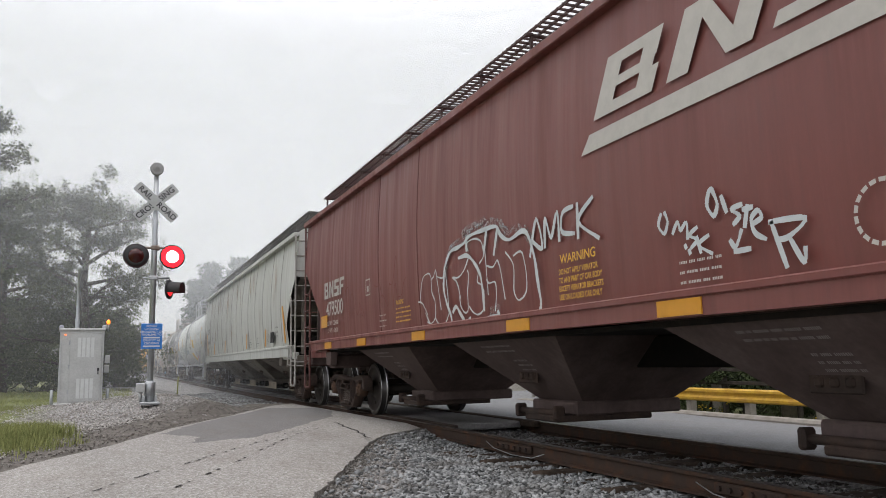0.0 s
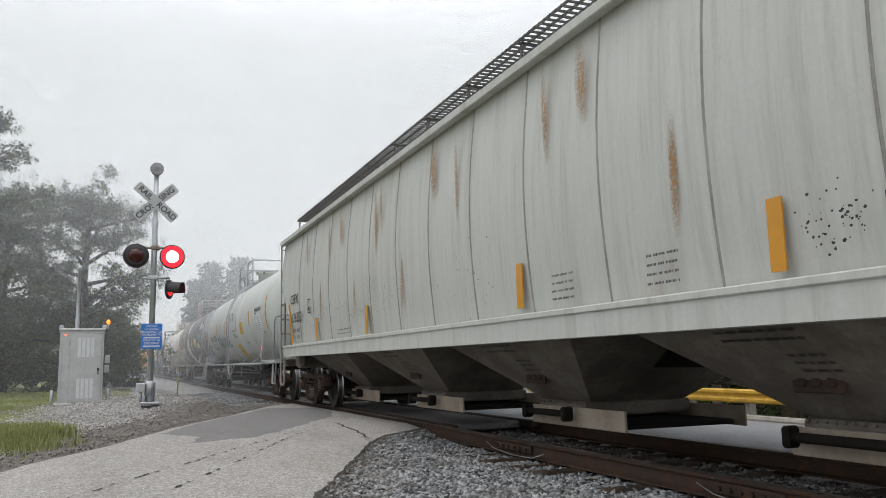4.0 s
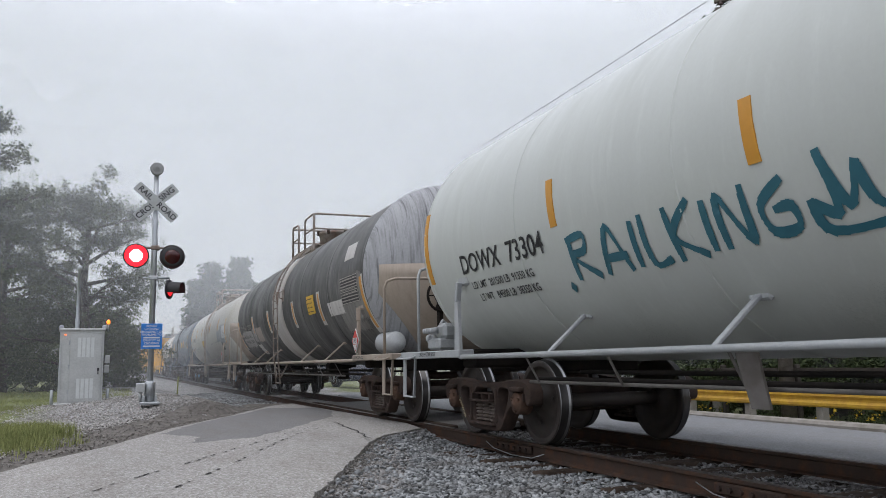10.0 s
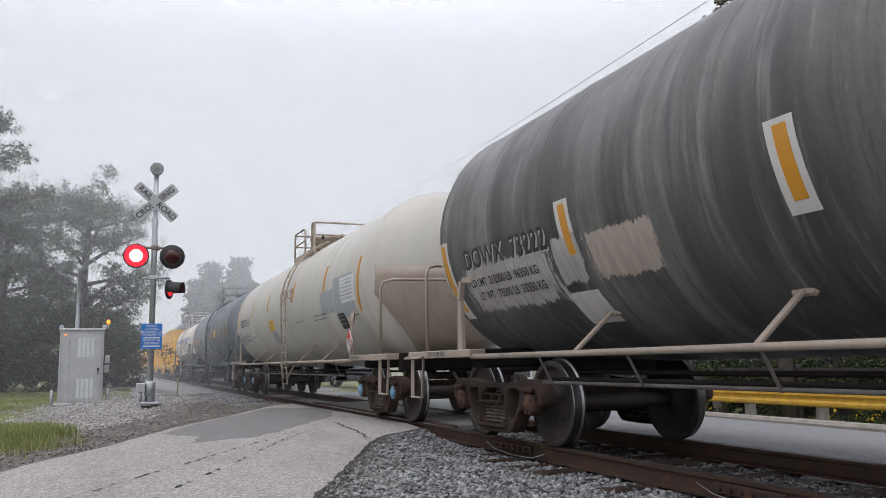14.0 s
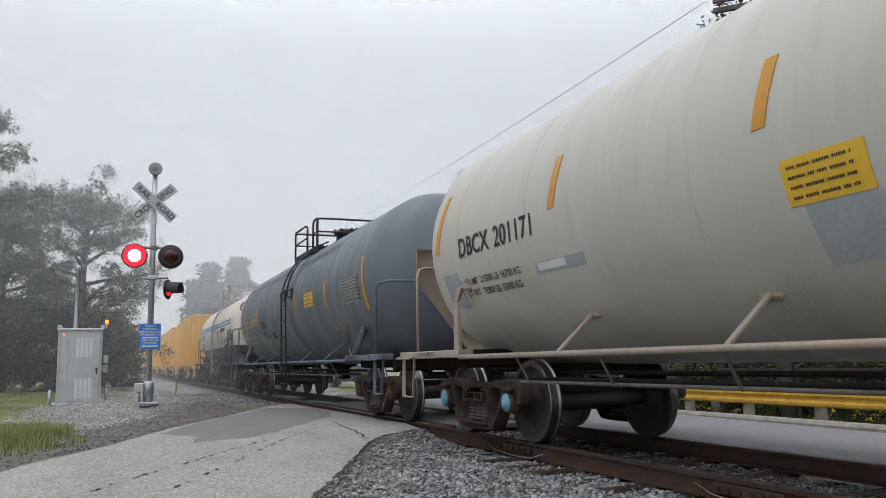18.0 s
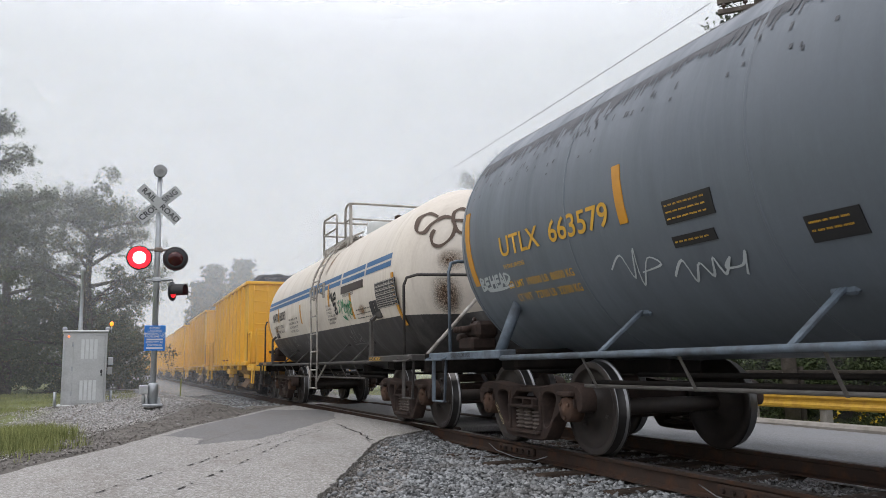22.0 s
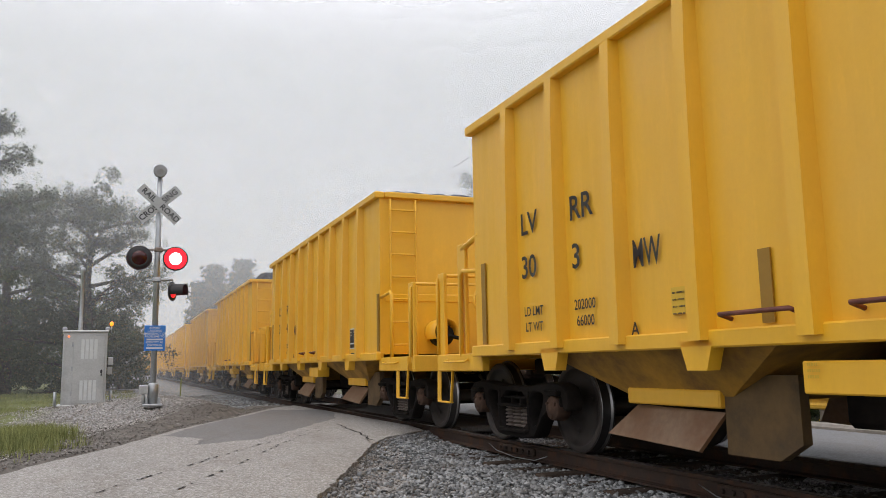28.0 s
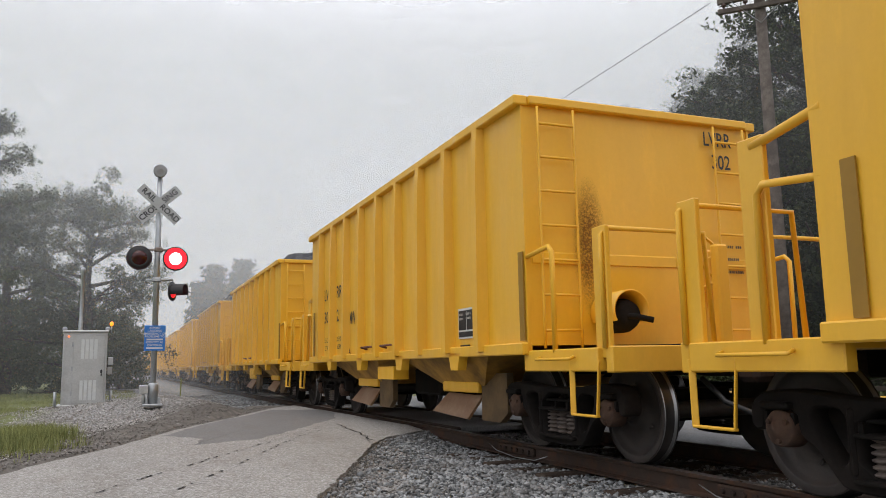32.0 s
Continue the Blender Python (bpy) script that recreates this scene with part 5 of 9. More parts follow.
            g.box((q * rad * 0.925, yb - s * 0.05, zc - 0.52), (0.05, 0.28, 0.15), 0.02)
            part("corner_brace", g, deckmat, car)
        for q in (-1, 1):
            rail_hoop(car, "end_grab", [(q * 1.42, s * (e - 0.52), 1.05), (q * 1.42, s * (e - 0.52), 2.05), (q * 1.38, s * (e - 0.50), 2.16), (q * 1.25, s * (e - 0.42), 2.20), (q * 0.2, s * (e - 0.25), 2.20)], deckmat)
            stirrup(car, q * 1.45, s * (e - 0.25), deckmat, 0.98)
        coupler(car, s * e, s)
        if shield:
            # a plate shaped to the lower half of the head, or standing off it
            g = G()
            rows_ = [(2.47, 1.36), (2.30, 1.36), (2.02, 1.36), (1.78, 1.17), (1.54, 0.98), (1.30, 0.79), (1.06, 0.60)]
            def dish(x, z):
                if stand > 0 and s > 0:
                    return s * (half + stand)
                r2 = (x * x + (z - zc) ** 2) / (rad * rad)
                return s * (half + 0.46 * rad * math.sqrt(max(0.03, 1 - r2)) + 0.05)
            v = []
            for d_ in (0.0, 0.022):
                for z, w_ in rows_:
                    v += [(w_ * i / 5, dish(w_ * i / 5, z) + s * d_, z) for i in range(-5, 6)]
            m_ = len(rows_) * 11
            f = []
            for o in (0, m_):
                f += [(o + j * 11 + i, o + j * 11 + i + 1, o + (j + 1) * 11 + i + 1, o + (j + 1) * 11 + i) for j in range(len(rows_) - 1) for i in range(10)]
            rim = [i for i in range(11)] + [j * 11 + 10 for j in range(1, len(rows_))] + [(len(rows_) - 1) * 11 + i for i in range(9, -1, -1)] + [j * 11 for j in range(len(rows_) - 2, 0, -1)]
            f += [(rim[i], rim[(i + 1) % len(rim)], rim[(i + 1) % len(rim)] + m_, rim[i] + m_) for i in range(len(rim))]
            g.add(v, f, True)
            for x in (-1.0, 1.0):
                g.box((x, s * (half + 0.25), 2.40), (0.10, 0.5, 0.06), 0.01)
            part("head_shield", g, shield[0], car, "dusty steel head shield")
        if s < 0:
            if head is not None:
                g = G()
                g.lathe([(0.0, -0.36), (0.15, -0.33), (0.17, -0.28), (0.17, 0.28), (0.15, 0.33), (0.0, 0.36)], (-1.12, s * (e - 1.15), 1.24), "y", 18)
                part("air_reservoir", g, GREYTRIM, car, "pale grey air reservoir")
                g = G()
                yw, xw, zw = s * (e - 0.30), -0.55, 1.93
                g.lathe([(0.235, -0.02), (0.26, 0.0), (0.235, 0.02), (0.215, 0.0), (0.235, -0.02)], (xw, yw, zw), "y", 24)
                for k in range(6):
                    a = math.pi * k / 3
                    g.beam((xw, yw, zw), (xw + 0.23 * math.cos(a), yw, zw + 0.23 * math.sin(a)), 0.05, 0.014)
                g.lathe([(0.0, -0.03), (0.12, -0.025), (0.12, 0.03), (0.0, 0.03)], (xw, yw, zw), "y", 14)
                g.beam((xw, yw - s * 0.10, 1.0), (xw, yw - s * 0.10, 2.0), 0.12, 0.06)
                part("brake_wheel", g, DARK, car, "dark spoked brake wheel on its stand")
        if s == valve_end:
            g = G()
            g.box((-1.02, s * (e - 0.45), 1.16), (0.34, 0.42, 0.16), 0.03)
            g.box((-0.98, s * (e - 0.55), 1.33), (0.30, 0.30, 0.22), 0.05)
            for k in range(4):
                g.lathe([(0.0, -0.07), (0.05, -0.06), (0.065, 0.05), (0.0, 0.06)], (-1.14 + k * 0.10, s * (e - 0.26), 1.24 + 0.06 * (k % 2)), "y", 10)
                g.lathe([(0.0, -0.06), (0.035, -0.05), (0.045, 0.05), (0.0, 0.06)], (-1.22, s * (e - 0.30 - 0.09 * k), 1.34), "x", 8)
            g.tube([(-1.1, s * (e - 0.5), 1.42), (-0.9, s * (e - 0.1), 1.50), (-0.6, s * (e + 0.02), 1.30)], 0.02, 6)
            part("brake_valve", g, GREYTRIM if deckmat is GREYTRIM else CAST, car, "pale grey cast brake valve" if deckmat is GREYTRIM else "dark greasy cast brake valve")
    # side rails with struts
    for q in (-1, 1):
        rail_hoop(car, "side_rail", [(q * 1.46, -(e - 2.0), handrail_z), (q * 1.46, e - 2.0, handrail_z)], deckmat, 0.028)
        for y in (-0.60 * half, -0.30 * half, 0.30 * half, 0.60 * half):
            if abs(y - lad) < 0.45:
                continue
            g = G()
            a = math.acos(min(1, (zc - (handrail_z + 0.36)) / rad))
            g.beam((q * 1.46, y, handrail_z), (q * rad * 0.985 * math.sin(a), y - 0.05, zc - rad * 0.985 * math.cos(a)), 0.06, 0.03)
            g.box((q * rad * math.sin(a) * 0.985, y - 0.05, zc - rad * math.cos(a) * 0.99), (0.05, 0.22, 0.10), 0.02)
            part("rail_strut", g, deckmat, car)
    for y in (-2.0, 2.0) if head is None and lower is None and not post and shield is None else ():
        part("hanger_plate", G().prism([(y - 0.10, 0.94), (y + 0.10, 0.94), (y - 0.02, 0.58), (y - 0.18, 0.58)], -1.40, -1.38), SADDLE, car)
    # ladders follow the shell
    for q in (-1, 1):
        arc = []
        for k in range(9):
            a = 1.22 * k / 8
            arc.append((q * (rad + 0.11) * math.cos(a), zc + (rad + 0.11) * math.sin(a)))
        path = [(q * 1.53, 0.47), (q * (rad + 0.09), 1.2)] + arc
        g = G()
        for a in (-0.27, 0.27):
            g.tube([(x, lad + a, z) for x, z in path], 0.018, 6)
        lo = part("ladder", g, trim, car)
        seg = [math.dist(path[i], path[i + 1]) for i in range(len(path) - 1)]
        tot, dpos = sum(seg), 0.02
        while dpos < tot:
            r_, i = dpos, 0
            while i < len(seg) - 1 and r_ > seg[i]:
                r_ -= seg[i]
                i += 1
            f_ = r_ / seg[i]
            x, z = [path[i][k] + (path[i + 1][k] - path[i][k]) * f_ for k in (0, 1)]
            part("rung", G().tube([(x, lad - 0.30, z), (x, lad + 0.30, z)], 0.015, 6), trim, lo)
            dpos += 0.36
        for dy in (-1, 1):
            part("ladder_brace", G().beam((q * 1.46, lad + dy * 0.85, handrail_z), (q * 1.52, lad + dy * 0.27, 0.62), 0.04, 0.016), trim, car)
    # top platform with railings, manway and fittings
    y0, y1 = plat
    zt, XP = zc + rad, 0.92
    zd = zt - 0.16
    for q in (-1, 1):
        g = G()
        for k in range(4):
            g.box((q * (XP - 0.045 - 0.095 * k), (y0 + y1) / 2, zd), (0.055, y1 - y0, 0.03), 0.006)
        g.box((q * XP, (y0 + y1) / 2, zd - 0.045), (0.02, y1 - y0, 0.12), 0.004)
        for y in (y0 + 0.15, (y0 + y1) / 2, y1 - 0.15):
            g.beam((q * (XP - 0.02), y, zd), (q * (XP + 0.06), y, zd - 0.34), 0.08, 0.04)
            g.beam((q * XP, y, zd - 0.03), (q * 0.45, y, zd + 0.01), 0.05, 0.05)
        part("platform", g, trim, car, "narrow steel grating platform")
    rz, mz = rail_z, 0.52 * rail_z + 0.48 * zd
    g0, g1 = gap
    for q in (-1, 1):
        x = q * XP
        # far hoop and near hoop, with the ladder's gap between them
        rail_hoop(car, "platform_rail", [(x, y1, zd - 0.1), (x, y1, rz - 0.02), (x, y1 - 0.05, rz + 0.02), (x, g1 + 0.12, rz + 0.0), (x, g1 + 0.02, rz - 0.05), (x, g1, rz - 0.14), (x, g1, zd)], trim, 0.025)
        rail_hoop(car, "platform_rail", [(x, y1, mz), (x, g1, mz)], trim, 0.02)
        rail_hoop(car, "platform_rail", [(x, g0, zd), (x, g0, rz - 0.14), (x, g0 - 0.02, rz - 0.05), (x, g0 - 0.12, rz), (x, y0 + 0.04, rz)], trim, 0.025)
        rail_hoop(car, "platform_rail", [(x, g0, mz), (x, y0, mz)], trim, 0.02)
        part("rail_post", G().beam((x, y0, zd - 0.15), (x, y0, rz), 0.07, 0.05), trim, car)
    for y in (y0, y1):
        rail_hoop(car, "platform_rail", [(-XP, y, rz - 0.02), (-XP + 0.08, y, rz), (XP - 0.08, y, rz), (XP, y, rz - 0.02)], trim, 0.025)
        rail_hoop(car, "platform_rail", [(-XP, y, mz), (XP, y, mz)], trim, 0.02)
    dm = dome or trim
    my, mr = man
    g = G()
    g.lathe([(mr, -0.25), (mr, 0.24), (mr + 0.04, 0.25), (mr + 0.04, 0.31), (mr * 0.7, 0.36), (0.0, 0.38)] if dome is not SIGNWHITE else [(mr, -0.25), (mr, 0.20), (mr - 0.03, 0.25), (mr * 0.75, 0.28), (0.0, 0.29)], (0, my, zt), "z", 28)
    mw = part("manway", g, dm, car)
    if dome is not SIGNWHITE:
        for k in range(8):
            a = 2 * math.pi * k / 8
            part("eye_bolt", G().box(((mr + 0.05) * math.cos(a), my + (mr + 0.05) * math.sin(a), zt + 0.29), (0.06, 0.06, 0.12), 0.01), CAST, mw)
    for dy, r_ in ((0.85, 0.13), (-0.8, 0.11)):
        g = G()
        g.lathe([(r_, -0.1), (r_, 0.10), (r_ + 0.03, 0.11), (r_ + 0.03, 0.16), (0.0, 0.18)], (0.1, my + dy, zt), "z", 16)
        g.box((0.0, my + dy, zt + 0.22), (0.12, 0.16, 0.10), 0.03)
        part("valve_housing", g, CAST, car)
    # rod under the side rail, hand holds, grab irons and the brake-shoe notice
    rail_hoop(car, "lower_rod", [(-1.28, trucks[0] + 1.5, 0.70), (-1.28, trucks[1] - 1.5, 0.70)], SADDLE, 0.016)
    for k in range(8):
        y = trucks[0] + 1.7 + k * (trucks[1] - trucks[0] - 3.4) / 7
        part("rod_hanger", G().beam((-1.44, y, handrail_z), (-1.28, y, 0.68), 0.035, 0.012), SADDLE, car)
    for dy in (-0.42, 0.42):
        g = G()
        g.box((-(rad + 0.01) * math.cos(0.12), lad + dy, zc + rad * 0.12), (0.03, 0.16, 0.30), 0.01)
        g.tube([(-(rad + 0.01), lad + dy, zc + 0.28), (-(rad + 0.09), lad + dy, zc + 0.25), (-(rad + 0.09), lad + dy, zc + 0.12), (-(rad + 0.01), lad + dy, zc + 0.09)], 0.014, 6)
        part("hand_hold", g, trim, car)
    for s in (-1, 1):
        rail_hoop(car, "grab_iron", [(-1.49, s * (e - 0.05), 1.0), (-1.57, s * (e - 0.05), 0.97), (-1.57, s * (e - 0.58), 0.97), (-1.49, s * (e - 0.58), 1.0)], deckmat, 0.014)
        stencil("2 INCH HF COMP SHOES", 0.075, side_flat(1.502), (e - 1.95) if s < 0 else -(e - 0.75), 1.012, INKK if name != "" and lower is None and deckmat is not TAN else INKY if lower is not None else INKK, car, 0.8)
    # bottom outlet
    g = G()
    g.lathe([(0.26, 0.0), (0.22, -0.12), (0.12, -0.16), (0.12, -0.34), (0.15, -0.35), (0.15, -0.40), (0.0, -0.41)], (0, -0.4, zc - rad + 0.06), "z", 18)
    g.box((0, -0.4, zc - rad - 0.02), (0.5, 0.5, 0.08), 0.02)
    part("bottom_outlet", g, DARK, car)
    g = G()
    for k in range(12):
        a = math.pi * k / 11
        g.lathe([(0.018, -0.008), (0.026, 0.0), (0.018, 0.008), (0.010, 0.0), (0.018, -0.008)], (-0.25, -0.4 - 0.16 * math.cos(a), zc - rad - 0.28 - 0.16 * math.sin(a)), "y" if k % 2 else "x", 8)
    part("outlet_chain", g, CAST, car)
    brake_rig(car, trucks[0] + 1.3, trucks[1] - 1.3)
    # pipe under the side rail
    rail_hoop(car, "brake_pipe", [(-1.0, trucks[0] + 1.2, 0.72), (-1.0, trucks[1] - 1.2, 0.72)], DARK, 0.022)
    for ty in trucks:
        truck(car, ty, None, caps, spin)
    CARS.append((car, mid))
    return car, put


def placard(car, y, num, z=1.29, x=-1.52, col=RED):
    s = 0.19
    m = Matrix.Translation((x, y, z)) @ Matrix(((0, 0, -1, 0), (-1, 0, 0, 0), (0, 1, 0, 0), (0, 0, 0, 1)))
    def dia(r_, t, o):
        g = G()
        v = [(0, -r_, o), (r_, 0, o), (0, r_, o), (-r_, 0, o)]
        g.add(v + [(a, b, o - t) for a, b, c in v], [(0, 1, 2, 3), (7, 6, 5, 4)] + [(i, i + 4, (i + 1) % 4 + 4, (i + 1) % 4) for i in range(4)])
        return g.move(m)
    p = part("placard", dia(0.20, 0.012, 0.012), SIGNWHITE if num else SADDLE, car, "diamond hazard placard" if num else "blank dark diamond placard holder")
    part("placard_face", dia(0.185, 0.002, 0.016), col, p)
    part("number_strip", G().box((0, 0, 0.020), (0.24, 0.10 if num else 0.012, 0.004)).move(m), SIGNWHITE if num else SADDLE, p)
    me = lettering(num, 0.105)
    me.transform(m @ Matrix.Translation((0, 0, 0.026)))
    part("number", me, SIGNBLACK, p)
    if num:
        part("class_field", G().add([(-0.118, -0.06, 0.019), (0.118, -0.06, 0.019), (0.0, -0.178, 0.019)], [(0, 2, 1)]).move(m), SIGNWHITE, p, "white class field")
        me = lettering("3", 0.075)
        me.transform(m @ Matrix.Translation((0, -0.105, 0.023)))
        part("class_number", me, RED, p)
    g = G()
    g.beam((x + 0.02, y, z - 0.2), (x + 0.06, y, 1.05), 0.04, 0.02)
    part("placard_post", g, GALV, p)


# the white tank car
mid = 46.45
R_ = lambda u_: -(u_ - mid)


def strips(put, car, rows, lean=-0.08, w=0.11, back=None):
    for u_, z0, z1 in rows:
        if back is not None:
            patch("paint_patch", put, R_(u_) - 0.06, z0 - 0.08, 0.23, (z1 - z0) + 0.12, back, car, off=0.003, lean=lean)
        patch("reflector", put, R_(u_) - lean * (z1 - z0) * 0, z0, w, z1 - z0, REFL, car, "amber reflective strip", lean=lean)


c, put = tank_car("tank_car", "white tank car with grey railings, lettered side and teal graffiti", mid, (-6.65, 6.65), 7.45, 1.51, 2.40, WHITE, GREYTRIM, -0.10, (-1.04, 2.0), end=8.5, dome=GREY, gap=(0.0, 0.72), rail_z=4.55, man=(0.0, 0.55), valve_end=1)
stencil("DOWX", 0.30, put, R_(52.87), 2.02, INKK, c)
stencil("73304", 0.30, put, R_(51.68), 2.02, INKK, c)
stencil("LD LMT  201500 LB  91350 KG", 0.11, put, R_(52.72), 1.78, INKK, c)
stencil("LT WT   84500 LB  38350 KG", 0.11, put, R_(52.65), 1.64, INKK, c)
strips(put, c, ((53.88, 1.9, 2.82), (50.72, 2.13, 2.58), (48.21, 2.12, 2.56), (45.14, 2.11, 2.56), (42.34, 2.12, 2.57), (39.37, 1.88, 2.82)))
pl_ = patch("notice", put, R_(44.31), 1.92, 0.67, 0.40, PLACARD, c, "yellow emergency notice")
bars(put, R_(44.24), 2.24, 0.55, 5, INKK, pl_, 0.07, 0.035, 3, 0.012)
pl_ = patch("notice", put, R_(45.98), 1.16, 0.73, 0.50, PLACARD, c, "yellow handling notice")
bars(put, R_(45.92), 1.58, 0.6, 7, INKK, pl_, 0.06, 0.018, 5, 0.012)
for k, w_ in enumerate(("VENT TANK WHEN UNLOADING", "", "NO VACUUM RELIEF VALVE", "BREAK VACUUM BEFORE UNLOADING")):
    if w_:
        stencil(w_, 0.075, put, R_(46.05), 2.11 - k * 0.07, INKK, c)
stencil("0.5\" CERAMIC FIBER", 0.085, put, R_(43.75), 1.645, INKK, c)
stencil("FRA-AIP 200204", 0.17, put, R_(41.21), 2.50, INKK, c, 0.8)
stencil("DOT 117R100W", 0.08, put, R_(41.21), 2.39, INKK, c)
pl_ = patch("data_panel", put, R_(41.19), 1.91, 1.05, 0.44, SIGNWHITE, c, "white data panel")
bars(put, R_(41.15), 2.28, 0.95, 7, INKK, pl_, 0.058, 0.024, 7, 0.012)
for ty_ in (-6.65, 6.65):
    truck_mark(c, ty_, "DOWX73304", ty_ < 0)
bars(put, R_(42.3), 1.66, 0.6, 2, INKK, c, 0.07, 0.03, 8)
spray(put, [[(0.2, 0.6), (0.3, 1.2)], [(0.8, 2), (0.9, 8)], [(0.8, 8), (1.6, 8.3), (1.5, 6), (0.9, 5.4), (1.8, 2)], [(2.2, 2), (2.7, 8.5), (3.2, 2)], [(2.3, 4), (3.2, 4)], [(3.6, 2.2), (3.7, 8)], [(4.1, 8.5), (4.1, 2.2), (4.7, 2.2)], [(5.0, 8.5), (5.1, 2)], [(5.8, 8.8), (5.1, 5), (5.9, 2)], [(6.2, 2.4), (6.25, 8)], [(6.6, 2.3), (6.7, 8.3), (7.3, 2.5), (7.4, 8.6)], [(8.4, 8.2), (7.8, 6), (7.9, 3), (8.5, 3), (8.5, 5.2), (8.1, 5.2)]], R_(50.78), 1.53, 3.30, 0.56, TEAL, c, 0.028, label="teal sprayed graffiti with a small crown")
spray(put, [[(0.0, 4.2), (1.3, 0.4), (9.8, 0.6), (9.9, 2.0)], [(0.2, 4.0), (3.0, 2.6), (2.4, 10.0)], [(2.4, 9.6), (4.6, 3.0), (6.6, 7.6)], [(6.6, 7.4), (7.6, 3.0), (10.0, 1.6)]], R_(47.83), 1.62, 0.55, 0.46, TEAL, c, 0.030, label="teal sprayed crown")
placard(c, -6.60, "2348")

# belly darkened end to end: road dirt, plus shade painted into the patches
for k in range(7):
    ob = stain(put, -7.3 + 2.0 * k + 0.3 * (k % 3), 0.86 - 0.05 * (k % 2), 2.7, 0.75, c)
    ob.data.materials[0] = GRIME_SHADE
# the black tank car
mid = 63.9
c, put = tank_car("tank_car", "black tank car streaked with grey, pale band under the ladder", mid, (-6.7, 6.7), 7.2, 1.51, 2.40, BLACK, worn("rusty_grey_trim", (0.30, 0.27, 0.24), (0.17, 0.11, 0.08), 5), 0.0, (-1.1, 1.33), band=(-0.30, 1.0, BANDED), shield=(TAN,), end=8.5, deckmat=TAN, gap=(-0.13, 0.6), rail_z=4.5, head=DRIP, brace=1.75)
overpaint(put, R_(70.85), 1.42, 2.45, 0.62, c, RAGGED)
overpaint(put, R_(68.62), 1.56, 0.55, 0.52, c, RAGGED, 0.005)
overpaint(put, R_(68.10), 1.55, 1.15, 0.50, c, RAGTAN, 0.006)
overpaint(put, R_(58.75), 1.42, 1.75, 0.62, c, SCUFF)
overpaint(put, R_(57.55), 1.55, 0.75, 1.0, c, SCUFF, 0.005)
for u_, w_ in ((70.5, "DOWX"), (69.35, "73222")):
    stencil(w_, 0.31, put, R_(u_) + 0.022, 2.035, INKW, c, 0.8, off=0.0075)
    stencil(w_, 0.31, put, R_(u_), 2.055, INKK, c, 0.8, off=0.010)
stencil("LD LMT  212500 LB  96350 KG", 0.12, put, R_(70.5), 1.80, INKK, c, off=0.010)
stencil("LT WT   73500 LB  33350 KG", 0.12, put, R_(70.4), 1.65, INKK, c, off=0.010)
strips(put, c, ((71.05, 1.51, 2.31), (68.28, 1.85, 2.31), (65.7, 1.84, 2.31), (62.47, 1.83, 2.31), (59.95, 1.77, 2.31), (56.92, 1.5, 2.34)), back=CHALK)
for s_, z_, w_, h_ in ((R_(59.24), 1.82, 1.03, 0.25), (R_(58.0), 2.72, 0.6, 0.28), (R_(68.6), 1.25, 0.5, 0.28)):
    patch("paint_patch", put, s_, z_, w_, h_, CHALK, c, "pale chipped overpaint patch", lean=-0.1, off=0.004)
pl_ = patch("notice", put, R_(60.95), 1.95, 0.62, 0.38, PLACARD, c, "yellow emergency notice")
bars(put, R_(60.9), 2.24, 0.5, 4, INKK, pl_, 0.085, 0.04, 13, 0.012)
pl_ = patch("data_panel", put, R_(58.18), 1.96, 1.08, 0.46, BLACKMET, c, "black data panel")
bars(put, R_(58.12), 2.36, 0.95, 7, INKW, pl_, 0.06, 0.026, 9, 0.012)
table(put, R_(58.17), 1.97, 1.06, 0.44, 9, (0.0, 1.0), INKW, pl_)
placard(c, -6.77, "1993")
for t_, z_, x_, y_ in (("DOWX 73222", 0.16, -0.45, 3.22), ("CAPY 29470 US GAL", 0.10, -0.40, 3.07), ("CAPY 24540 IMP GAL", 0.10, -0.38, 2.94), ("CAPY 111556 L", 0.10, -0.34, 2.81)):
    stencil(t_, z_, lambda s, t, o: (s, -(7.2 + 0.46 * 1.51 * math.sqrt(max(0.0, 1 - (s * s + (t - 2.4) ** 2) / 1.51 ** 2)) + o + 0.01), t), x_, y_, INKK, c, 0.85)

# the cream tank car
mid = 81.9
c, put = tank_car("tank_car", "cream tank car with tan head shields and primer patches", mid, (-6.9, 6.9), 7.25, 1.48, 2.34, CREAM, worn("tan_trim", (0.44, 0.38, 0.31), (0.25, 0.19, 0.15), 5), -1.07, (-1.38, 0.8), shield=(TAN,), end=8.55, deckmat=TAN, gap=(-1.13, -0.42), rail_z=4.28, man=(0.15, 0.58), stand=0.95, caps=plain("blue_axle_cap_paint", (0.14, 0.30, 0.42), 0.5))
stencil("DBCX", 0.31, put, R_(88.39), 2.22, INKK, c, 0.8)
stencil("201171", 0.31, put, R_(87.45), 2.22, INKK, c, 0.8)
stencil("LD LMT  213200 LB  96700 KG", 0.105, put, R_(88.4), 1.83, INKK, c)
stencil("LT WT   72800 LB  33000 KG", 0.105, put, R_(88.4), 1.70, INKK, c)
strips(put, c, ((89.1, 2.24, 2.95), (86.28, 2.31, 2.79), (83.68, 2.33, 2.78), (80.38, 2.34, 2.80), (77.4, 2.33, 2.81), (75.1, 1.8, 2.7)), lean=0.22)
PRIMER = worn("grey_primer_patch", (0.30, 0.33, 0.34), (0.36, 0.38, 0.38), 4)
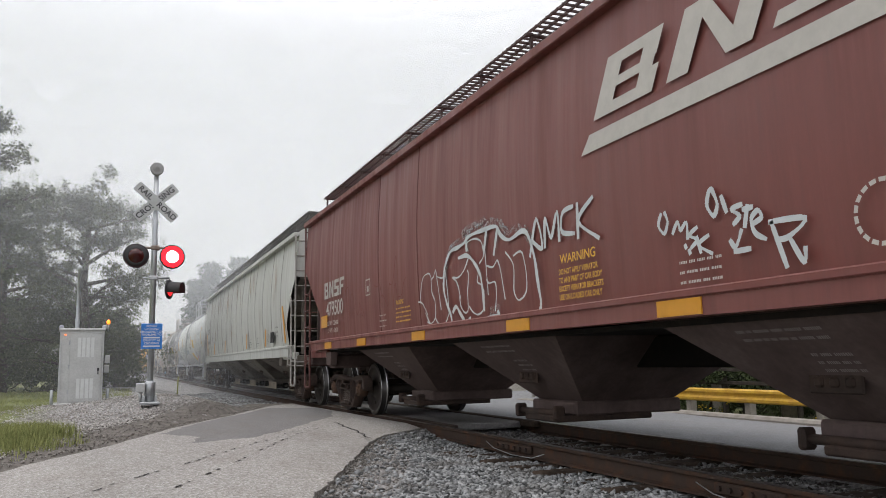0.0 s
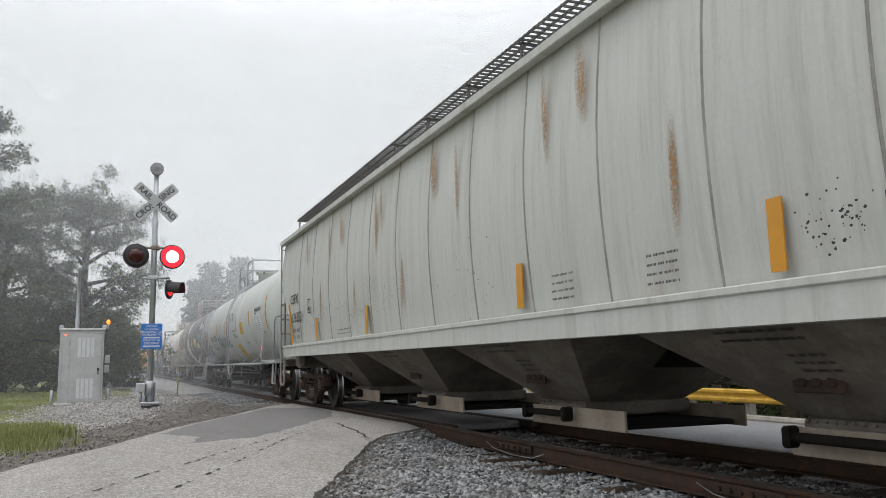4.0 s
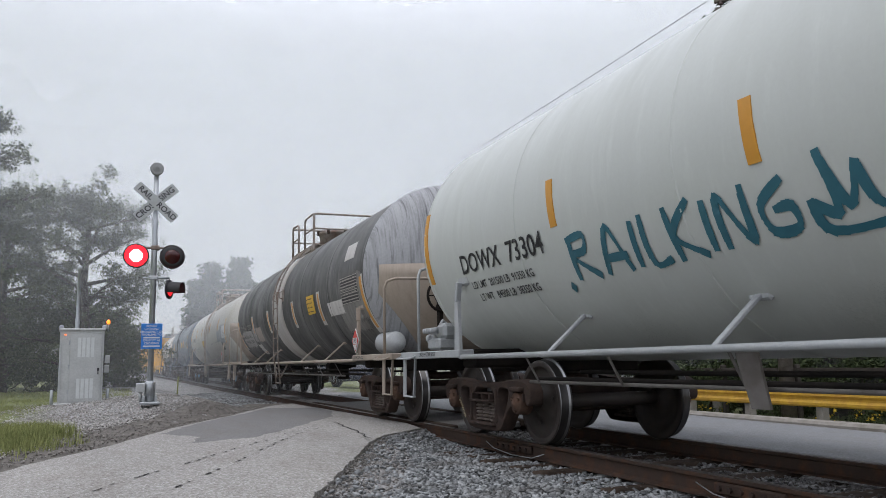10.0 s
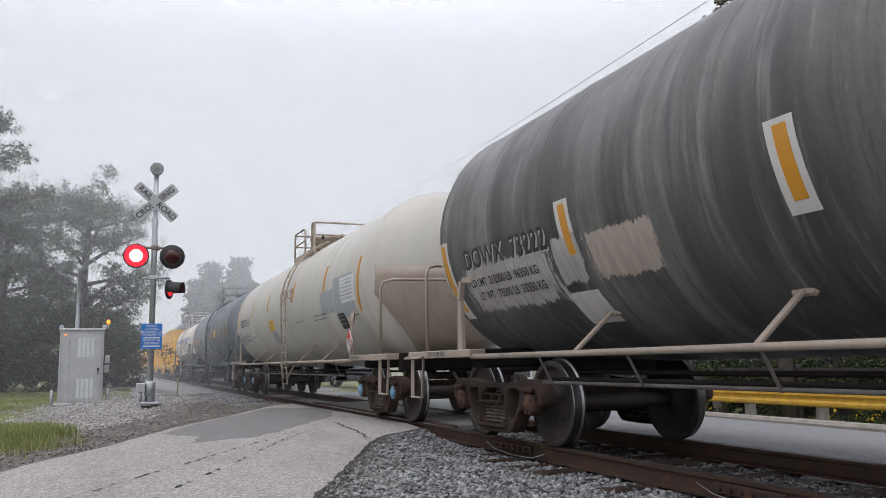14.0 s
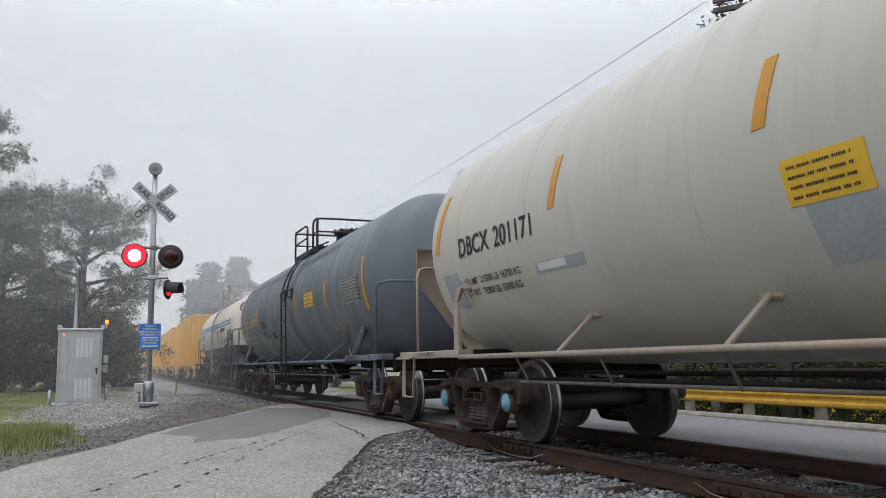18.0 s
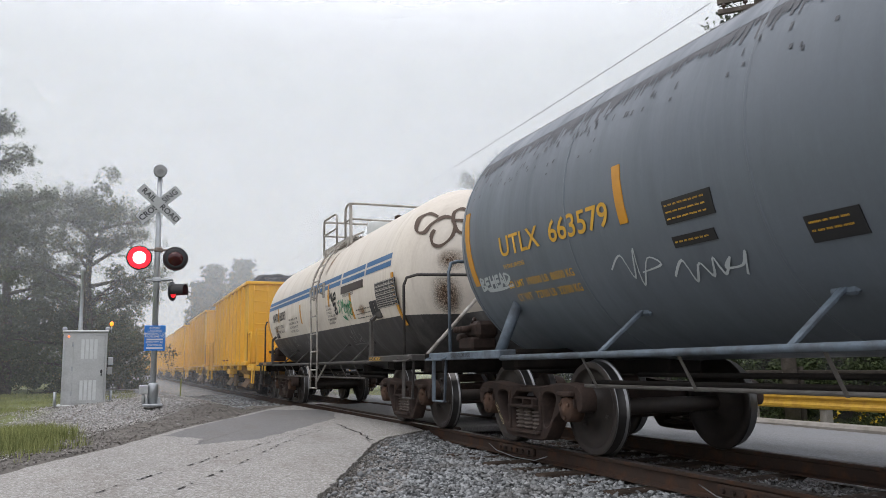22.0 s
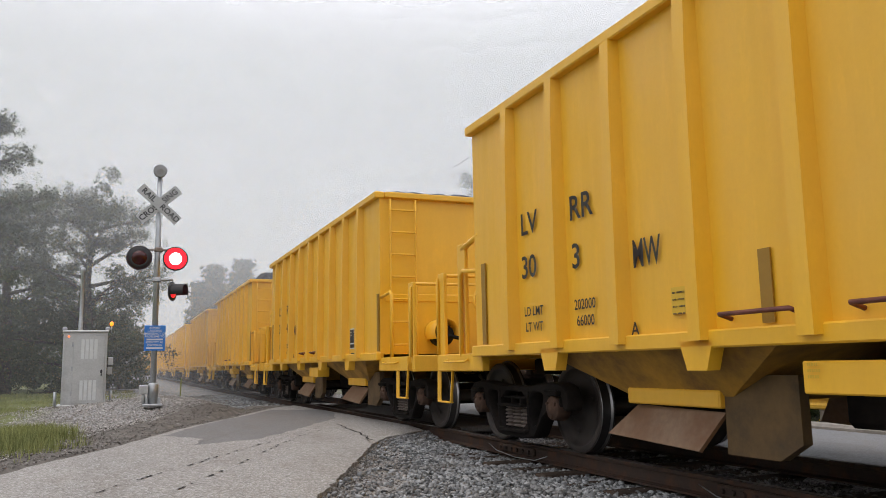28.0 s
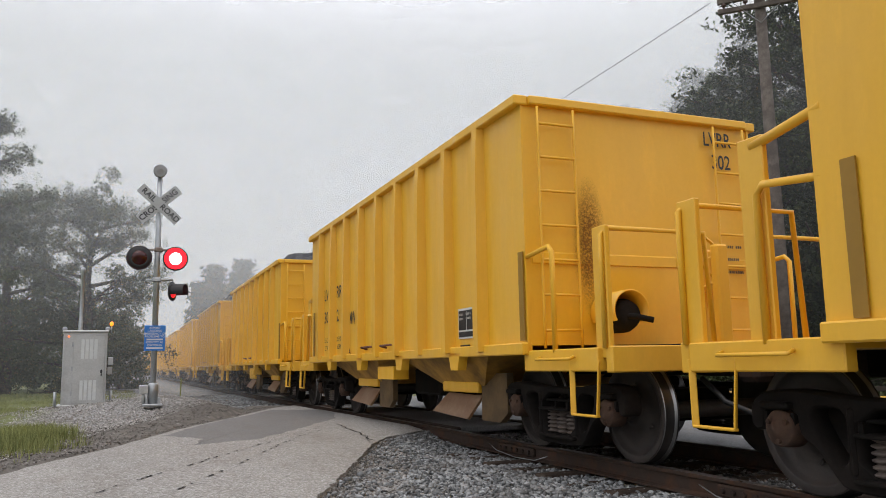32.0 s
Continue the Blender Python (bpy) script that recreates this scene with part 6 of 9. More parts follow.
for s_, z_, w_, h_ in ((R_(77.61), 1.88, 0.93, 0.44), (R_(76.6), 1.75, 1.3, 0.75), (R_(83.4), 1.45, 0.7, 0.35), (R_(86.7), 1.75, 0.87, 0.11), (R_(88.95), 1.55, 0.4, 0.42)):
    patch("primer_patch", put, s_, z_, w_, h_, PRIMER, c, "grey primer patch", off=0.004)
pl_ = patch("notice", put, R_(83.5), 1.81, 0.6, 0.28, PLACARD, c, "yellow emergency notice")
bars(put, R_(83.45), 2.02, 0.5, 4, INKK, pl_, 0.06, 0.03, 21, 0.012)
stencil("VENT TANK WHEN UNLOADING", 0.075, put, R_(80.24), 1.87, INKK, c)
bars(put, R_(78.36), 1.88, 1.1, 2, INKK, c, 0.08, 0.04, 22)
pl_ = patch("notice", put, R_(86.65), 1.78, 0.5, 0.07, SIGNWHITE, c, "white notice strip")
pl_ = patch("data_panel", put, R_(76.56), 1.56, 0.45, 0.28, BLACKMET, c, "black data panel")
bars(put, R_(76.5), 1.78, 0.36, 3, INKW, pl_, 0.07, 0.025, 24, 0.012)
pl_ = patch("data_panel", put, R_(76.1), 2.0, 0.9, 0.45, SIGNWHITE, c, "white data panel")
bars(put, R_(76.05), 2.38, 0.8, 6, INKK, pl_, 0.065, 0.025, 25, 0.012)
placard(c, -6.62, "1993")

# lower side browned by dirt, with underside shade put into the same colour
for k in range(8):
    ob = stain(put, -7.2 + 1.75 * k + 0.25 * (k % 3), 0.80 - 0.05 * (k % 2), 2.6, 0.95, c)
    ob.data.materials[0] = GRIME_SHADE
# the slate grey tank car
mid = 99.27
c, put = tank_car("tank_car", "slate grey tank car with black platform and yellow lettering", mid, (-6.37, 6.13), 6.89, 1.45, 2.36, SLATE, BLACKMET, -0.72, (-1.43, 0.98), gap=(-1.01, -0.41), rail_z=4.3, man=(-0.77, 0.28), brace=1.85, post=True, valve_end=1, band=(-1.12, -0.27, SLATE), end=7.97, deckmat=worn("blue_grey_trim", (0.12, 0.155, 0.19), (0.07, 0.08, 0.09), 5))
stencil("UTLX", 0.29, put, R_(105.25), 2.13, INKY, c, 0.98)
stencil("663579", 0.29, put, R_(104.2), 2.13, INKY, c, 0.98)
stencil("THE TANK CAR PEOPLE", 0.06, put, R_(105.25), 1.93, INKY, c)
stencil("LD LMT  190300 LB  86500 KG", 0.10, put, R_(105.28), 1.74, INKY, c)
stencil("LT WT   72700 LB  32700 KG", 0.10, put, R_(105.2), 1.60, INKY, c)
strips(put, c, ((106.06, 1.80, 2.66), (103.05, 2.02, 2.51), (100.3, 2.05, 2.5), (97.9, 2.05, 2.5), (95.05, 2.04, 2.5), (92.45, 1.80, 2.69)))
pl_ = patch("notice", put, R_(96.83), 2.12, 0.8, 0.30, PLACARD, c, "yellow emergency notice")
bars(put, R_(96.75), 2.33, 0.65, 3, INKK, pl_, 0.085, 0.045, 31, 0.012)
for s_, z_, w_, h_ in ((R_(102.49), 1.92, 0.53, 0.18), (R_(102.49), 1.75, 0.46, 0.08), (R_(101.27), 1.61, 0.40, 0.16)):
    pl_ = patch("data_panel", put, s_, z_, w_, h_, BLACKMET, c, "black panel with yellow print")
    bars(put, s_ + 0.03, z_ + h_ - 0.05, w_ - 0.06, max(1, int(h_ / 0.055)), INKY, pl_, 0.05, 0.02, int(s_ * 10), 0.012)
pl_ = patch("data_panel", put, R_(93.77), 1.98, 1.08, 0.43, BLACKMET, c, "black data panel with white print")
bars(put, R_(93.72), 2.345, 0.98, 7, INKW, pl_, 0.0585, 0.030, 33, 0.012)
table(put, R_(93.77), 1.985, 1.08, 0.41, 7, (0.0, 0.40, 0.58, 0.78, 1.0), INKW, pl_)
for ty_ in (-6.37, 6.13):
    truck_mark(c, ty_, "UTLX 663579", ty_ < 0)
stencil("CAUTION", 0.08, put, R_(95.0), 1.6, INKY, c)
spray(put, [[(0.2, 2), (0.5, 8.4), (1.4, 7.2), (0.5, 5.2), (1.6, 3.4), (0.2, 2)], [(3.1, 8), (2.1, 7.4), (2.0, 2.4), (3.2, 2.8)], [(2.1, 5.2), (2.9, 5.4)], [(3.6, 2.4), (3.9, 8.6)], [(4.9, 2.4), (5.1, 8.6)], [(3.7, 5.2), (5.0, 5.6)], [(6.6, 8.2), (5.7, 7.6), (5.6, 2.6), (6.8, 3)], [(5.7, 5.4), (6.5, 5.6)], [(6.9, 2.4), (7.7, 8.8), (8.2, 2.6)], [(7.2, 4.6), (8.1, 4.8)], [(8.6, 2.8), (8.8, 8.4), (10.2, 6.2), (8.6, 2.8)], [(2.2, 1.4), (7, 1.2), (10.4, 2.0)]], R_(105.93), 1.70, 0.72, 0.2, SPRAYW, c, 0.014)
spray(put, [[(0, 4), (2, 9), (2.5, 1), (4, 7), (5, 2), (6, 8), (6.5, 2), (8, 7), (7, 4), (9, 4), (10, 8), (9, 1)]], R_(102.64), 1.48, 0.8, 0.20, SPRAYW, c, 0.009)
spray(put, [[(0, 6), (3, 9), (4, 3), (6, 10), (5, 1), (8, 7), (10, 5), (6, 4)]], R_(103.38), 1.50, 0.65, 0.32, SPRAYW, c, 0.007)
stencil("UTLX 663579", 0.13, lambda s, t, o: (s, -(6.89 + 0.46 * 1.45 * math.sqrt(max(0.0, 1 - (s * s + (t - 2.36) ** 2) / 1.45 ** 2)) + o + 0.01), t), -0.15, 3.1, INKY, c)
placard(c, 93.03 - mid, "", 1.38, -1.53, SIGNBLACK)
# tar that has run down from the top of the shell
rnd = random.Random(12)
g = G()
ar = arc_round(1.45, 2.36)
for k in range(420):
    s_ = -6.87 + 11.3 * (k + rnd.random()) / 420
    ln = 0.35 * abs(noise.noise((s_ * 1.3, 0, 9))) + rnd.choice((0.03, 0.06, 0.12, 0.34)) * rnd.uniform(0.5, 1.3)
    w_ = rnd.uniform(0.012, 0.035)
    g.add([ar(s_ - w_, 1.46, 0.004), ar(s_ + w_, 1.46, 0.004), ar(s_ + w_, 0.96, 0.004), ar(s_ - w_, 0.96, 0.004), ar(s_ + w_ * 0.4, 0.94 - ln, 0.004), ar(s_ - w_ * 0.4, 0.94 - ln, 0.004)], [(0, 3, 2, 1), (3, 5, 4, 2)])
part("tar_run", g, plain("dark_tar_runs", (0.050, 0.052, 0.056), 0.5), c, "dark residue run down from the top")

# the ivory and black tank car
CHALKW = plain("faint_chalk_scrawl", (0.27, 0.265, 0.26), 0.7)
mid = 114.3
c, put = tank_car("tank_car", "ivory tank car with black underside and twin blue stripes", mid, (-4.9, 4.75), 5.28, 1.42, 2.26, IVORY, worn("grimy_ivory_trim", (0.42, 0.40, 0.36), (0.22, 0.19, 0.16), 5), -0.58, (-1.25, 1.03), gap=(-0.83, -0.13), rail_z=4.2, man=(-0.72, 0.40), lower=(SOOT, 1.65), end=6.4, valve_end=1, deckmat=worn("black_trim", (0.035, 0.032, 0.03), (0.08, 0.07, 0.06), 5), dome=SIGNWHITE)
ar = arc_round(1.42, 2.26)
for s0, s1 in ((-5.28, R_(112.02)), (R_(111.9), R_(110.44)), (R_(110.36), 5.28)):
    for t0, t1 in ((0.150, 0.235), (0.272, 0.360)):
        g = G()
        n = 24
        v = [ar(s0 + (s1 - s0) * i / n, tt, 0.004) for i in range(n + 1) for tt in (t0, t1)]
        g.add(v, [(2 * i, 2 * i + 2, 2 * i + 3, 2 * i + 1) for i in range(n)])
        part("stripe", g, BLUEP, c, "faded blue stripe")
stencil("NATX", 0.30, put, R_(119.0), 2.17, INKK, c, 0.8)
stencil("160063", 0.30, put, R_(118.15), 2.17, INKK, c, 0.8)
stencil("LD LMT  223900 LB  101550 KG", 0.095, put, R_(118.95), 1.93, INKK, c)
stencil("LT WT   62100 LB   28150 KG", 0.095, put, R_(118.9), 1.81, INKK, c)
for k, w_ in enumerate(("CONSULT OWNER BEFORE REPAIRING TANK", "SHARP OBJECTS MUST NOT CONTACT LINING", "DO NOT STEAM OR CLEAN TANK WITH", "BOILING WATER OR CAUSTIC SODA")):
    stencil(w_, 0.068, put, R_(116.95), 2.03 - k * 0.09, INKK, c)
for k, w_ in enumerate(("EXTERIOR HEATER PIPES", "NO INLET OR OUTLET", "PIPE CAPS REQUIRED", "VENT TANK WHEN UNLOADING", "MAXIMUM OPERATING PRESSURE", "FOR HEATER COILS 25 PSI")):
    stencil(w_, 0.055, put, R_(113.13), 2.08 - k * 0.065, INKK, c)
stencil("NO PRESSURE RELIEF DEVICE", 0.075, put, R_(111.82), 2.185, INKK, c)
patch("bare_strip", put, R_(111.95), 2.225, 1.43, 0.14, plain("bare_dark_steel", (0.055, 0.04, 0.035), 0.6), c, "dark strip where a plate was taken off")
bars(put, R_(111.1), 1.86, 1.0, 3, INKK, c, 0.07, 0.03, 41)
for u_ in (110.26, 110.02):
    pl_ = patch("data_panel", put, R_(u_), 1.72, 0.21, 0.24, BLACKMET, c, "black data panel")
pl_ = patch("data_panel", put, R_(109.84), 1.81, 1.0, 0.41, BLACKMET, c, "black data panel with white print")
bars(put, R_(109.8), 2.15, 0.9, 6, INKW, pl_, 0.062, 0.026, 43, 0.012)
table(put, R_(109.83), 1.82, 0.98, 0.39, 6, (0.0, 0.5, 0.75, 1.0), INKW, pl_)
strips(put, c, ((119.75, 1.7, 2.25), (118.25, 2.05, 2.4), (115.6, 1.88, 2.31), (112.95, 2.07, 2.51), (111.37, 1.74, 2.2), (108.95, 1.5, 2.3)), w=0.09)
for u_, z_, w_, h_, sd in ((119.2, 1.38, 0.5, 0.26, 3), (118.3, 1.30, 0.7, 0.30, 4), (117.2, 1.40, 0.5, 0.22, 5), (116.0, 1.25, 0.8, 0.30, 6), (112.2, 1.30, 0.9, 0.30, 7)):
    rr = random.Random(sd)
    spray(put, [[(j * 2.2 + rr.uniform(0, 2.4), rr.uniform(1, 10)) for k in range(5)] for j in range(4)] + [[(0, 0.5), (5, rr.uniform(0, 1.5)), (10, 0.6)]], R_(u_), z_, w_, h_, CHALKW, c, 0.006, label="faint chalky scrawl")
spray(put, [[(1.4, 10.0), (0.0, 8.7), (1.1, 6.4), (0.0, 4.1)], [(2.0, 3.6), (2.7, 10.0), (3.2, 6.1), (4.0, 10.0), (4.1, 4.0)], [(4.7, 7.3), (4.3, 3.9), (5.4, 4.1), (5.3, 7.2), (4.7, 7.3)], [(6.2, 9.0), (6.0, 1.5)], [(7.3, 7.3), (6.2, 4.9), (7.2, 0.3)], [(7.8, 8.8), (7.2, 2.8)], [(8.8, 7.2), (7.8, 5.9), (8.6, 4.5), (7.7, 2.6), (8.9, 1.9)], [(8.3, 8.3), (10.0, 7.0)], [(9.5, 7.4), (9.1, 2.1)], [(2.0, 2.1), (4.7, 0.0), (3.5, 2.3)]], R_(112.2), 1.75, 0.92, 0.38, GREENP, c, 0.014, label="green sprayed scrawl")
spray(put, [[(0.0, 10.0), (0.5, 6.8), (2.8, 8.5), (3.7, 5.2), (6.1, 7.3)], [(6.1, 7.3), (8.9, 8.3), (9.6, 6.2), (6.4, 5.8), (5.0, 3.5)], [(5.0, 3.5), (9.1, 4.0), (6.9, 1.6), (9.6, 2.1), (10.0, 0.6), (7.6, 0.0), (6.3, 1.3)]], R_(112.79), 1.90, 0.46, 0.48, INKK, c, 0.022, label="black sprayed scrawl")
for u_, z_, w_, h_ in ((114.9, 2.6, 0.35, 0.8), (114.3, 2.5, 0.25, 0.9), (113.6, 2.55, 0.3, 0.8), (118.9, 1.7, 0.5, 0.35), (111.0, 1.72, 0.5, 0.3)):
    stain(put, R_(u_), z_, w_, h_, c).data.materials[0] = RUSTRUN
hd = lambda s, t, o: (s, -(5.28 + 0.46 * 1.42 * math.sqrt(max(0.0, 1 - (s * s + (t - 2.26) ** 2) / 1.42 ** 2)) + o + 0.006), t)
spray(hd, [[(2.4, 7.5), (1.7, 8.3), (0.6, 7.2), (-0, 4.2), (0.7, 3.5), (1.7, 5.7), (3.3, 7.4), (4.2, 6.3), (3.8, 2.9), (2.4, 0.3), (1.5, 0.6), (1.4, 2.5), (1.8, 4)], [(4, 6), (4.4, 8.5), (5.5, 9.5), (6.3, 8), (5.7, 6.5), (4.2, 6.6)], [(4.1, 5.7), (4.6, 3.5), (6.5, 3.4)], [(8.9, 8), (8.5, 8.6), (7, 7.4), (7, 4.6), (8.5, 3.2), (9.8, 4.2)], [(9.8, 4.2), (11.5, 6.2)], [(12.7, 4.6), (11.7, 3.1), (12.3, 0.8)]], -1.1, 2.65, 1.3, 0.65, SCORCH, c, 0.022, label="burnt brown scrawl on the tank head")
stencil("NATX 160063", 0.15, hd, -0.43, 2.70, INKK, c, 0.9)
for k, w_ in enumerate(("CAPY 13990 US GAL", "CAPY 13315 IMP GAL", "CAPY 60529 L")):
    stencil(w_, 0.075, hd, -0.40, 2.58 - 0.11 * k, INKK, c)
bars(hd, -0.2, 1.98, 0.5, 4, INKK, c, 0.075, 0.035, 46)
for s_, z_, w_, h_ in ((-1.0, 1.6, 0.66, 0.78), (-0.92, 1.62, 0.5, 0.56), (0.6, 1.6, 0.55, 0.7), (0.66, 1.62, 0.45, 0.5), (-0.95, 2.25, 0.7, 0.4)):
    stain(hd, s_, z_, w_, h_, c)
for q in (-1, 1):
    rail_hoop(c, "end_brace", [(q * 1.25, -6.35, 1.05), (q * 0.1, -6.15, 2.15)], bpy.data.materials["grimy_ivory_trim"], 0.028)

# -- covered hoppers
LADM = {BROWN.name: worn("brown_ladder_paint", (0.085, 0.034, 0.030), (0.13, 0.05, 0.04), 5), GREY.name: worn("dull_grey_ladder", (0.24, 0.225, 0.20), (0.34, 0.33, 0.31), 5)}
BAYINK = {HOPBOT.name: plain("dusty_white_print", (0.24, 0.21, 0.20), 0.8), GREYBOT.name: plain("dusty_black_print", (0.05, 0.045, 0.04), 0.8)}
GATETAN = worn("dusty_tan_plate", (0.34, 0.29, 0.23), (0.24, 0.20, 0.155), 3.0, 0.8)
SEAMS = {BROWN.name: worn("dark_red_seam", (0.10, 0.032, 0.028), (0.14, 0.045, 0.036), 3), GREY.name: worn("grimy_grey_seam", (0.20, 0.195, 0.175), (0.33, 0.33, 0.30), 2)}


def covered_hopper(name, label, mid, half, trucks, body, under, bays, put_x, eave, walk_mat, cut, sill_z=(1.12, 1.34), bend=0.06, rib_us=()):
    """cut: how far the sloping ends lean in; bays: (place, half length at the top)."""
    car = thing(name, label, "hopper car", "train cars")
    w = put_x
    # shell: profile across, sheared off at the ends
    zs = [1.34, 1.55, 1.8, 1.9, 2.1, 2.35, 2.6, 2.88, 3.2, eave - 0.1, eave]
    def x_at(z):
        return w - bend + bend * math.sin(math.pi * min(1, max(0, (z - 1.2) / (eave - 1.2))))
    def y_end(z):
        return half - cut * min(1.0, max(0.0, (2.88 - z) / 1.0)) + 0.12 * cut * smooth(1.8, 1.34, z)
    roof = [(w * 0.97 * math.cos(a), eave + 0.36 * math.sin(a)) for a in np.linspace(0.12, math.pi - 0.12, 11)]
    def ring_at(s):
        loop = [(x_at(z), s * y_end(z), z) for z in zs] + [(x, s * half, z) for x, z in roof] + [(-x_at(z), s * y_end(z), z) for z in reversed(zs)]
        return loop
    g = G()
    a, b = ring_at(-1), ring_at(1)
    rings = [[tuple(p[k] + (q[k] - p[k]) * t for k in range(3)) for p, q in zip(a, b)] for t in np.linspace(0, 1, 13)]
    g.loft(rings, False, True, False)
    for s, lp in ((-1, a), (1, b)):
        n = len(zs)
        for i in range(n - 1):
            if zs[i] < 2.85:
                continue
            q = [lp[i], lp[i + 1], lp[-2 - i], lp[-1 - i]]
            g.add(q, [(0, 1, 2, 3) if s < 0 else (3, 2, 1, 0)])
        g.add(lp[n - 1:-n + 1], [tuple(range(len(roof) + 2))])
    part("body", g, body, car)
    for s in (-1, 1):
        g = G()
        g.prism([(s * half, 2.90), (s * (half - 0.02), 2.84), (s * (half - 2.6), 1.20), (s * (half - 2.7), 1.24), (s * (half - 0.1), 2.92)], -(w - bend - 0.02), w - bend - 0.02)
        part("slope_sheet", g, under, car, "dusty sloping end sheet")
    # side sill, top chord, running board
    for q in (-1, 1):
        g = G()
        g.prism([(-half + cut * 0.55, sill_z[0]), (half - cut * 0.55, sill_z[0]), (half - cut * 0.5, sill_z[1]), (-half + cut * 0.5, sill_z[1])], q * (w + 0.03), q * (w - 0.12))
        g.box((q * (w - 0.0), 0, sill_z[1] - 0.01), (0.10, 2 * half - cut, 0.06), 0.01)
        part("side_sill", g, body, car)
        g = G()
        g.box((q * (w - 0.02), 0, eave + 0.02), (0.11, 2 * half + 0.02, 0.10), 0.01)
        part("top_chord", g, walk_mat if False else body, car)
        rb = G()
        x0 = q * 0.92
        zz = eave + 0.60
        for dx in np.linspace(-0.26, 0.26, 5):
            rb.box((x0 + dx, 0, zz), (0.014, 2 * half - 0.3, 0.03))
        k = int((2 * half - 0.3) / 0.11)
        for i in range(k):
            rb.box((x0, -half + 0.2 + i * (2 * half - 0.4) / (k - 1), zz), (0.56, 0.018, 0.024))
        brd = part("running_board", rb, walk_mat, car, "dark steel grating roof walkway")
        for i in range(14):
            g = G()
            y = -half + 0.3 + i * (2 * half - 0.6) / 13
            g.beam((x0 + q * 0.22, y, zz), (x0 + q * 0.26, y, eave + 0.16), 0.04, 0.03)
            g.beam((x0 - q * 0.24, y, zz - 0.03), (x0 + q * 0.3, y, zz - 0.03), 0.04, 0.03)
            part("board_bracket", g, walk_mat, brd)
    for i in range(10):
        g = G()
        y = -half + 1.2 + i * (2 * half - 2.4) / 9
        g.box((0, y, eave + 0.42), (0.70, 1.2, 0.10), 0.03)
        part("hatch", g, body, car)
    # ribs like faint vertical seams
    for u_ in rib_us:
        g = G()
        pts = [(-(x_at(z) + 0.004), u_, z) for z in zs]
        g.loft([[(x + 0.012, y - 0.02, z), (x - 0.005, y - 0.006, z), (x - 0.005, y + 0.006, z), (x + 0.012, y + 0.02, z)] for x, y, z in pts], False, True, False)
        part("panel_seam", g, SEAMS[body.name], car)
    # hopper bays
    for y, hl in bays:
        g = G()
        def rect(wx, y0, y1, z):
            return [(-wx, y0, z), (wx, y0, z), (wx, y1, z), (-wx, y1, z)]
        g.loft([rect(w - 0.10, y - hl, y + hl, sill_z[0] + 0.04), rect(0.55, y - 0.42, y + 0.42, 0.44)], True, False)
        bay = part("hopper_bay", g, under, car)
        g = G()
        g.box((0, y, 0.40), (1.36, 0.96, 0.15), 0.02)
        part("outlet_frame", g, under, bay)
        if under is GREYBOT:
            for q in (-1, 1):
                part("gate_plate", G().box((q * 0.72, y - 0.36, 0.32), (0.03, 1.80, 0.20), 0.006), GATETAN, bay, "dusty tan gate side plate")
            for k in range(12):
                part("rivet", G().lathe([(0.0, -0.012), (0.014, -0.006), (0.014, 0.004)], (-0.69, y - 0.42 + k * 0.0765, 0.46), "x", 6, False), under, bay)
        g = G()
        if under is GREYBOT:
            g.box((-0.05, y - 0.36, 0.27), (1.30, 1.75, 0.05), 0.015)
        else:
            g.box((-0.30, y - 0.1, 0.30), (1.2, 0.72, 0.07), 0.015)
        g.tube([(-0.86, y - 0.42, 0.36), (-0.86, y + 0.42, 0.36)], 0.035, 8)
        for s in (-1, 1):
            g.box((-0.86, y + s * 0.42, 0.36), (0.13, 0.07, 0.15), 0.02)
        face = lambda a_, t_, o_, y=y: (-(0.55 + (t_ - 0.44) * (w - 0.65) / (sill_z[0] - 0.40) + o_), -a_, t_)
        ink = BAYINK[under.name]
        bars(face, -y - 0.55, 1.06, 0.75, 2, ink, bay, 0.055, 0.03, int(50 + y), 0.008)
        bars(face, -y - 0.10, 0.90, 0.34, 3, ink, bay, 0.05, 0.03, int(60 + y), 0.008)
        g2 = G()
        for dy in (-0.14, -0.02, 0.10):
            g2.box((-0.94, y + 0.10 + dy, 0.74), (0.05, 0.07, 0.07), 0.015)
        g2.box((-0.93, y + 0.08, 0.74), (0.025, 0.42, 0.15), 0.01)
        part("vibrator_bracket", g2, CAST, bay, "dark greasy vibrator bracket")
        part("outlet_gate", g, DARK if under is GREYBOT else CAST, bay)
    g = G()
    g.box((0, 0, 0.98), (0.36, 2 * half - 1.0, 0.32), 0.02)
    g.box((0, 0, 1.16), (2 * w - 0.26, 2 * half - 2 * cut, 0.04))
    part("centre_sill", g, DARK, car)
    for s in (-1, 1):
        ty = trucks[0] if s < 0 else trucks[1]
        part("bolster", G().box((0, ty, 0.97), (2.8, 0.36, 0.26), 0.03), under, car)
        part("end_sill", G().box((0, s * (half - 0.15), 1.02), (2.9, 0.16, 0.22), 0.02), under, car)
        for q in (-1, 1):
            part("end_platform", G().box((q * 1.44, s * (half - 0.85), 1.12), (0.08, 1.5, 0.15), 0.015), body, car)
        for q in (-1, 1):
            part("jacking_pad", G().prism([(s * (half - 1.95), 0.90), (s * (half - 1.65), 0.90), (s * (half - 1.60), 1.14), (s * (half - 2.0), 1.14)], q * 1.50, q * 1.38), under, car)
            part("end_post", G().beam((q * 1.30, s * (half - 0.2), 1.15), (q * 1.30, s * (half - 0.2), eave - 0.3), 0.06, 0.06), under, car)
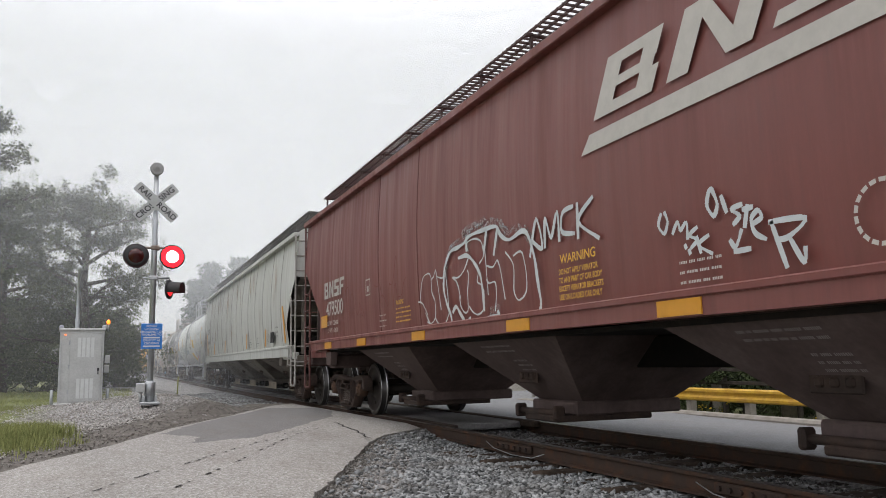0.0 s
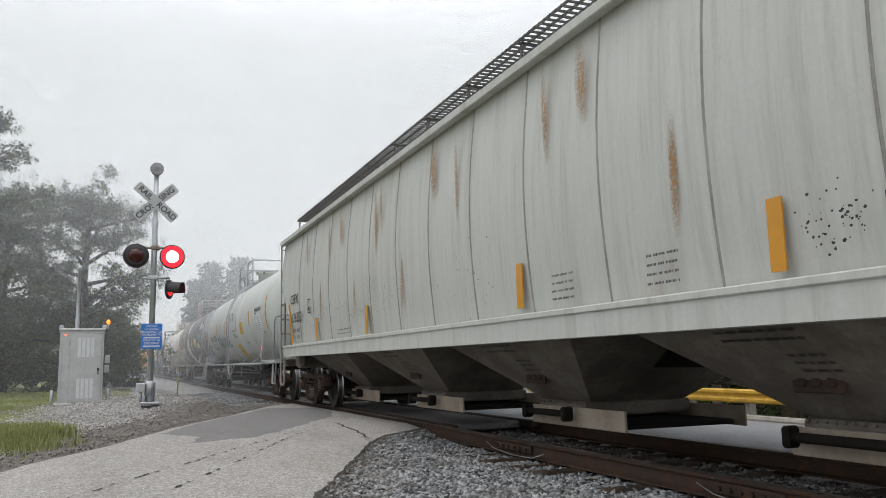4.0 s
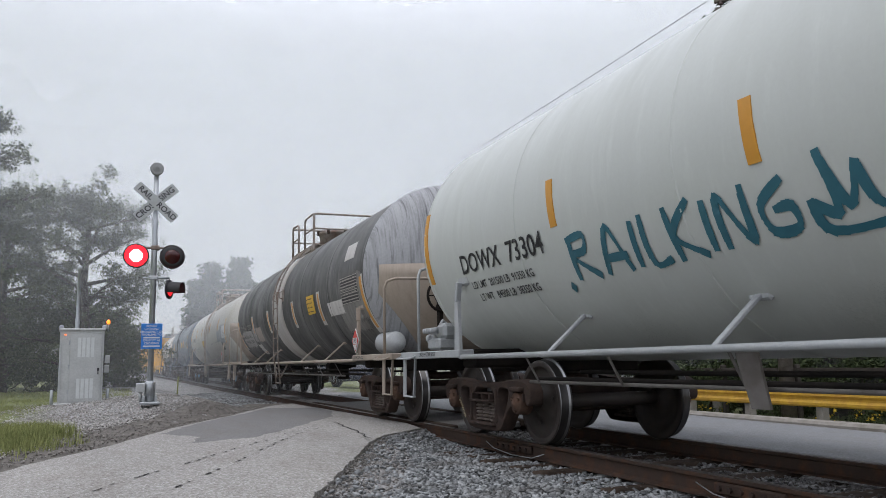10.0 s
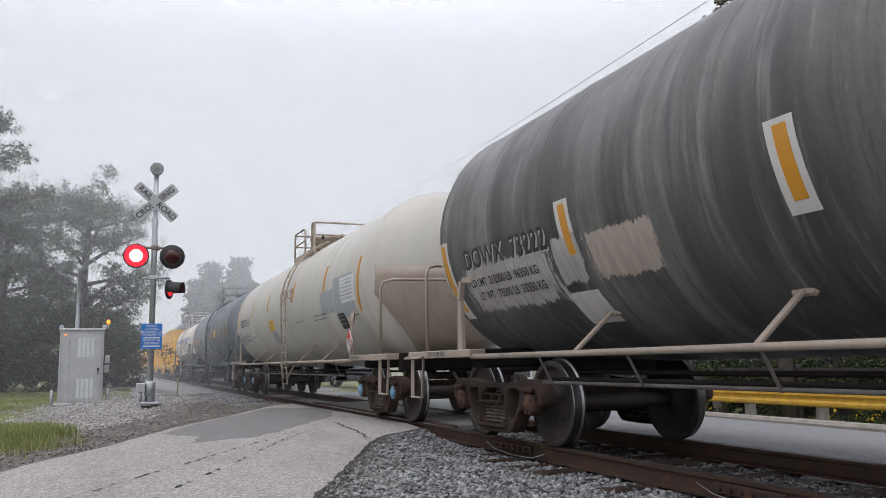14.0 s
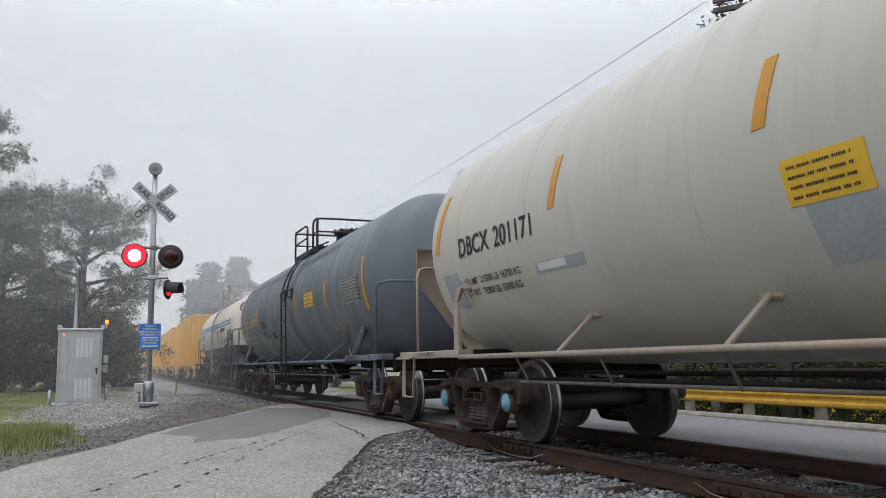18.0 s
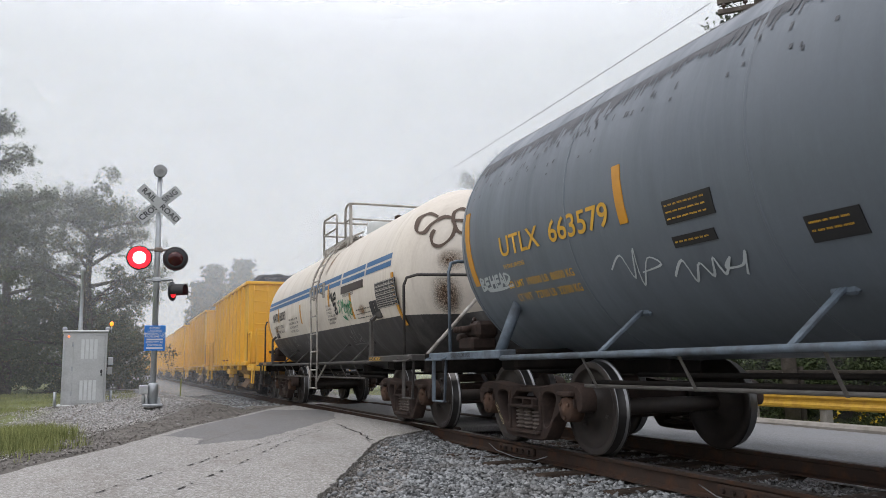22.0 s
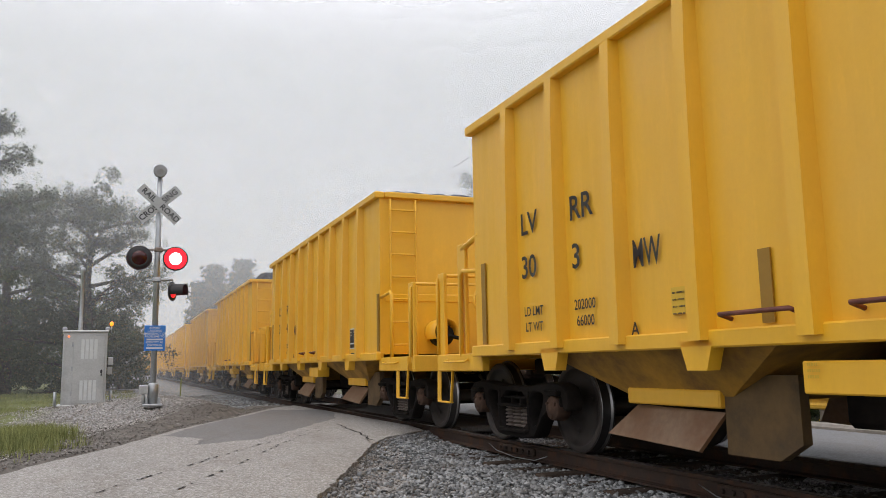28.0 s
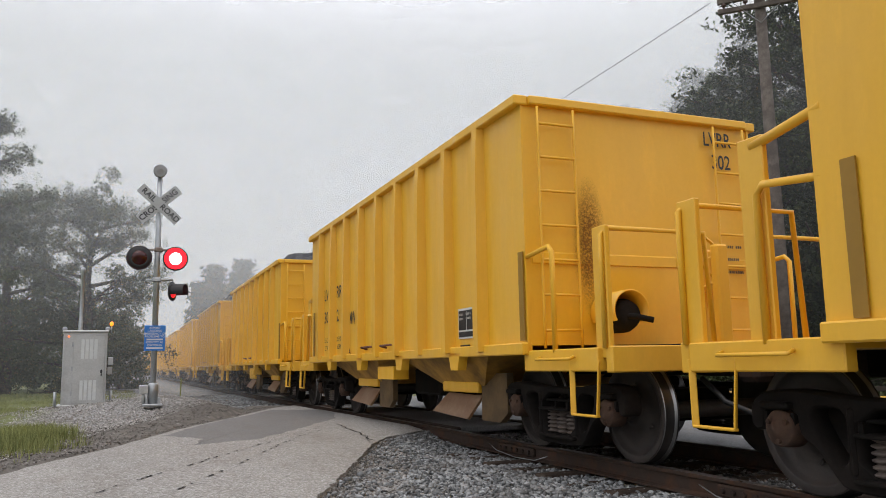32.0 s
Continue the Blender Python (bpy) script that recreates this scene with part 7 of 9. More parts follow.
            part("end_post", G().beam((q * 0.55, s * (half - 0.2), 1.15), (q * 0.55, s * (half - 0.3), 2.9), 0.08, 0.07), under, car)
        for q in (-1, 1):
            # corner ladder: flat stiles, end rungs to the roof, side rungs to a bent outer stile
            lm, xo, yo = LADM[body.name], q * (w - 0.01), s * (half + 0.02)
            g = G()
            g.box((xo, yo, (0.62 + eave) / 2), (0.022, 0.085, eave - 0.62), 0.004)
            g.box((q * 0.98, yo, (0.95 + eave) / 2), (0.075, 0.022, eave - 0.95), 0.004)
            lad_ = part("corner_ladder", g, lm, car)
            ys_ = s * (half - 0.42)
            part("side_stile", G().tube([(xo, ys_ - s * 0.10, 2.46), (xo, ys_ - s * 0.03, 2.40), (xo, ys_, 2.25), (xo, ys_, 0.50), (xo, ys_ + s * 0.03, 0.46), (xo, yo - s * 0.06, 0.46), (xo, yo, 0.50), (xo, yo, 0.64)], 0.024, 6), lm, lad_)
            for k in range(9):
                z = 0.98 + k * (eave - 1.10) / 8
                part("rung", G().tube([(q * 0.96, yo - s * 0.015, z), (xo, yo - s * 0.015, z)], 0.014, 6), lm, lad_)
                if z < 2.35:
                    part("rung", G().tube([(xo, yo, z + 0.02), (xo, ys_, z + 0.02)], 0.014, 6), lm, lad_)
            part("grab_iron", G().tube([(q * 0.96, yo, 2.66), (q * 0.90, yo + s * 0.05, 2.66), (-q * 0.1, yo + s * 0.05, 2.66)], 0.014, 6), lm, lad_)
            part("grab_iron", G().tube([(xo - q * 0.02, ys_ + s * 0.02, 1.10), (xo + q * 0.07, ys_, 1.08), (xo + q * 0.07, ys_, 0.92), (xo + q * 0.03, yo, 0.90), (q * 0.6, yo + s * 0.04, 0.90)], 0.014, 6), lm, lad_)
        coupler(car, s * half, s)
    g = G()
    g.lathe([(0.0, -0.25), (0.13, -0.24), (0.14, 0.2), (0.0, 0.22)], (-0.7, half - 0.75, 1.35), "y", 14)
    g.box((-0.55, half - 0.35, 1.35), (0.4, 0.36, 0.3), 0.04)
    part("brake_valve", g, plain("grey_cast_valve", (0.2, 0.2, 0.2), 0.6), car)
    g = G()
    g.lathe([(0.0, -0.4), (0.16, -0.38), (0.17, 0.38), (0.0, 0.4)], (-0.75, -(half - 0.9), 1.42), "x", 16)
    part("air_reservoir", g, DARK, car)
    for ty in trucks:
        truck(car, ty, None, None, True)
    CARS.append((car, mid))
    return car, side_flat(w)


mid = 7.8
c, put = covered_hopper("covered_hopper", "oxide red covered hopper car with white graffiti", mid, 8.66, (-7.03, 7.03), BROWN, HOPBOT, ((-4.1, 1.35), (0.0, 1.35), (4.1, 1.35)), 1.55, 3.82, worn("brown_black_grating", (0.05, 0.03, 0.028), (0.09, 0.05, 0.045), 6), 1.25, (1.19, 1.36), 0.06, (-6.3, 1.9, 3.6))
BIG = side_flat(1.556)


def slab(pts, off=0.008):
    g.add([BIG(x, z, off) for x, z in pts], [tuple(range(len(pts)))])


# the owner's marks, drawn as plain slotted blocks
MARK = ([((0, 0), (1, 0), (1, 0.2), (0, 0.2)), ((0, 0.8), (0.92, 0.8), (0.92, 1), (0, 1)), ((0, 0.2), (0.3, 0.2), (0.3, 0.8), (0, 0.8)), ((0.3, 0.42), (0.9, 0.42), (0.9, 0.58), (0.3, 0.58)), ((0.7, 0.2), (1, 0.2), (1, 0.42), (0.7, 0.42)), ((0.66, 0.58), (0.92, 0.58), (0.92, 0.8), (0.66, 0.8))],
        [((0, 0), (0.28, 0), (0.28, 1), (0, 1)), ((0.72, 0), (1, 0), (1, 1), (0.72, 1)), ((0.28, 0.72), (0.72, 0), (0.72, 0.34), (0.28, 1))],
        [((0, 0), (1, 0), (1, 0.2), (0, 0.2)), ((0.7, 0.2), (1, 0.2), (1, 0.58), (0.7, 0.58)), ((0, 0.42), (0.7, 0.42), (0.7, 0.58), (0, 0.58)), ((0, 0.58), (0.3, 0.58), (0.3, 0.8), (0, 0.8)), ((0, 0.8), (1, 0.8), (1, 1), (0, 1))],
        [((0, 0), (0.3, 0), (0.3, 0.8), (0, 0.8)), ((0, 0.8), (1, 0.8), (1, 1), (0, 1)), ((0.3, 0.40), (0.8, 0.40), (0.8, 0.58), (0.3, 0.58))])


def owner_block(kind, x, z, w_, h_, slant, name, label):
    g = G()
    for q_ in MARK[kind]:
        g.add([BIG(x + a_ * w_ + slant * b_ * h_, z + b_ * h_, 0.008) for a_, b_ in q_], [tuple(range(len(q_)))])
    part(name, g, INKW, c, label)


for k, (x0, x1) in enumerate(((5.42, 4.62), (4.47, 3.6), (3.45, 2.6), (2.45, 1.7))):
    owner_block(k, R_(x0), 2.88, (x0 - x1) - 0.02, 0.46, 0.55, "owner_mark", "weathered off-white slanted owner's mark")
g = G()
slab([(R_(5.63), 2.63), (R_(1.6), 2.66), (R_(1.5), 2.81), (R_(5.49), 2.78)])
part("owner_stripe", g, INKW, c, "weathered off-white stripe under the owner's mark")
for k in range(4):
    owner_block(k, R_(14.72) + k * 0.37, 2.13, 0.30, 0.30, 0.0, "owner_initial", "worn white initial as a plain block")
stencil("479500", 0.37, BIG, R_(14.58), 1.91, INKW, c, 0.89)
stencil("LD LMT  223400", 0.11, BIG, R_(14.5), 1.655, INKW, c, 0.85)
stencil("LT WT   62600", 0.11, BIG, R_(14.46), 1.52, INKW, c, 0.85)
patch("reflector", BIG, R_(14.97), 1.60, 0.42, 0.22, REFL, c, "amber reflective patch")
SILL = side_flat(1.585)
for u_ in (14.6, 12.45, 9.85, 7.09, 4.69, 2.2, -0.2):
    patch("reflector", SILL, R_(u_), 1.20, 0.47, 0.115, REFL, c, "amber reflective patch")
stencil("WARNING", 0.115, BIG, R_(6.05), 1.79, INKY, c, 0.85)
for k, w_ in enumerate(("DO NOT APPLY VIBRATOR", "TO ANY PART OF CAR BODY", "EXCEPT VIBRATOR BRACKETS", "USE ON LOADED CAR ONLY")):
    stencil(w_, 0.07, BIG, R_(6.08), 1.68 - 0.075 * k, INKY, c, 0.85)
stencil("WARNING", 0.09, BIG, R_(10.55), 1.75, INKY, c, 0.85)
bars(BIG, R_(10.55), 1.65, 0.65, 4, INKY, c, 0.06, 0.03, 51)
bars(BIG, R_(4.44), 1.55, 0.45, 3, INKW, c, 0.07, 0.03, 52)
bars(BIG, R_(11.3), 1.6, 0.35, 3, INKW, c, 0.08, 0.03, 53)
g = G()
for a, b, z0, z1 in ((12.02, 12.0, 1.97, 2.23), (11.8, 11.78, 1.97, 2.23), (12.02, 11.78, 1.97, 1.99), (12.02, 11.78, 2.21, 2.23), (11.95, 11.86, 2.03, 2.12)):
    slab([(R_(a), z0), (R_(b), z0), (R_(b), z1), (R_(a), z1)])
part("plate_mark", g, INKW, c)
FAINT = plain("faint_chalk_on_red", (0.20, 0.085, 0.075), 0.8)
for u_, z_, w_, h_, sd in ((13.25, 1.62, 0.75, 0.55, 71), (12.55, 1.60, 0.45, 0.30, 72), (11.55, 1.72, 1.1, 0.75, 73), (10.7, 1.60, 0.6, 0.5, 74)):
    rr = random.Random(sd)
    spray(BIG, [[(k * 1.1 + rr.uniform(-0.8, 0.8), rr.uniform(0, 10)) for k in range(10)]], R_(u_), z_, w_, h_, FAINT, c, 0.007, off=0.006, label="faint chalky scrawl")
OVERSPRAY, nt, b = material("thin_white_overspray", 0.8)
b.inputs["Base Color"].default_value = (0.44, 0.45, 0.45, 1)
nt.links.new(span(nt, noise_of(nt, 38, (1, 1, 0.6), 6, 0.75), 0.46, 0.66, 0.0, 0.55), b.inputs["Alpha"])
spray(BIG, [[(2.8, 6.1), (2.9, 7.7), (3.2, 8.7), (3.8, 9.4), (4.7, 9.7), (5.3, 10.1), (6.5, 10.2), (7.3, 9.9), (7.7, 8.9), (8.8, 8.7), (9.4, 7)], [(4.4, 10), (5, 10.4), (6.2, 10.6)], [(6.5, 1.9), (7.1, 2.1)]], R_(9.65), 1.2, 3.3, 1.15, OVERSPRAY, c, 0.045, off=0.004, label="thin white overspray")
spray(BIG, [[(1.2, 1.8), (0.9, 2.6), (0.8, 2.9)], [(0.2, 4.3), (0.5, 6.7), (1.1, 7.2), (1.4, 6.7), (1.5, 5), (1.8, 3.9), (1.8, 2.3), (1.4, 1.7), (1, 1.9)], [(0, 4.3), (0.5, 4), (1, 2.7)], [(1.4, 6.4), (1.7, 6.7), (1.9, 7.3), (2.1, 5.6), (2.4, 3)], [(1.8, 2.2), (2.1, 1.6), (2.7, 1.4), (3.1, 2.4), (3.1, 3.3), (2.8, 7.3), (2.6, 6.3), (2, 6.6)]], R_(9.65), 1.2, 3.3, 1.15, SPRAYW, c, 0.009, off=0.008, label="white sprayed graffiti lettering")
spray(BIG, [[(4.9, 7.5), (4.5, 6.4), (4, 5.9), (3.5, 6), (3.9, 5.4), (4.2, 3.7)], [(4.1, 4), (4.2, 3), (4.5, 2.3), (4.8, 2.5), (4.8, 4.3), (4.9, 5.9), (4.8, 6.3)], [(4.9, 2.8), (5.2, 2.2), (5.6, 1.9), (6, 2.3), (6.1, 3.7), (5.9, 4.6), (5.6, 5), (5.7, 5.8)], [(4.9, 8.2), (4.8, 9), (5.4, 9.2), (5.9, 8.8), (6.1, 8), (6.1, 7.2), (5.8, 6.7)]], R_(9.65), 1.2, 3.3, 1.15, SPRAYW, c, 0.009, off=0.008, label="white sprayed graffiti lettering")
spray(BIG, [[(6.2, 8.1), (6.3, 6.3), (6.4, 3.6)], [(6.3, 6.3), (6.8, 6), (7.1, 6.5), (7.3, 5.7), (7.6, 2.9)], [(6.3, 5), (6.5, 4.6), (6.9, 4.6), (7, 3.7), (6.9, 2)], [(8.2, 6.5), (8.8, 6.5), (9, 3.5), (8.5, 2.6), (8.2, 3.5), (8.2, 5.7), (7.7, 7)]], R_(9.65), 1.2, 3.3, 1.15, SPRAYW, c, 0.009, off=0.008, label="white sprayed graffiti lettering")
spray(BIG, [[(6.1, 2.2), (6, 4.3), (5.8, 5.8), (5.3, 7.1), (4.8, 7.8), (4.1, 7.8)], [(4, 0.1), (3.5, 1.2), (3.3, 2.3), (2.9, 3.8), (2.7, 5.3), (2.8, 7), (3.1, 8.2), (3.5, 8.8), (4.1, 8.9), (4.7, 9.2), (5, 9.6), (5.9, 9.7), (7.1, 9.6), (7.4, 8.7), (8, 8), (9, 8.3), (9.5, 6.1), (9.7, 3.5), (9.8, 1.7), (9.2, 0.2)], [(3.5, 2.5), (3.8, 3), (4.1, 2.4), (4.6, 1.4), (5, 1.6)], [(5.3, 0.2), (5.8, 1), (6.4, 1.4), (7.2, 1.5)], [(7.1, 1.9), (7.3, 0.9), (7.7, 0.3)], [(7.2, 9.4), (7, 7.8), (6.9, 7.1)], [(4.8, 9.6), (4.8, 8.3)], [(6.4, 9.6), (6.2, 7.8)]], R_(9.65), 1.2, 3.3, 1.15, SPRAYW, c, 0.021, off=0.012, label="broad white sprayed graffiti outline")
spray(BIG, [[(0, 2), (1.2, 9), (2, 3), (0.4, 5)], [(2.4, 3), (2.6, 8.5), (3.4, 4.5), (4.4, 9), (4.6, 3.5)], [(6.6, 9), (5.2, 8.4), (5, 5), (6.7, 4)], [(7.2, 9.2), (7.2, 3)], [(9.2, 9.4), (7.3, 6), (9.8, 2)]], R_(6.6), 1.8, 1.2, 0.48, SPRAYW, c, 0.018, label="white sprayed graffiti tag")
spray(BIG, [[(0.6, 9.9), (0.0, 7.7), (1.1, 5.8), (1.9, 7.9), (1.4, 10.0)], [(2.8, 5.4), (3.9, 7.4), (4.4, 5.7), (5.6, 6.9), (5.7, 3.8)], [(7.5, 5.5), (6.1, 4.3), (7.4, 3.1), (6.2, 1.8)], [(7.4, 3.7), (8.0, 0.6)], [(9.5, 3.5), (7.7, 2.1), (10.0, 0.0)], [(5.1, 2.6), (5.3, 2.0)], [(5.8, 1.5), (6.0, 0.8)]], R_(4.65), 1.59, 0.54, 0.36, SPRAYW, c, 0.013, label="white sprayed graffiti tag")
spray(BIG, [[(0.3, 10.0), (0.0, 8.4), (0.7, 7.0), (1.2, 8.2), (0.7, 10.0), (0.3, 10.0)], [(1.7, 9.0), (2.2, 7.1)], [(3.9, 7.5), (2.8, 7.2), (3.6, 6.3), (2.9, 5.5)], [(4.0, 6.9), (5.0, 6.9)], [(4.5, 7.2), (4.1, 5.0)], [(5.0, 5.1), (5.9, 5.6), (5.5, 6.4), (4.8, 5.5), (5.2, 4.0), (6.2, 3.2)], [(6.6, 4.9), (10.0, 4.5), (8.4, 3.0), (7.3, 2.9)], [(6.8, 4.8), (8.0, 0.0)], [(8.5, 2.7), (9.6, 0.2), (9.8, 1.6)], [(2.4, 3.8), (3.0, 3.0), (3.7, 4.7)], [(2.8, 2.5), (4.5, 2.5)]], R_(4.13), 1.43, 0.80, 0.58, SPRAYW, c, 0.015, label="white sprayed graffiti tag")
g = G()
for k in range(18):
    a0, a1 = 2 * math.pi * k / 18, 2 * math.pi * (k + 0.7) / 18
    slab([(R_(2.83) + r_ * math.cos(a), 1.64 + r_ * math.sin(a)) for r_, a in ((0.18, a0), (0.18, a1), (0.155, a1), (0.155, a0))][::-1])
part("ring_mark", g, INKW, c)

mid = 27.3
c, put = covered_hopper("covered_hopper", "pale grey covered hopper car streaked with rust", mid, 9.68, (-8.25, 8.25), GREY, GREYBOT, ((-5.7, 1.45), (-1.9, 1.45), (1.9, 1.45), (5.7, 1.45)), 1.53, 3.82, worn("dark_grating", (0.06, 0.06, 0.06), (0.12, 0.11, 0.10), 6), 1.05, (1.10, 1.34), 0.10, [-8 + k * 1.3 for k in range(13)])
BIG = side_flat(1.534)
stencil("CEFX", 0.29, BIG, R_(35.79), 2.36, INKK, c, 0.95)
stencil("636252", 0.30, BIG, R_(35.64), 1.94, INKK, c, 0.95)
stencil("LD LMT  218100", 0.11, BIG, R_(35.51), 1.66, INKK, c, 0.8)
stencil("LT WT   67900", 0.11, BIG, R_(35.45), 1.51, INKK, c, 0.8)
for u_, z_, z1_, ln in ((36.05, 1.39, 2.29, -0.45), (33.3, 1.39, 1.83, -0.15), (29.9, 1.38, 1.83, 0.0), (24.7, 1.42, 1.86, 0.0), (21.4, 1.41, 1.86, 0.0), (18.68, 1.42, 2.31, -0.5)):
    patch("reflector", BIG, R_(u_) - (ln * (z1_ - z_) if ln == -0.45 else 0), z_, 0.12, z1_ - z_, REFL, c, "amber reflective strip", lean=ln)
bars(BIG, R_(31.59), 1.50, 0.95, 2, INKK, c, 0.07, 0.03, 61)
g = G()
for a, b, z0, z1 in ((34.04, 34.02, 1.97, 2.26), (33.81, 33.79, 1.97, 2.26), (34.04, 33.79, 1.97, 1.99), (34.04, 33.79, 2.24, 2.26), (33.97, 33.87, 2.02, 2.1)):
    slab([(R_(a), z0), (R_(b), z0), (R_(b), z1), (R_(a), z1)])
part("plate_mark", g, INKK, c)
pl_ = patch("data_panel", BIG, R_(20.59), 1.48, 0.45, 0.27, BLACKMET, c, "black data panel")
stencil("EXW 10-2  H 9-3", 0.075, BIG, R_(19.95), 1.84, INKK, c)
stencil("W 8-10  H 15-0", 0.075, BIG, R_(19.85), 1.73, INKK, c)
stencil("CU FT 5351", 0.075, BIG, R_(19.85), 1.62, INKK, c)
for u_ in (24.0, 22.6):
    bars(BIG, R_(u_), 1.65, 0.4, 4, INKK, c, 0.07, 0.03, int(u_))
spray(BIG, [[(0, 4), (0.4, 5.6), (1.8, 5), (2.2, 7.4), (3, 5.2), (4.4, 7), (4.6, 4.6), (5.6, 2), (6.4, 1)], [(6.6, 1), (8, 3), (9, 2), (10, 3)]], R_(31.9), 1.65, 2.0, 0.5, plain("thin_grey_scrawl", (0.26, 0.26, 0.25), 0.6), c, 0.006)
for u_, z_, w_, h_ in ((29.4, 2.5, 0.20, 1.1), (29.1, 2.8, 0.14, 0.9), (20.0, 2.6, 0.20, 1.0), (20.2, 2.3, 0.12, 0.7), (23.5, 2.9, 0.22, 0.8), (24.1, 2.7, 0.14, 1.0), (31.5, 2.9, 0.30, 0.8), (32.3, 2.7, 0.16, 1.0), (27.0, 2.9, 0.26, 0.8), (26.2, 2.5, 0.12, 1.1), (34.2, 2.9, 0.2, 0.8), (22.3, 1.7, 0.12, 1.0), (28.2, 1.5, 0.14, 1.0), (30.6, 1.5, 0.12, 0.9), (33.0, 1.6, 0.14, 1.0)):
    ob = stain(BIG, R_(u_), z_, w_, h_, c)
    ob.data.materials[0] = RUSTRUN

rnd = random.Random(31)
g = G()
for cu, cz, n_, su, sz in ((34.3, 1.75, 40, 0.35, 0.22), (33.2, 1.7, 60, 0.35, 0.25), (32.2, 1.75, 40, 0.3, 0.2), (29.6, 2.0, 70, 0.45, 0.25), (28.6, 1.95, 40, 0.5, 0.25), (26.0, 1.8, 30, 0.6, 0.3), (20.9, 1.62, 60, 0.14, 0.10)):
    for k in range(n_):
        x, z, r_ = R_(cu) + rnd.gauss(0, su), cz + rnd.gauss(0, sz), rnd.uniform(0.006, 0.016)
        g.add([BIG(x + r_ * rnd.uniform(0.5, 1.1) * math.cos(a_), z + r_ * rnd.uniform(0.4, 1.0) * math.sin(a_), 0.004) for a_ in (0, 1.2, 2.5, 3.8, 5.0)], [(4, 3, 2, 1, 0)])
tagged(part("paint_chip", g, plain("dark_chip", (0.06, 0.055, 0.05), 0.8), c, "small dark chips in the paint"), kind="stuff")

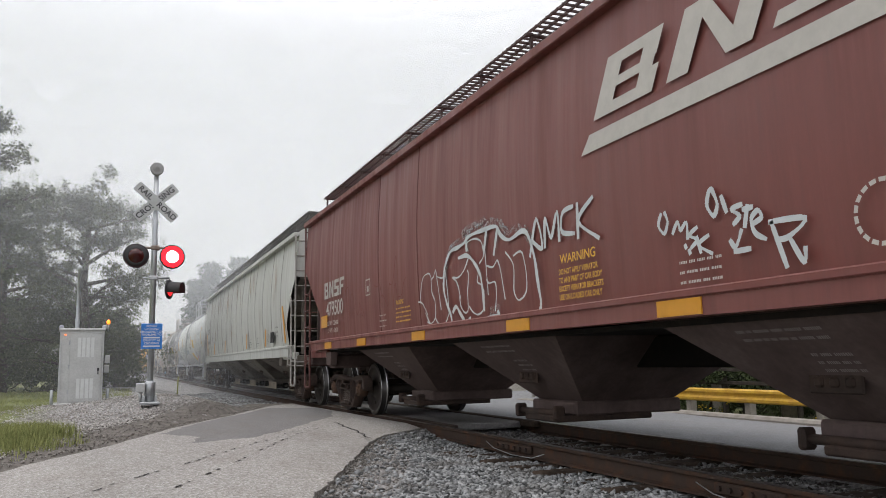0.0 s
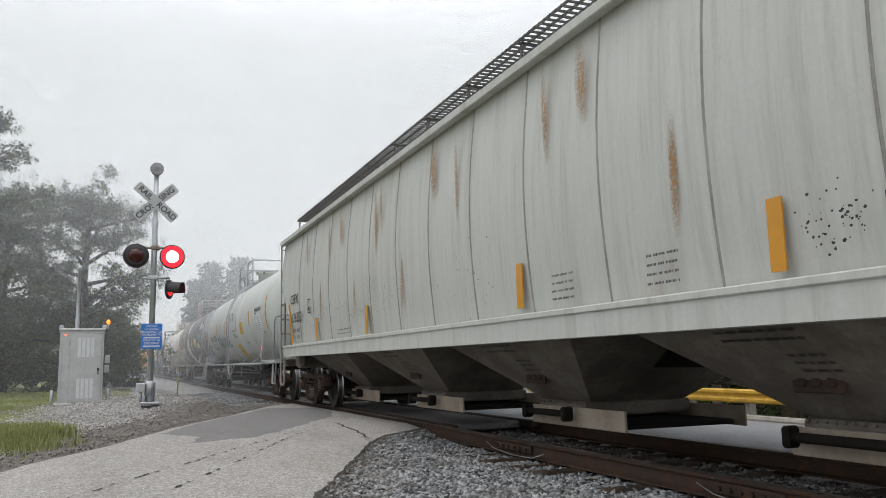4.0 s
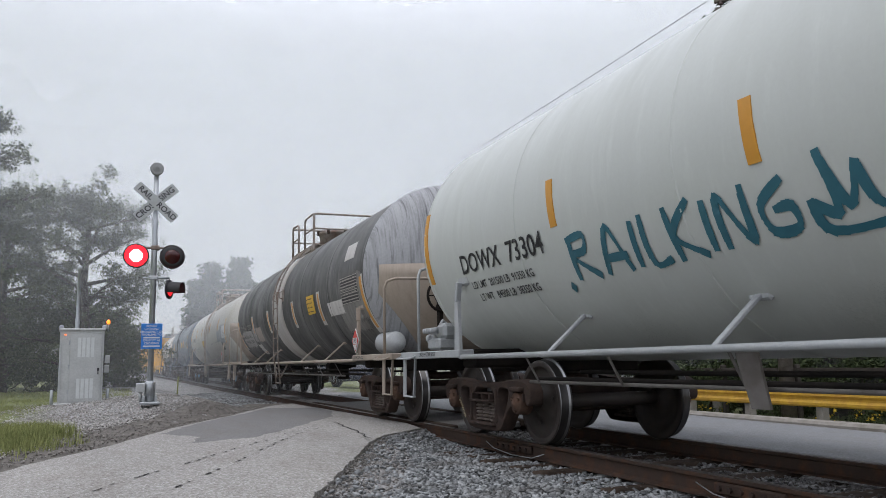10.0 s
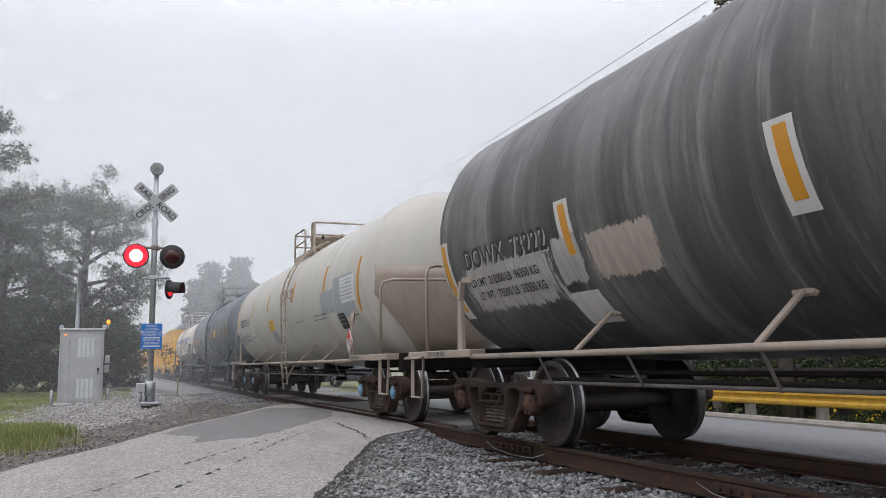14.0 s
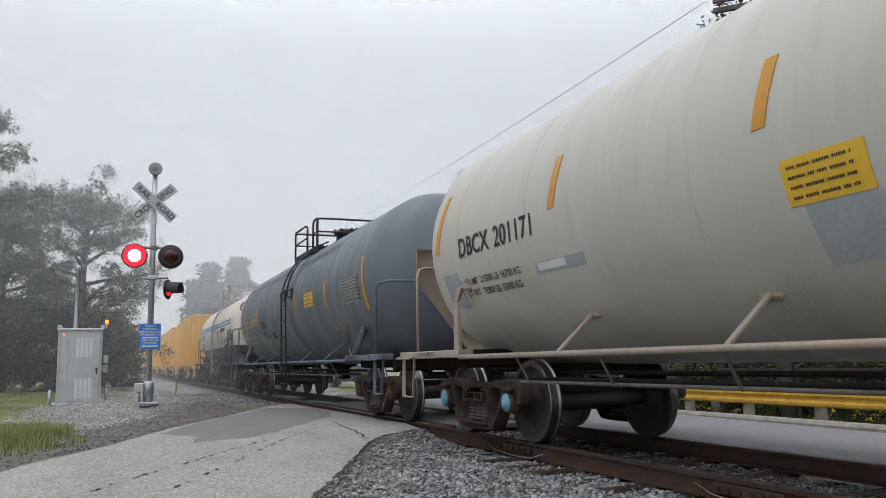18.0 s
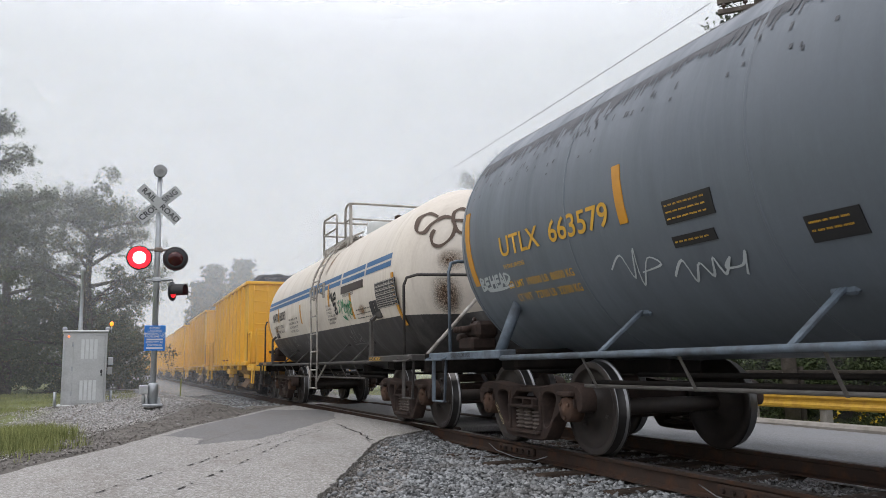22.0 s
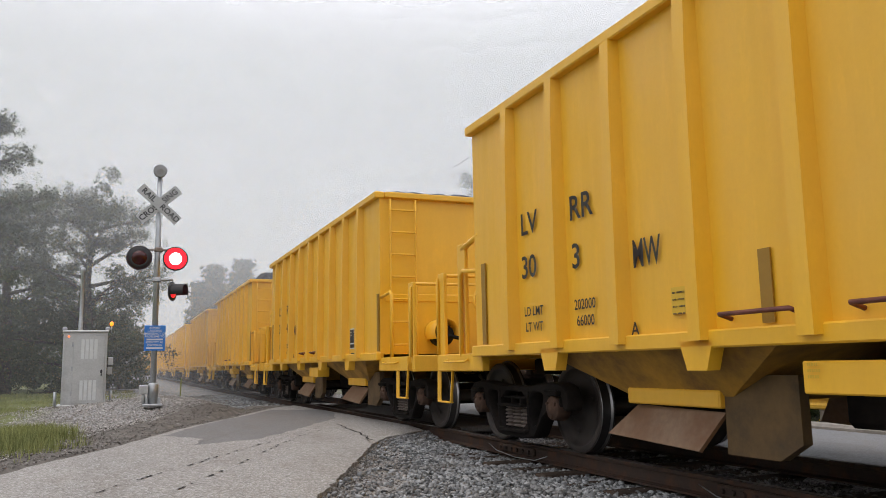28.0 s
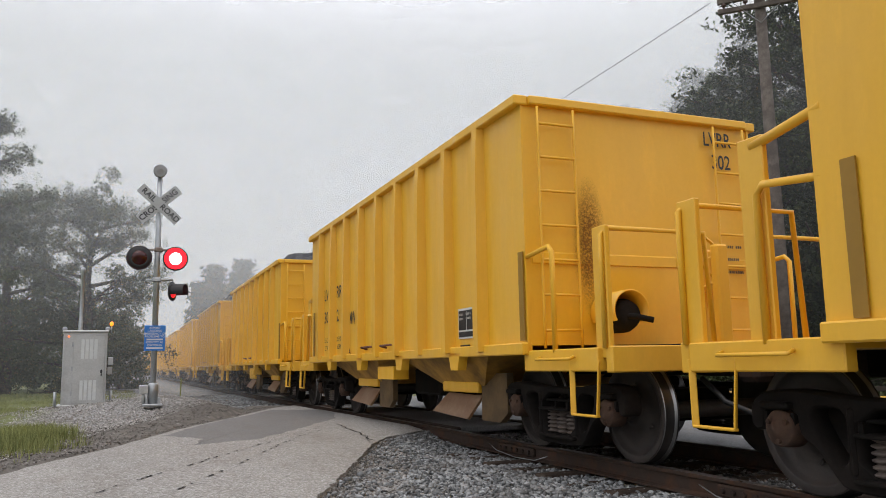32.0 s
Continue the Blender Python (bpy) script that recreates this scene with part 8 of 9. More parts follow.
# -- yellow open hoppers
def open_hopper_base():
    car = thing("open_hopper", "yellow open hopper car loaded with dark crushed stone", "hopper car", "train cars")
    H0, H1, W, L = 1.02, 3.59, 1.50, 4.72
    t = 0.03
    for q in (-1, 1):
        part("side_panel", G().box((q * (W - t), 0, (H0 + H1) / 2), (t, 2 * L, H1 - H0), 0.0), YELLOW, car)
        part("top_chord", G().box((q * (W - 0.01), 0, H1 - 0.02), (0.16, 2 * L + 0.05, 0.10), 0.012), YELLOW, car)
        part("side_sill", G().box((q * (W - 0.01), 0, H0 + 0.03), (0.12, 2 * L, 0.12), 0.012), YELLOW, car)
    for s in (-1, 1):
        part("end_panel", G().box((0, s * (L - t), 2.35), (2 * W - 0.06, t, 2.54), 0.0), YELLOW, car)
        part("end_chord", G().box((0, s * L, H1 - 0.02), (2 * W - 0.18, 0.13, 0.09), 0.012), YELLOW, car)
    for q in (-1, 1):
        for k in range(1, 10):
            y = -L + 0.03 + k * (2 * L - 0.06) / 10
            g = G()
            v = []
            for z, d in ((H0 + 0.02, 0.14), (H0 + 0.5, 0.14), (H1 - 0.5, 0.12), (H1 - 0.06, 0.10)):
                v.append([(q * (W - 0.02), y - 0.085, z), (q * (W + d - 0.03), y - 0.062, z), (q * (W + d - 0.03), y + 0.062, z), (q * (W - 0.02), y + 0.085, z)])
            if q < 0:
                v = [r_[::-1] for r_ in v]
            g.loft(v, True, False)
            part("side_stake", g, YELLOW, car)
    # load
    g = G()
    nx_, ny_ = 22, 70
    v = []
    for j in range(ny_ + 1):
        for i in range(nx_ + 1):
            x, y = -W + 0.05 + (2 * W - 0.1) * i / nx_, -L + 0.05 + (2 * L - 0.1) * j / ny_
            e = min(1, (1 - abs(x) / W) * 2.2) * min(1, (1 - abs(y) / L) * 3.5)
            hump = 0.5 - 0.5 * math.cos(2 * math.pi * y / 4.7)
            v.append((x, y, H1 - 0.36 + e * (0.45 + 0.40 * hump) + 0.10 * noise.noise((x * 4, y * 4, 0)) + 0.05 * noise.noise((x * 11, y * 11, 4))))
    g.add(v, [(j * (nx_ + 1) + i, j * (nx_ + 1) + i + 1, (j + 1) * (nx_ + 1) + i + 1, (j + 1) * (nx_ + 1) + i) for j in range(ny_) for i in range(nx_)], False)
    part("load", g, COAL, car, "heaped load of dark crushed stone")
    # slope sheets and hoppers
    for s in (-1, 1):
        g = G()
        g.prism([(s * L, 2.0), (s * (L - 0.03), 2.03), (s * 3.0, 1.05), (s * 3.05, 0.98), (s * L, 1.9)], -W + 0.1, W - 0.1)
        part("slope_sheet", g, YELLOW, car)
        rect = lambda wx, y0, y1, z: [(-wx, y0, z), (wx, y0, z), (wx, y1, z), (-wx, y1, z)]
        yo = 0.0 if s > 0 else -4.06
        bay = part("hopper_bay", G().loft([rect(W - 0.06, yo + 0.35, yo + 3.35, H0), rect(1.08, yo + 1.25, yo + 2.35, 0.60)], True, False), BAYYEL, car)
        for q in (-1, 1):
            g = G()
            v = [(q * 1.10, yo + 1.26, 0.53), (q * 1.10, yo + 2.31, 0.55), (q * 1.24, yo + 2.57, 0.30), (q * 1.24, yo + 1.41, 0.25)]
            g.add(v + [(x - q * 0.03, y, z - 0.01) for x, y, z in v], [(0, 1, 2, 3), (7, 6, 5, 4)] + [(i, (i + 1) % 4, (i + 1) % 4 + 4, i + 4) for i in range(4)])
            part("hopper_door", g, RUSTPLATE, bay, "bare rust-stained hopper door")
            part("door_beam", G().box((q * 1.12, yo + 1.80, 0.625), (0.10, 1.12, 0.13), 0.012), YELLOW, bay)
            part("door_frame", G().prism([(yo + 0.55, 0.80), (yo + 1.24, 0.80), (yo + 1.24, 0.24), (yo + 0.75, 0.24), (yo + 0.55, 0.36)], q * 1.12, q * 1.04), BAYDARK, bay)
            for yy in (1.0, 3.0):
                part("gusset", G().prism([(s * yy - 0.17, H0 + 0.02), (s * yy + 0.17, H0 + 0.02), (s * yy + 0.10, 0.84), (s * yy - 0.10, 0.84)], q * (W + 0.05), q * (W - 0.06)), YELLOW, car)
    g = G()
    g.box((-1.38, -0.23, 0.80), (0.24, 0.76, 0.19), 0.01)
    part("tool_box", g, YELLOW, car)
    brake_rig(car, -3.4, 3.4)
    part("air_reservoir", G().lathe([(0.0, -0.55), (0.20, -0.52), (0.23, -0.45), (0.23, 0.45), (0.20, 0.52), (0.0, 0.55)], (0.35, -0.4, 0.62), "y", 16), DARK, car)
    part("underframe_box", G().box((-0.1, 0.0, 0.66), (1.3, 1.1, 0.42), 0.04), DARK, car)
    bars(side_flat(1.50), -0.10, 0.86, 0.12, 3, PLACARD, car, 0.035, 0.03, 77)
    g = G()
    g.box((0, 0, 0.92), (0.34, 11.2, 0.30), 0.02)
    part("centre_sill", g, DARK, car)
    E_ = 6.05
    for s in (-1, 1):
        g = G()
        g.box((0, s * (L + 0.62), 0.985), (2.84, 1.24, 0.05), 0.008)
        for q in (-1, 1):
            g.box((q * 1.43, s * (L + 0.55), 0.93), (0.10, 1.30, 0.20), 0.01)
        g.box((0, s * (E_ - 0.03), 0.93), (2.86, 0.10, 0.22), 0.01)
        part("end_deck", g, YELLOW, car)
        for q in (-1, 1):
            ladder(car, 0, 0, 1.05, 3.5, 7, YELLOW, put=lambda a, z, q=q, s=s: (q * 1.12 + a, s * (L + 0.07), z), name="end_ladder")
            rail_hoop(car, "hand_rail", [(q * 1.46, s * (L - 0.05), 1.95), (q * 1.46, s * (L + 0.42), 2.0), (q * 1.46, s * (L + 0.48), 1.94), (q * 1.46, s * (L + 0.48), 1.0)], YELLOW, 0.026)
            rail_hoop(car, "hand_rail", [(q * 1.44, s * (E_ - 0.06), 1.02), (q * 1.44, s * (E_ - 0.06), 1.98), (q * 1.38, s * (E_ - 0.06), 2.04), (q * 0.35, s * (E_ - 0.06), 2.04), (q * 0.30, s * (E_ - 0.06), 1.02)], YELLOW, 0.024)
            stirrup(car, q * 1.46, s * (E_ - 0.35), YELLOW, 0.92, 0.46, 0.44)
            rail_hoop(car, "grab_iron", [(q * 1.49, s * (L + 0.25), 0.96), (q * 1.54, s * (L + 0.25), 0.94), (q * 1.54, s * (L + 0.85), 0.94), (q * 1.49, s * (L + 0.85), 0.96)], YELLOW, 0.014)
            part("end_post", G().box((q * 1.40, s * (E_ - 0.12), 1.5), (0.05, 0.20, 1.12), 0.008), YELLOW, car)
            if s > 0:
                part("end_post", G().box((q * 1.40, s * (L + 0.55), 1.64), (0.05, 0.22, 1.40), 0.008), YELLOW, car)
                rail_hoop(car, "hand_rail", [(q * 1.40, s * (L + 0.55), 2.28), (q * 1.46, s * (L - 0.08), 2.36)], YELLOW, 0.034)
        coupler(car, s * E_, s)
    # near end: brake wheel and retarder
    g = G()
    g.lathe([(0.25, -0.018), (0.275, 0.0), (0.25, 0.018), (0.235, 0.0), (0.25, -0.018)], (0.02, -(L + 0.75), 1.86), "y", 28)
    for k in range(3):
        a = math.pi * k / 3 + 0.3
        g.beam((0.02 - 0.25 * math.cos(a), -(L + 0.75), 1.86 - 0.25 * math.sin(a)), (0.02 + 0.25 * math.cos(a), -(L + 0.75), 1.86 + 0.25 * math.sin(a)), 0.04, 0.012)
    part("brake_wheel", g, YELLOW, car)
    g = G()
    g.box((0.20, -(L + 0.55), 1.78), (0.34, 0.30, 0.42), 0.02)
    g.box((0.30, -(L + 0.5), 1.3), (0.12, 0.16, 0.7), 0.02)
    g.box((-0.15, -(E_ - 0.1), 1.45), (0.14, 0.10, 1.0), 0.02)
    part("brake_stand", g, YELLOW, car)
    g = G()
    g.loft([[(-0.55 + r_ * math.cos(a), -(L + y), 1.40 + r_ * math.sin(a)) for a in np.linspace(-0.5, math.pi + 0.5, 18)] for r_, y in ((0.21, 0.0), (0.21, 0.42), (0.195, 0.42), (0.195, 0.0))], False, True, False)
    hoodp = part("brake_cylinder_hood", g, YELLOW, car)
    g = G()
    g.lathe([(0.0, -0.20), (0.14, -0.18), (0.17, -0.1), (0.17, 0.1), (0.0, 0.12)], (-0.55, -(L + 0.18), 1.36), "y", 18)
    g.tube([(-0.55, -(L + 0.2), 1.36), (-0.55, -(L + 0.48), 1.34), (-0.40, -(L + 0.55), 1.30)], 0.03, 8)
    part("brake_cylinder", g, DARK, hoodp)
    # reflectors, grab irons and print along the side
    put = side_flat(W)
    for y, z in ((4.52, 1.12), (0.42, 1.13), (-0.62, 1.13), (-2.62, 1.13), (-4.6, 1.13)):
        patch("reflector", put, -y, z, 0.10, 0.88 if abs(y) > 4 else 0.46, REFLW, car, "dull reflective strip")
    for y in (0.40, -0.60):
        rail_hoop(car, "grab_iron", [(-1.50, y - 0.29, 1.17), (-1.60, y - 0.29, 1.20), (-1.60, y + 0.29, 1.20), (-1.50, y + 0.29, 1.17)], REDIRON, 0.016)
    pl_ = patch("data_panel", put, 3.05, 1.20, 0.49, 0.35, SIGNWHITE, car, "service panel with a white border", off=0.004)
    for x_ in (3.07, 3.295):
        patch("panel_field", put, x_, 1.30, 0.205, 0.225, BLACKMET, pl_, off=0.008)
    patch("panel_field", put, 3.07, 1.22, 0.43, 0.06, BLACKMET, pl_, off=0.008)
    bars(put, 3.09, 1.46, 0.15, 2, INKW, pl_, 0.05, 0.04, 71, 0.012)
    bars(put, 3.31, 1.46, 0.15, 2, INKW, pl_, 0.05, 0.04, 72, 0.012)
    patch("plate", put, 3.10, 1.07, 0.25, 0.06, BLACKMET, car)
    pl_ = patch("notice", put, -1.28, 1.24, 0.21, 0.19, PLACARD, car, "faded yellow notice")
    bars(put, -1.26, 1.38, 0.17, 4, INKK, pl_, 0.05, 0.02, 72, 0.012)
    g = G()
    end_put = lambda s, t, o: (s, -(L + o + 0.016), t)
    for k in range(3):
        bars(end_put, 0.82, 2.12 - k * 0.14, 0.45, 1, INKK, car, 0.1, 0.05, 73 + k)
    stencil("LD LMT", 0.125, put, -3.53, 1.40, INKK, car, 0.75)
    stencil("LT WT", 0.125, put, -3.51, 1.25, INKK, car, 0.75)
    stencil("LV", 0.31, put, -3.56, 2.26, INKK, car, 0.85)
    stencil("RR", 0.31, put, -2.63, 2.25, INKK, car, 0.85)
    stencil("MW", 0.31, put, -1.72, 1.72, INKK, car, 0.52)
    stencil("A", 0.15, put, -1.78, 1.15, INKK, car)
    stencil("B", 0.15, put, 2.6, 1.15, INKK, car)
    stencil("LVRR", 0.23, end_put, 0.80, 3.36, INKK, car, 0.62)
    return car, put, end_put


RUSTPLATE = worn("rusty_bare_plate", (0.17, 0.080, 0.028), (0.25, 0.165, 0.10), 2.5, 0.6)
BAYYEL = worn("grimy_yellow", (0.44, 0.225, 0.020), (0.19, 0.10, 0.025), 2.5, 0.7)
BAYDARK = worn("grimy_olive_plate", (0.15, 0.085, 0.025), (0.06, 0.04, 0.02), 2.5, 0.7)
REDIRON = worn("red_oxide_grab_iron", (0.17, 0.045, 0.028), (0.10, 0.03, 0.022), 8, 0.6)
hop0, hput, eput = open_hopper_base()
SPOTRUST = stain_material("brown_rust_speckle", (0.20, 0.085, 0.018))
FIRST_U, PITCH = 127.7, 13.0
hoppers = [hop0] + [copy_thing(hop0, Matrix()) for k in range(12)]
for k, h in enumerate(hoppers):
    CARS.append((h, FIRST_U + PITCH * k))
    num = {0: "303", 1: "304", 2: "302"}.get(k)
    if num:
        stencil(num[:2], 0.31, hput, -3.57, 1.83, INKK, h, 0.85)
        stencil(num[2], 0.31, hput, -2.62, 1.82, INKK, h, 0.85)
        stencil(num, 0.23, eput, 0.90, 3.10, INKK, h, 0.66)
        stencil({0: "202000", 1: "205700", 2: "203100"}[k], 0.125, hput, -2.60, 1.40, INKK, h, 0.75)
        stencil({0: "66000", 1: "61300", 2: "62900"}[k], 0.125, hput, -2.57, 1.26, INKK, h, 0.75)
        h["label"] = "yellow open hopper car numbered " + num + ", heaped with dark stone"
    if k == 2:
        stain(eput, -0.95, 1.35, 0.42, 1.5, h).data.materials[0] = SPOTRUST
    if k < 5:
        for ty in (-4.6, 4.6):
            truck(h, ty, DARK, None, k < 3)
    else:
        for ty in (-4.6, 4.6):
            truck(h, ty, DARK)
# ---- trees and distance ----
def leaf_material(name, a, b_):
    m, nt, b = material(name, 0.75)
    gi = nt.nodes.new("ShaderNodeNewGeometry")
    c = blend(nt, gi.outputs["Random Per Island"], a, b_)
    c = blend(nt, span(nt, noise_of(nt, 0.6, detail=3), 0.4, 0.7, 0, 0.5), c, tuple(0.6 * k for k in a))
    nt.links.new(c, b.inputs["Base Color"])
    b.inputs["Subsurface Weight"].default_value = 0.0
    return m


LEAF = leaf_material("oak_leaf_green", (0.046, 0.060, 0.032), (0.115, 0.132, 0.070))
LEAF2 = leaf_material("dense_leaf_green", (0.030, 0.044, 0.019), (0.078, 0.098, 0.040))
PINE = leaf_material("spruce_green", (0.032, 0.056, 0.036), (0.065, 0.095, 0.060))
SHRUB = leaf_material("shrub_green", (0.045, 0.062, 0.028), (0.105, 0.130, 0.052))
GRASSM = leaf_material("grass_blades", (0.13, 0.155, 0.055), (0.34, 0.35, 0.14))
BARK = worn("grey_brown_bark", (0.055, 0.046, 0.038), (0.10, 0.085, 0.07), 6, 0.95, 0, 0.5, 0.02)


def leaves_mesh(name, tips, per, spread, size, seed, flat=0.6):
    rs = np.random.RandomState(seed)
    tips = np.array(tips)
    n = len(tips) * per
    c = np.repeat(tips, per, axis=0) + rs.normal(0, 1, (n, 3)) * np.array([spread, spread, spread * flat])
    a = rs.normal(0, 1, (n, 3))
    a /= np.linalg.norm(a, axis=1)[:, None]
    b = np.cross(a, rs.normal(0, 1, (n, 3)))
    b /= np.linalg.norm(b, axis=1)[:, None]
    s = (size * rs.uniform(0.6, 1.4, n))[:, None]
    V = np.empty((n, 4, 3))
    V[:, 0], V[:, 1], V[:, 2], V[:, 3] = c - a * s, c + b * s * 0.55, c + a * s, c - b * s * 0.55
    F = np.arange(n * 4, dtype=np.int32)
    me = bpy.data.meshes.new(name)
    me.vertices.add(n * 4)
    me.vertices.foreach_set("co", V.ravel())
    me.loops.add(n * 4)
    me.loops.foreach_set("vertex_index", F)
    me.polygons.add(n)
    me.polygons.foreach_set("loop_start", np.arange(0, n * 4, 4, dtype=np.int32))
    me.update(calc_edges=True)
    return me


def lobe_leaves(name, lobes, per, size, seed):
    """Leaves in rounded sprays: lobes are (place, radius)."""
    rs = np.random.RandomState(seed)
    cen = np.repeat(np.array([p for p, r_ in lobes]), per, axis=0)
    rad = np.repeat(np.array([r_ for p, r_ in lobes]), per)[:, None]
    n = len(cen)
    # every lobe breaks up into smaller sprays with soft ends
    sprays = 16
    sub_ = rs.normal(0, 0.60, (len(lobes) * sprays, 3)) * np.array([1.0, 1.0, 0.6])
    pick = np.repeat(np.arange(len(lobes)), per) * sprays + rs.randint(0, sprays, n)
    d = sub_[pick] + rs.normal(0, 0.17, (n, 3))
    c = cen + d * rad
    a = d * 0.6 + rs.normal(0, 0.7, (n, 3)) + np.array([0, 0, -0.25])
    a /= np.linalg.norm(a, axis=1)[:, None]
    b = np.cross(a, rs.normal(0, 0.5, (n, 3)) + np.array([0, 0, 1.0]))
    b /= np.linalg.norm(b, axis=1)[:, None]
    s = (size * rs.uniform(0.55, 1.35, n))[:, None]
    V = np.empty((n, 4, 3))
    V[:, 0], V[:, 1], V[:, 2], V[:, 3] = c - a * s, c + b * s * 0.5, c + a * s, c - b * s * 0.5
    me = bpy.data.meshes.new(name)
    me.vertices.add(n * 4)
    me.vertices.foreach_set("co", V.ravel())
    me.loops.add(n * 4)
    me.loops.foreach_set("vertex_index", np.arange(n * 4, dtype=np.int32))
    me.polygons.add(n)
    me.polygons.foreach_set("loop_start", np.arange(0, n * 4, 4, dtype=np.int32))
    me.update(calc_edges=True)
    return me


def broadleaf(label, base, height, width, low, seed, mat, lobes_n=90, per=320, size=0.085, lobe=0.42, group="trees"):
    """Trunk, limbs that fork, and leaves in sprays along the ends of the limbs."""
    r = random.Random(seed)
    t = thing("tree", label, "tree", group)
    t.location = base
    g = G()
    g.tube([(0, 0, -0.3), (0.05, 0, height * 0.2), (-0.1, 0.1, height * 0.45), (0.1, 0, height * 0.8)], [0.030 * height, 0.024 * height, 0.017 * height, 0.006 * height], 9)
    part("trunk", g, BARK, t)
    lobes = []
    g = G()
    nl = max(10, lobes_n // 5)
    for k in range(nl):
        h0 = height * (low + (0.90 - low) * (k + 0.5) / nl)
        ang = k * 2.4 + r.uniform(-0.4, 0.4)
        f = (h0 / height - low) / (1 - low)
        reach = width * (0.35 + 0.80 * math.sin(math.pi * min(1, 0.22 + f * 0.74))) * r.uniform(0.62, 1.12)
        d = Vector((math.cos(ang), math.sin(ang), r.uniform(0.05, 0.6))).normalized()
        p0 = Vector((0, 0, h0 - 0.10 * height))
        p1 = p0 + d * reach * 0.5 + Vector((0, 0, 0.06 * reach))
        p2 = p0 + d * reach + Vector((0, 0, r.uniform(-0.08, 0.10) * reach))
        g.tube([p0, p1, p2], [0.009 * height, 0.005 * height, 0.0015 * height], 6)
        for q in range(5):
            s = (1.0, 0.86, 0.74, 0.58, 0.42)[q]
            side = d.cross(Vector((0, 0, 1))) * r.uniform(-0.42, 0.42) * reach
            m = p0.lerp(p2, s) + side + Vector((0, 0, r.uniform(-0.10, 0.18) * reach))
            lobes.append((m, lobe * r.uniform(0.55, 1.25)))
            g.tube([p0.lerp(p2, s * 0.75), m], [0.003 * height, 0.001 * height], 4)
    for q in range(5):
        lobes.append((Vector((r.uniform(-0.3, 0.3) * width, r.uniform(-0.3, 0.3) * width, height * (0.90 - 0.035 * q))), lobe * r.uniform(0.7, 1.1)))
    part("branching", g, BARK, t)
    tagged(part("crown", lobe_leaves("crown", lobes, per, size, seed), mat, t), kind="stuff")
    return t


def conifer(label, base, height, width, seed, mat, per=18):
    t = thing("tree", label, "tree", "far trees")
    t.location = base
    part("trunk", G().tube([(0, 0, -0.3), (0, 0, height * 0.95)], [0.02 * height, 0.003 * height], 8), BARK, t)
    r = random.Random(seed)
    tips = []
    for k in range(240):
        f = r.random() ** 1.15
        a = r.uniform(0, 6.3)
        w = width * (1 - f) * r.uniform(0.3, 1.0)
        tips.append((w * math.cos(a), w * math.sin(a), height * (0.08 + 0.92 * f) - 0.25 * w))
    tagged(part("crown", leaves_mesh("crown", tips, per, 0.42, 0.26, seed, 0.35), mat, t), kind="stuff")
    return t


broadleaf("tall hazy oak at the field's edge", (-9.75, 29.5, 0.1), 12.0, 1.75, 0.38, 3, LEAF, 65, 420, 0.048, 0.42)
broadleaf("broad oak with open crown behind the cabinet", (-6.4, 34.0, 0.1), 9.4, 2.5, 0.14, 5, LEAF, 130, 420, 0.050, 0.54)
broadleaf("dense dark tree behind the lawn", (-9.3, 35.0, 0.1), 9.0, 2.3, 0.05, 8, LEAF, 120, 420, 0.052, 0.62)
broadleaf("low dark leafy tree beside the track", (-5.2, 39.0, 0.1), 3.4, 1.3, 0.02, 9, SHRUB, 50, 220, 0.09, 0.42)
broadleaf("low dark leafy tree beside the lawn", (-7.0, 40.0, 0.1), 3.9, 1.9, 0.02, 10, SHRUB, 60, 240, 0.10, 0.55)
broadleaf("low dark leafy tree beside the lawn", (-9.8, 41.0, 0.1), 4.2, 2.0, 0.02, 11, SHRUB, 60, 240, 0.10, 0.60)
broadleaf("low dark leafy tree beside the lawn", (-12.8, 42.0, 0.1), 4.6, 2.4, 0.02, 12, SHRUB, 60, 240, 0.10, 0.65)
for k, (x, y, h, w) in enumerate(((1.6, 76, 8.4, 1.6), (3.0, 77, 10.2, 1.9), (5.3, 76, 10.7, 2.0), (6.6, 79, 8.8, 1.7), (9.5, 92, 8.6, 2.4))):
    conifer("far pine dim in the fog", (x, y, 0.2), h, 1.3 * w, 20 + k, PINE)
# wooded slope beyond the road
first = broadleaf("leafy tree on the wooded slope", (15.2, 18.0, -0.6), 15.6, 2.9, 0.05, 31, LEAF2, 190, 330, 0.085, 0.62, "slope trees")
second = broadleaf("leafy tree on the wooded slope", (13.6, 19.9, -0.6), 12.6, 2.2, 0.05, 32, LEAF2, 160, 330, 0.085, 0.55, "slope trees")
for k, (x, y, z, a, sc) in enumerate(((18.5, 20.5, -0.4, 40, 1.05), (16.8, 14.0, -0.6, 100, 1.0), (20.5, 25.5, -0.3, 170, 1.0), (22.5, 16.0, -0.5, 200, 1.1), (19.9, 43.6, 0.0, 80, 1.22), (22.4, 42.0, 0.2, 150, 1.05), (24.6, 40.0, 0.2, 300, 1.42), (27.0, 38.0, 0.4, 220, 1.18), (17.0, 9.5, -0.6, 20, 1.0), (29.5, 36.0, 0.6, 10, 1.38), (25.0, 30.0, 0, 260, 0.95), (17.2, 46.0, 0, 60, 1.0))):
    copy_thing(second if k % 2 == 0 else first, pose(x, y, z, 0, 0, a) @ Matrix.Scale(sc, 4))
sh = broadleaf("low roadside shrub behind the guardrail", (10.2, 20.5, -0.7), 1.6, 1.1, 0.0, 41, LEAF2, 40, 120, 0.05, 0.24, "roadside shrubs")
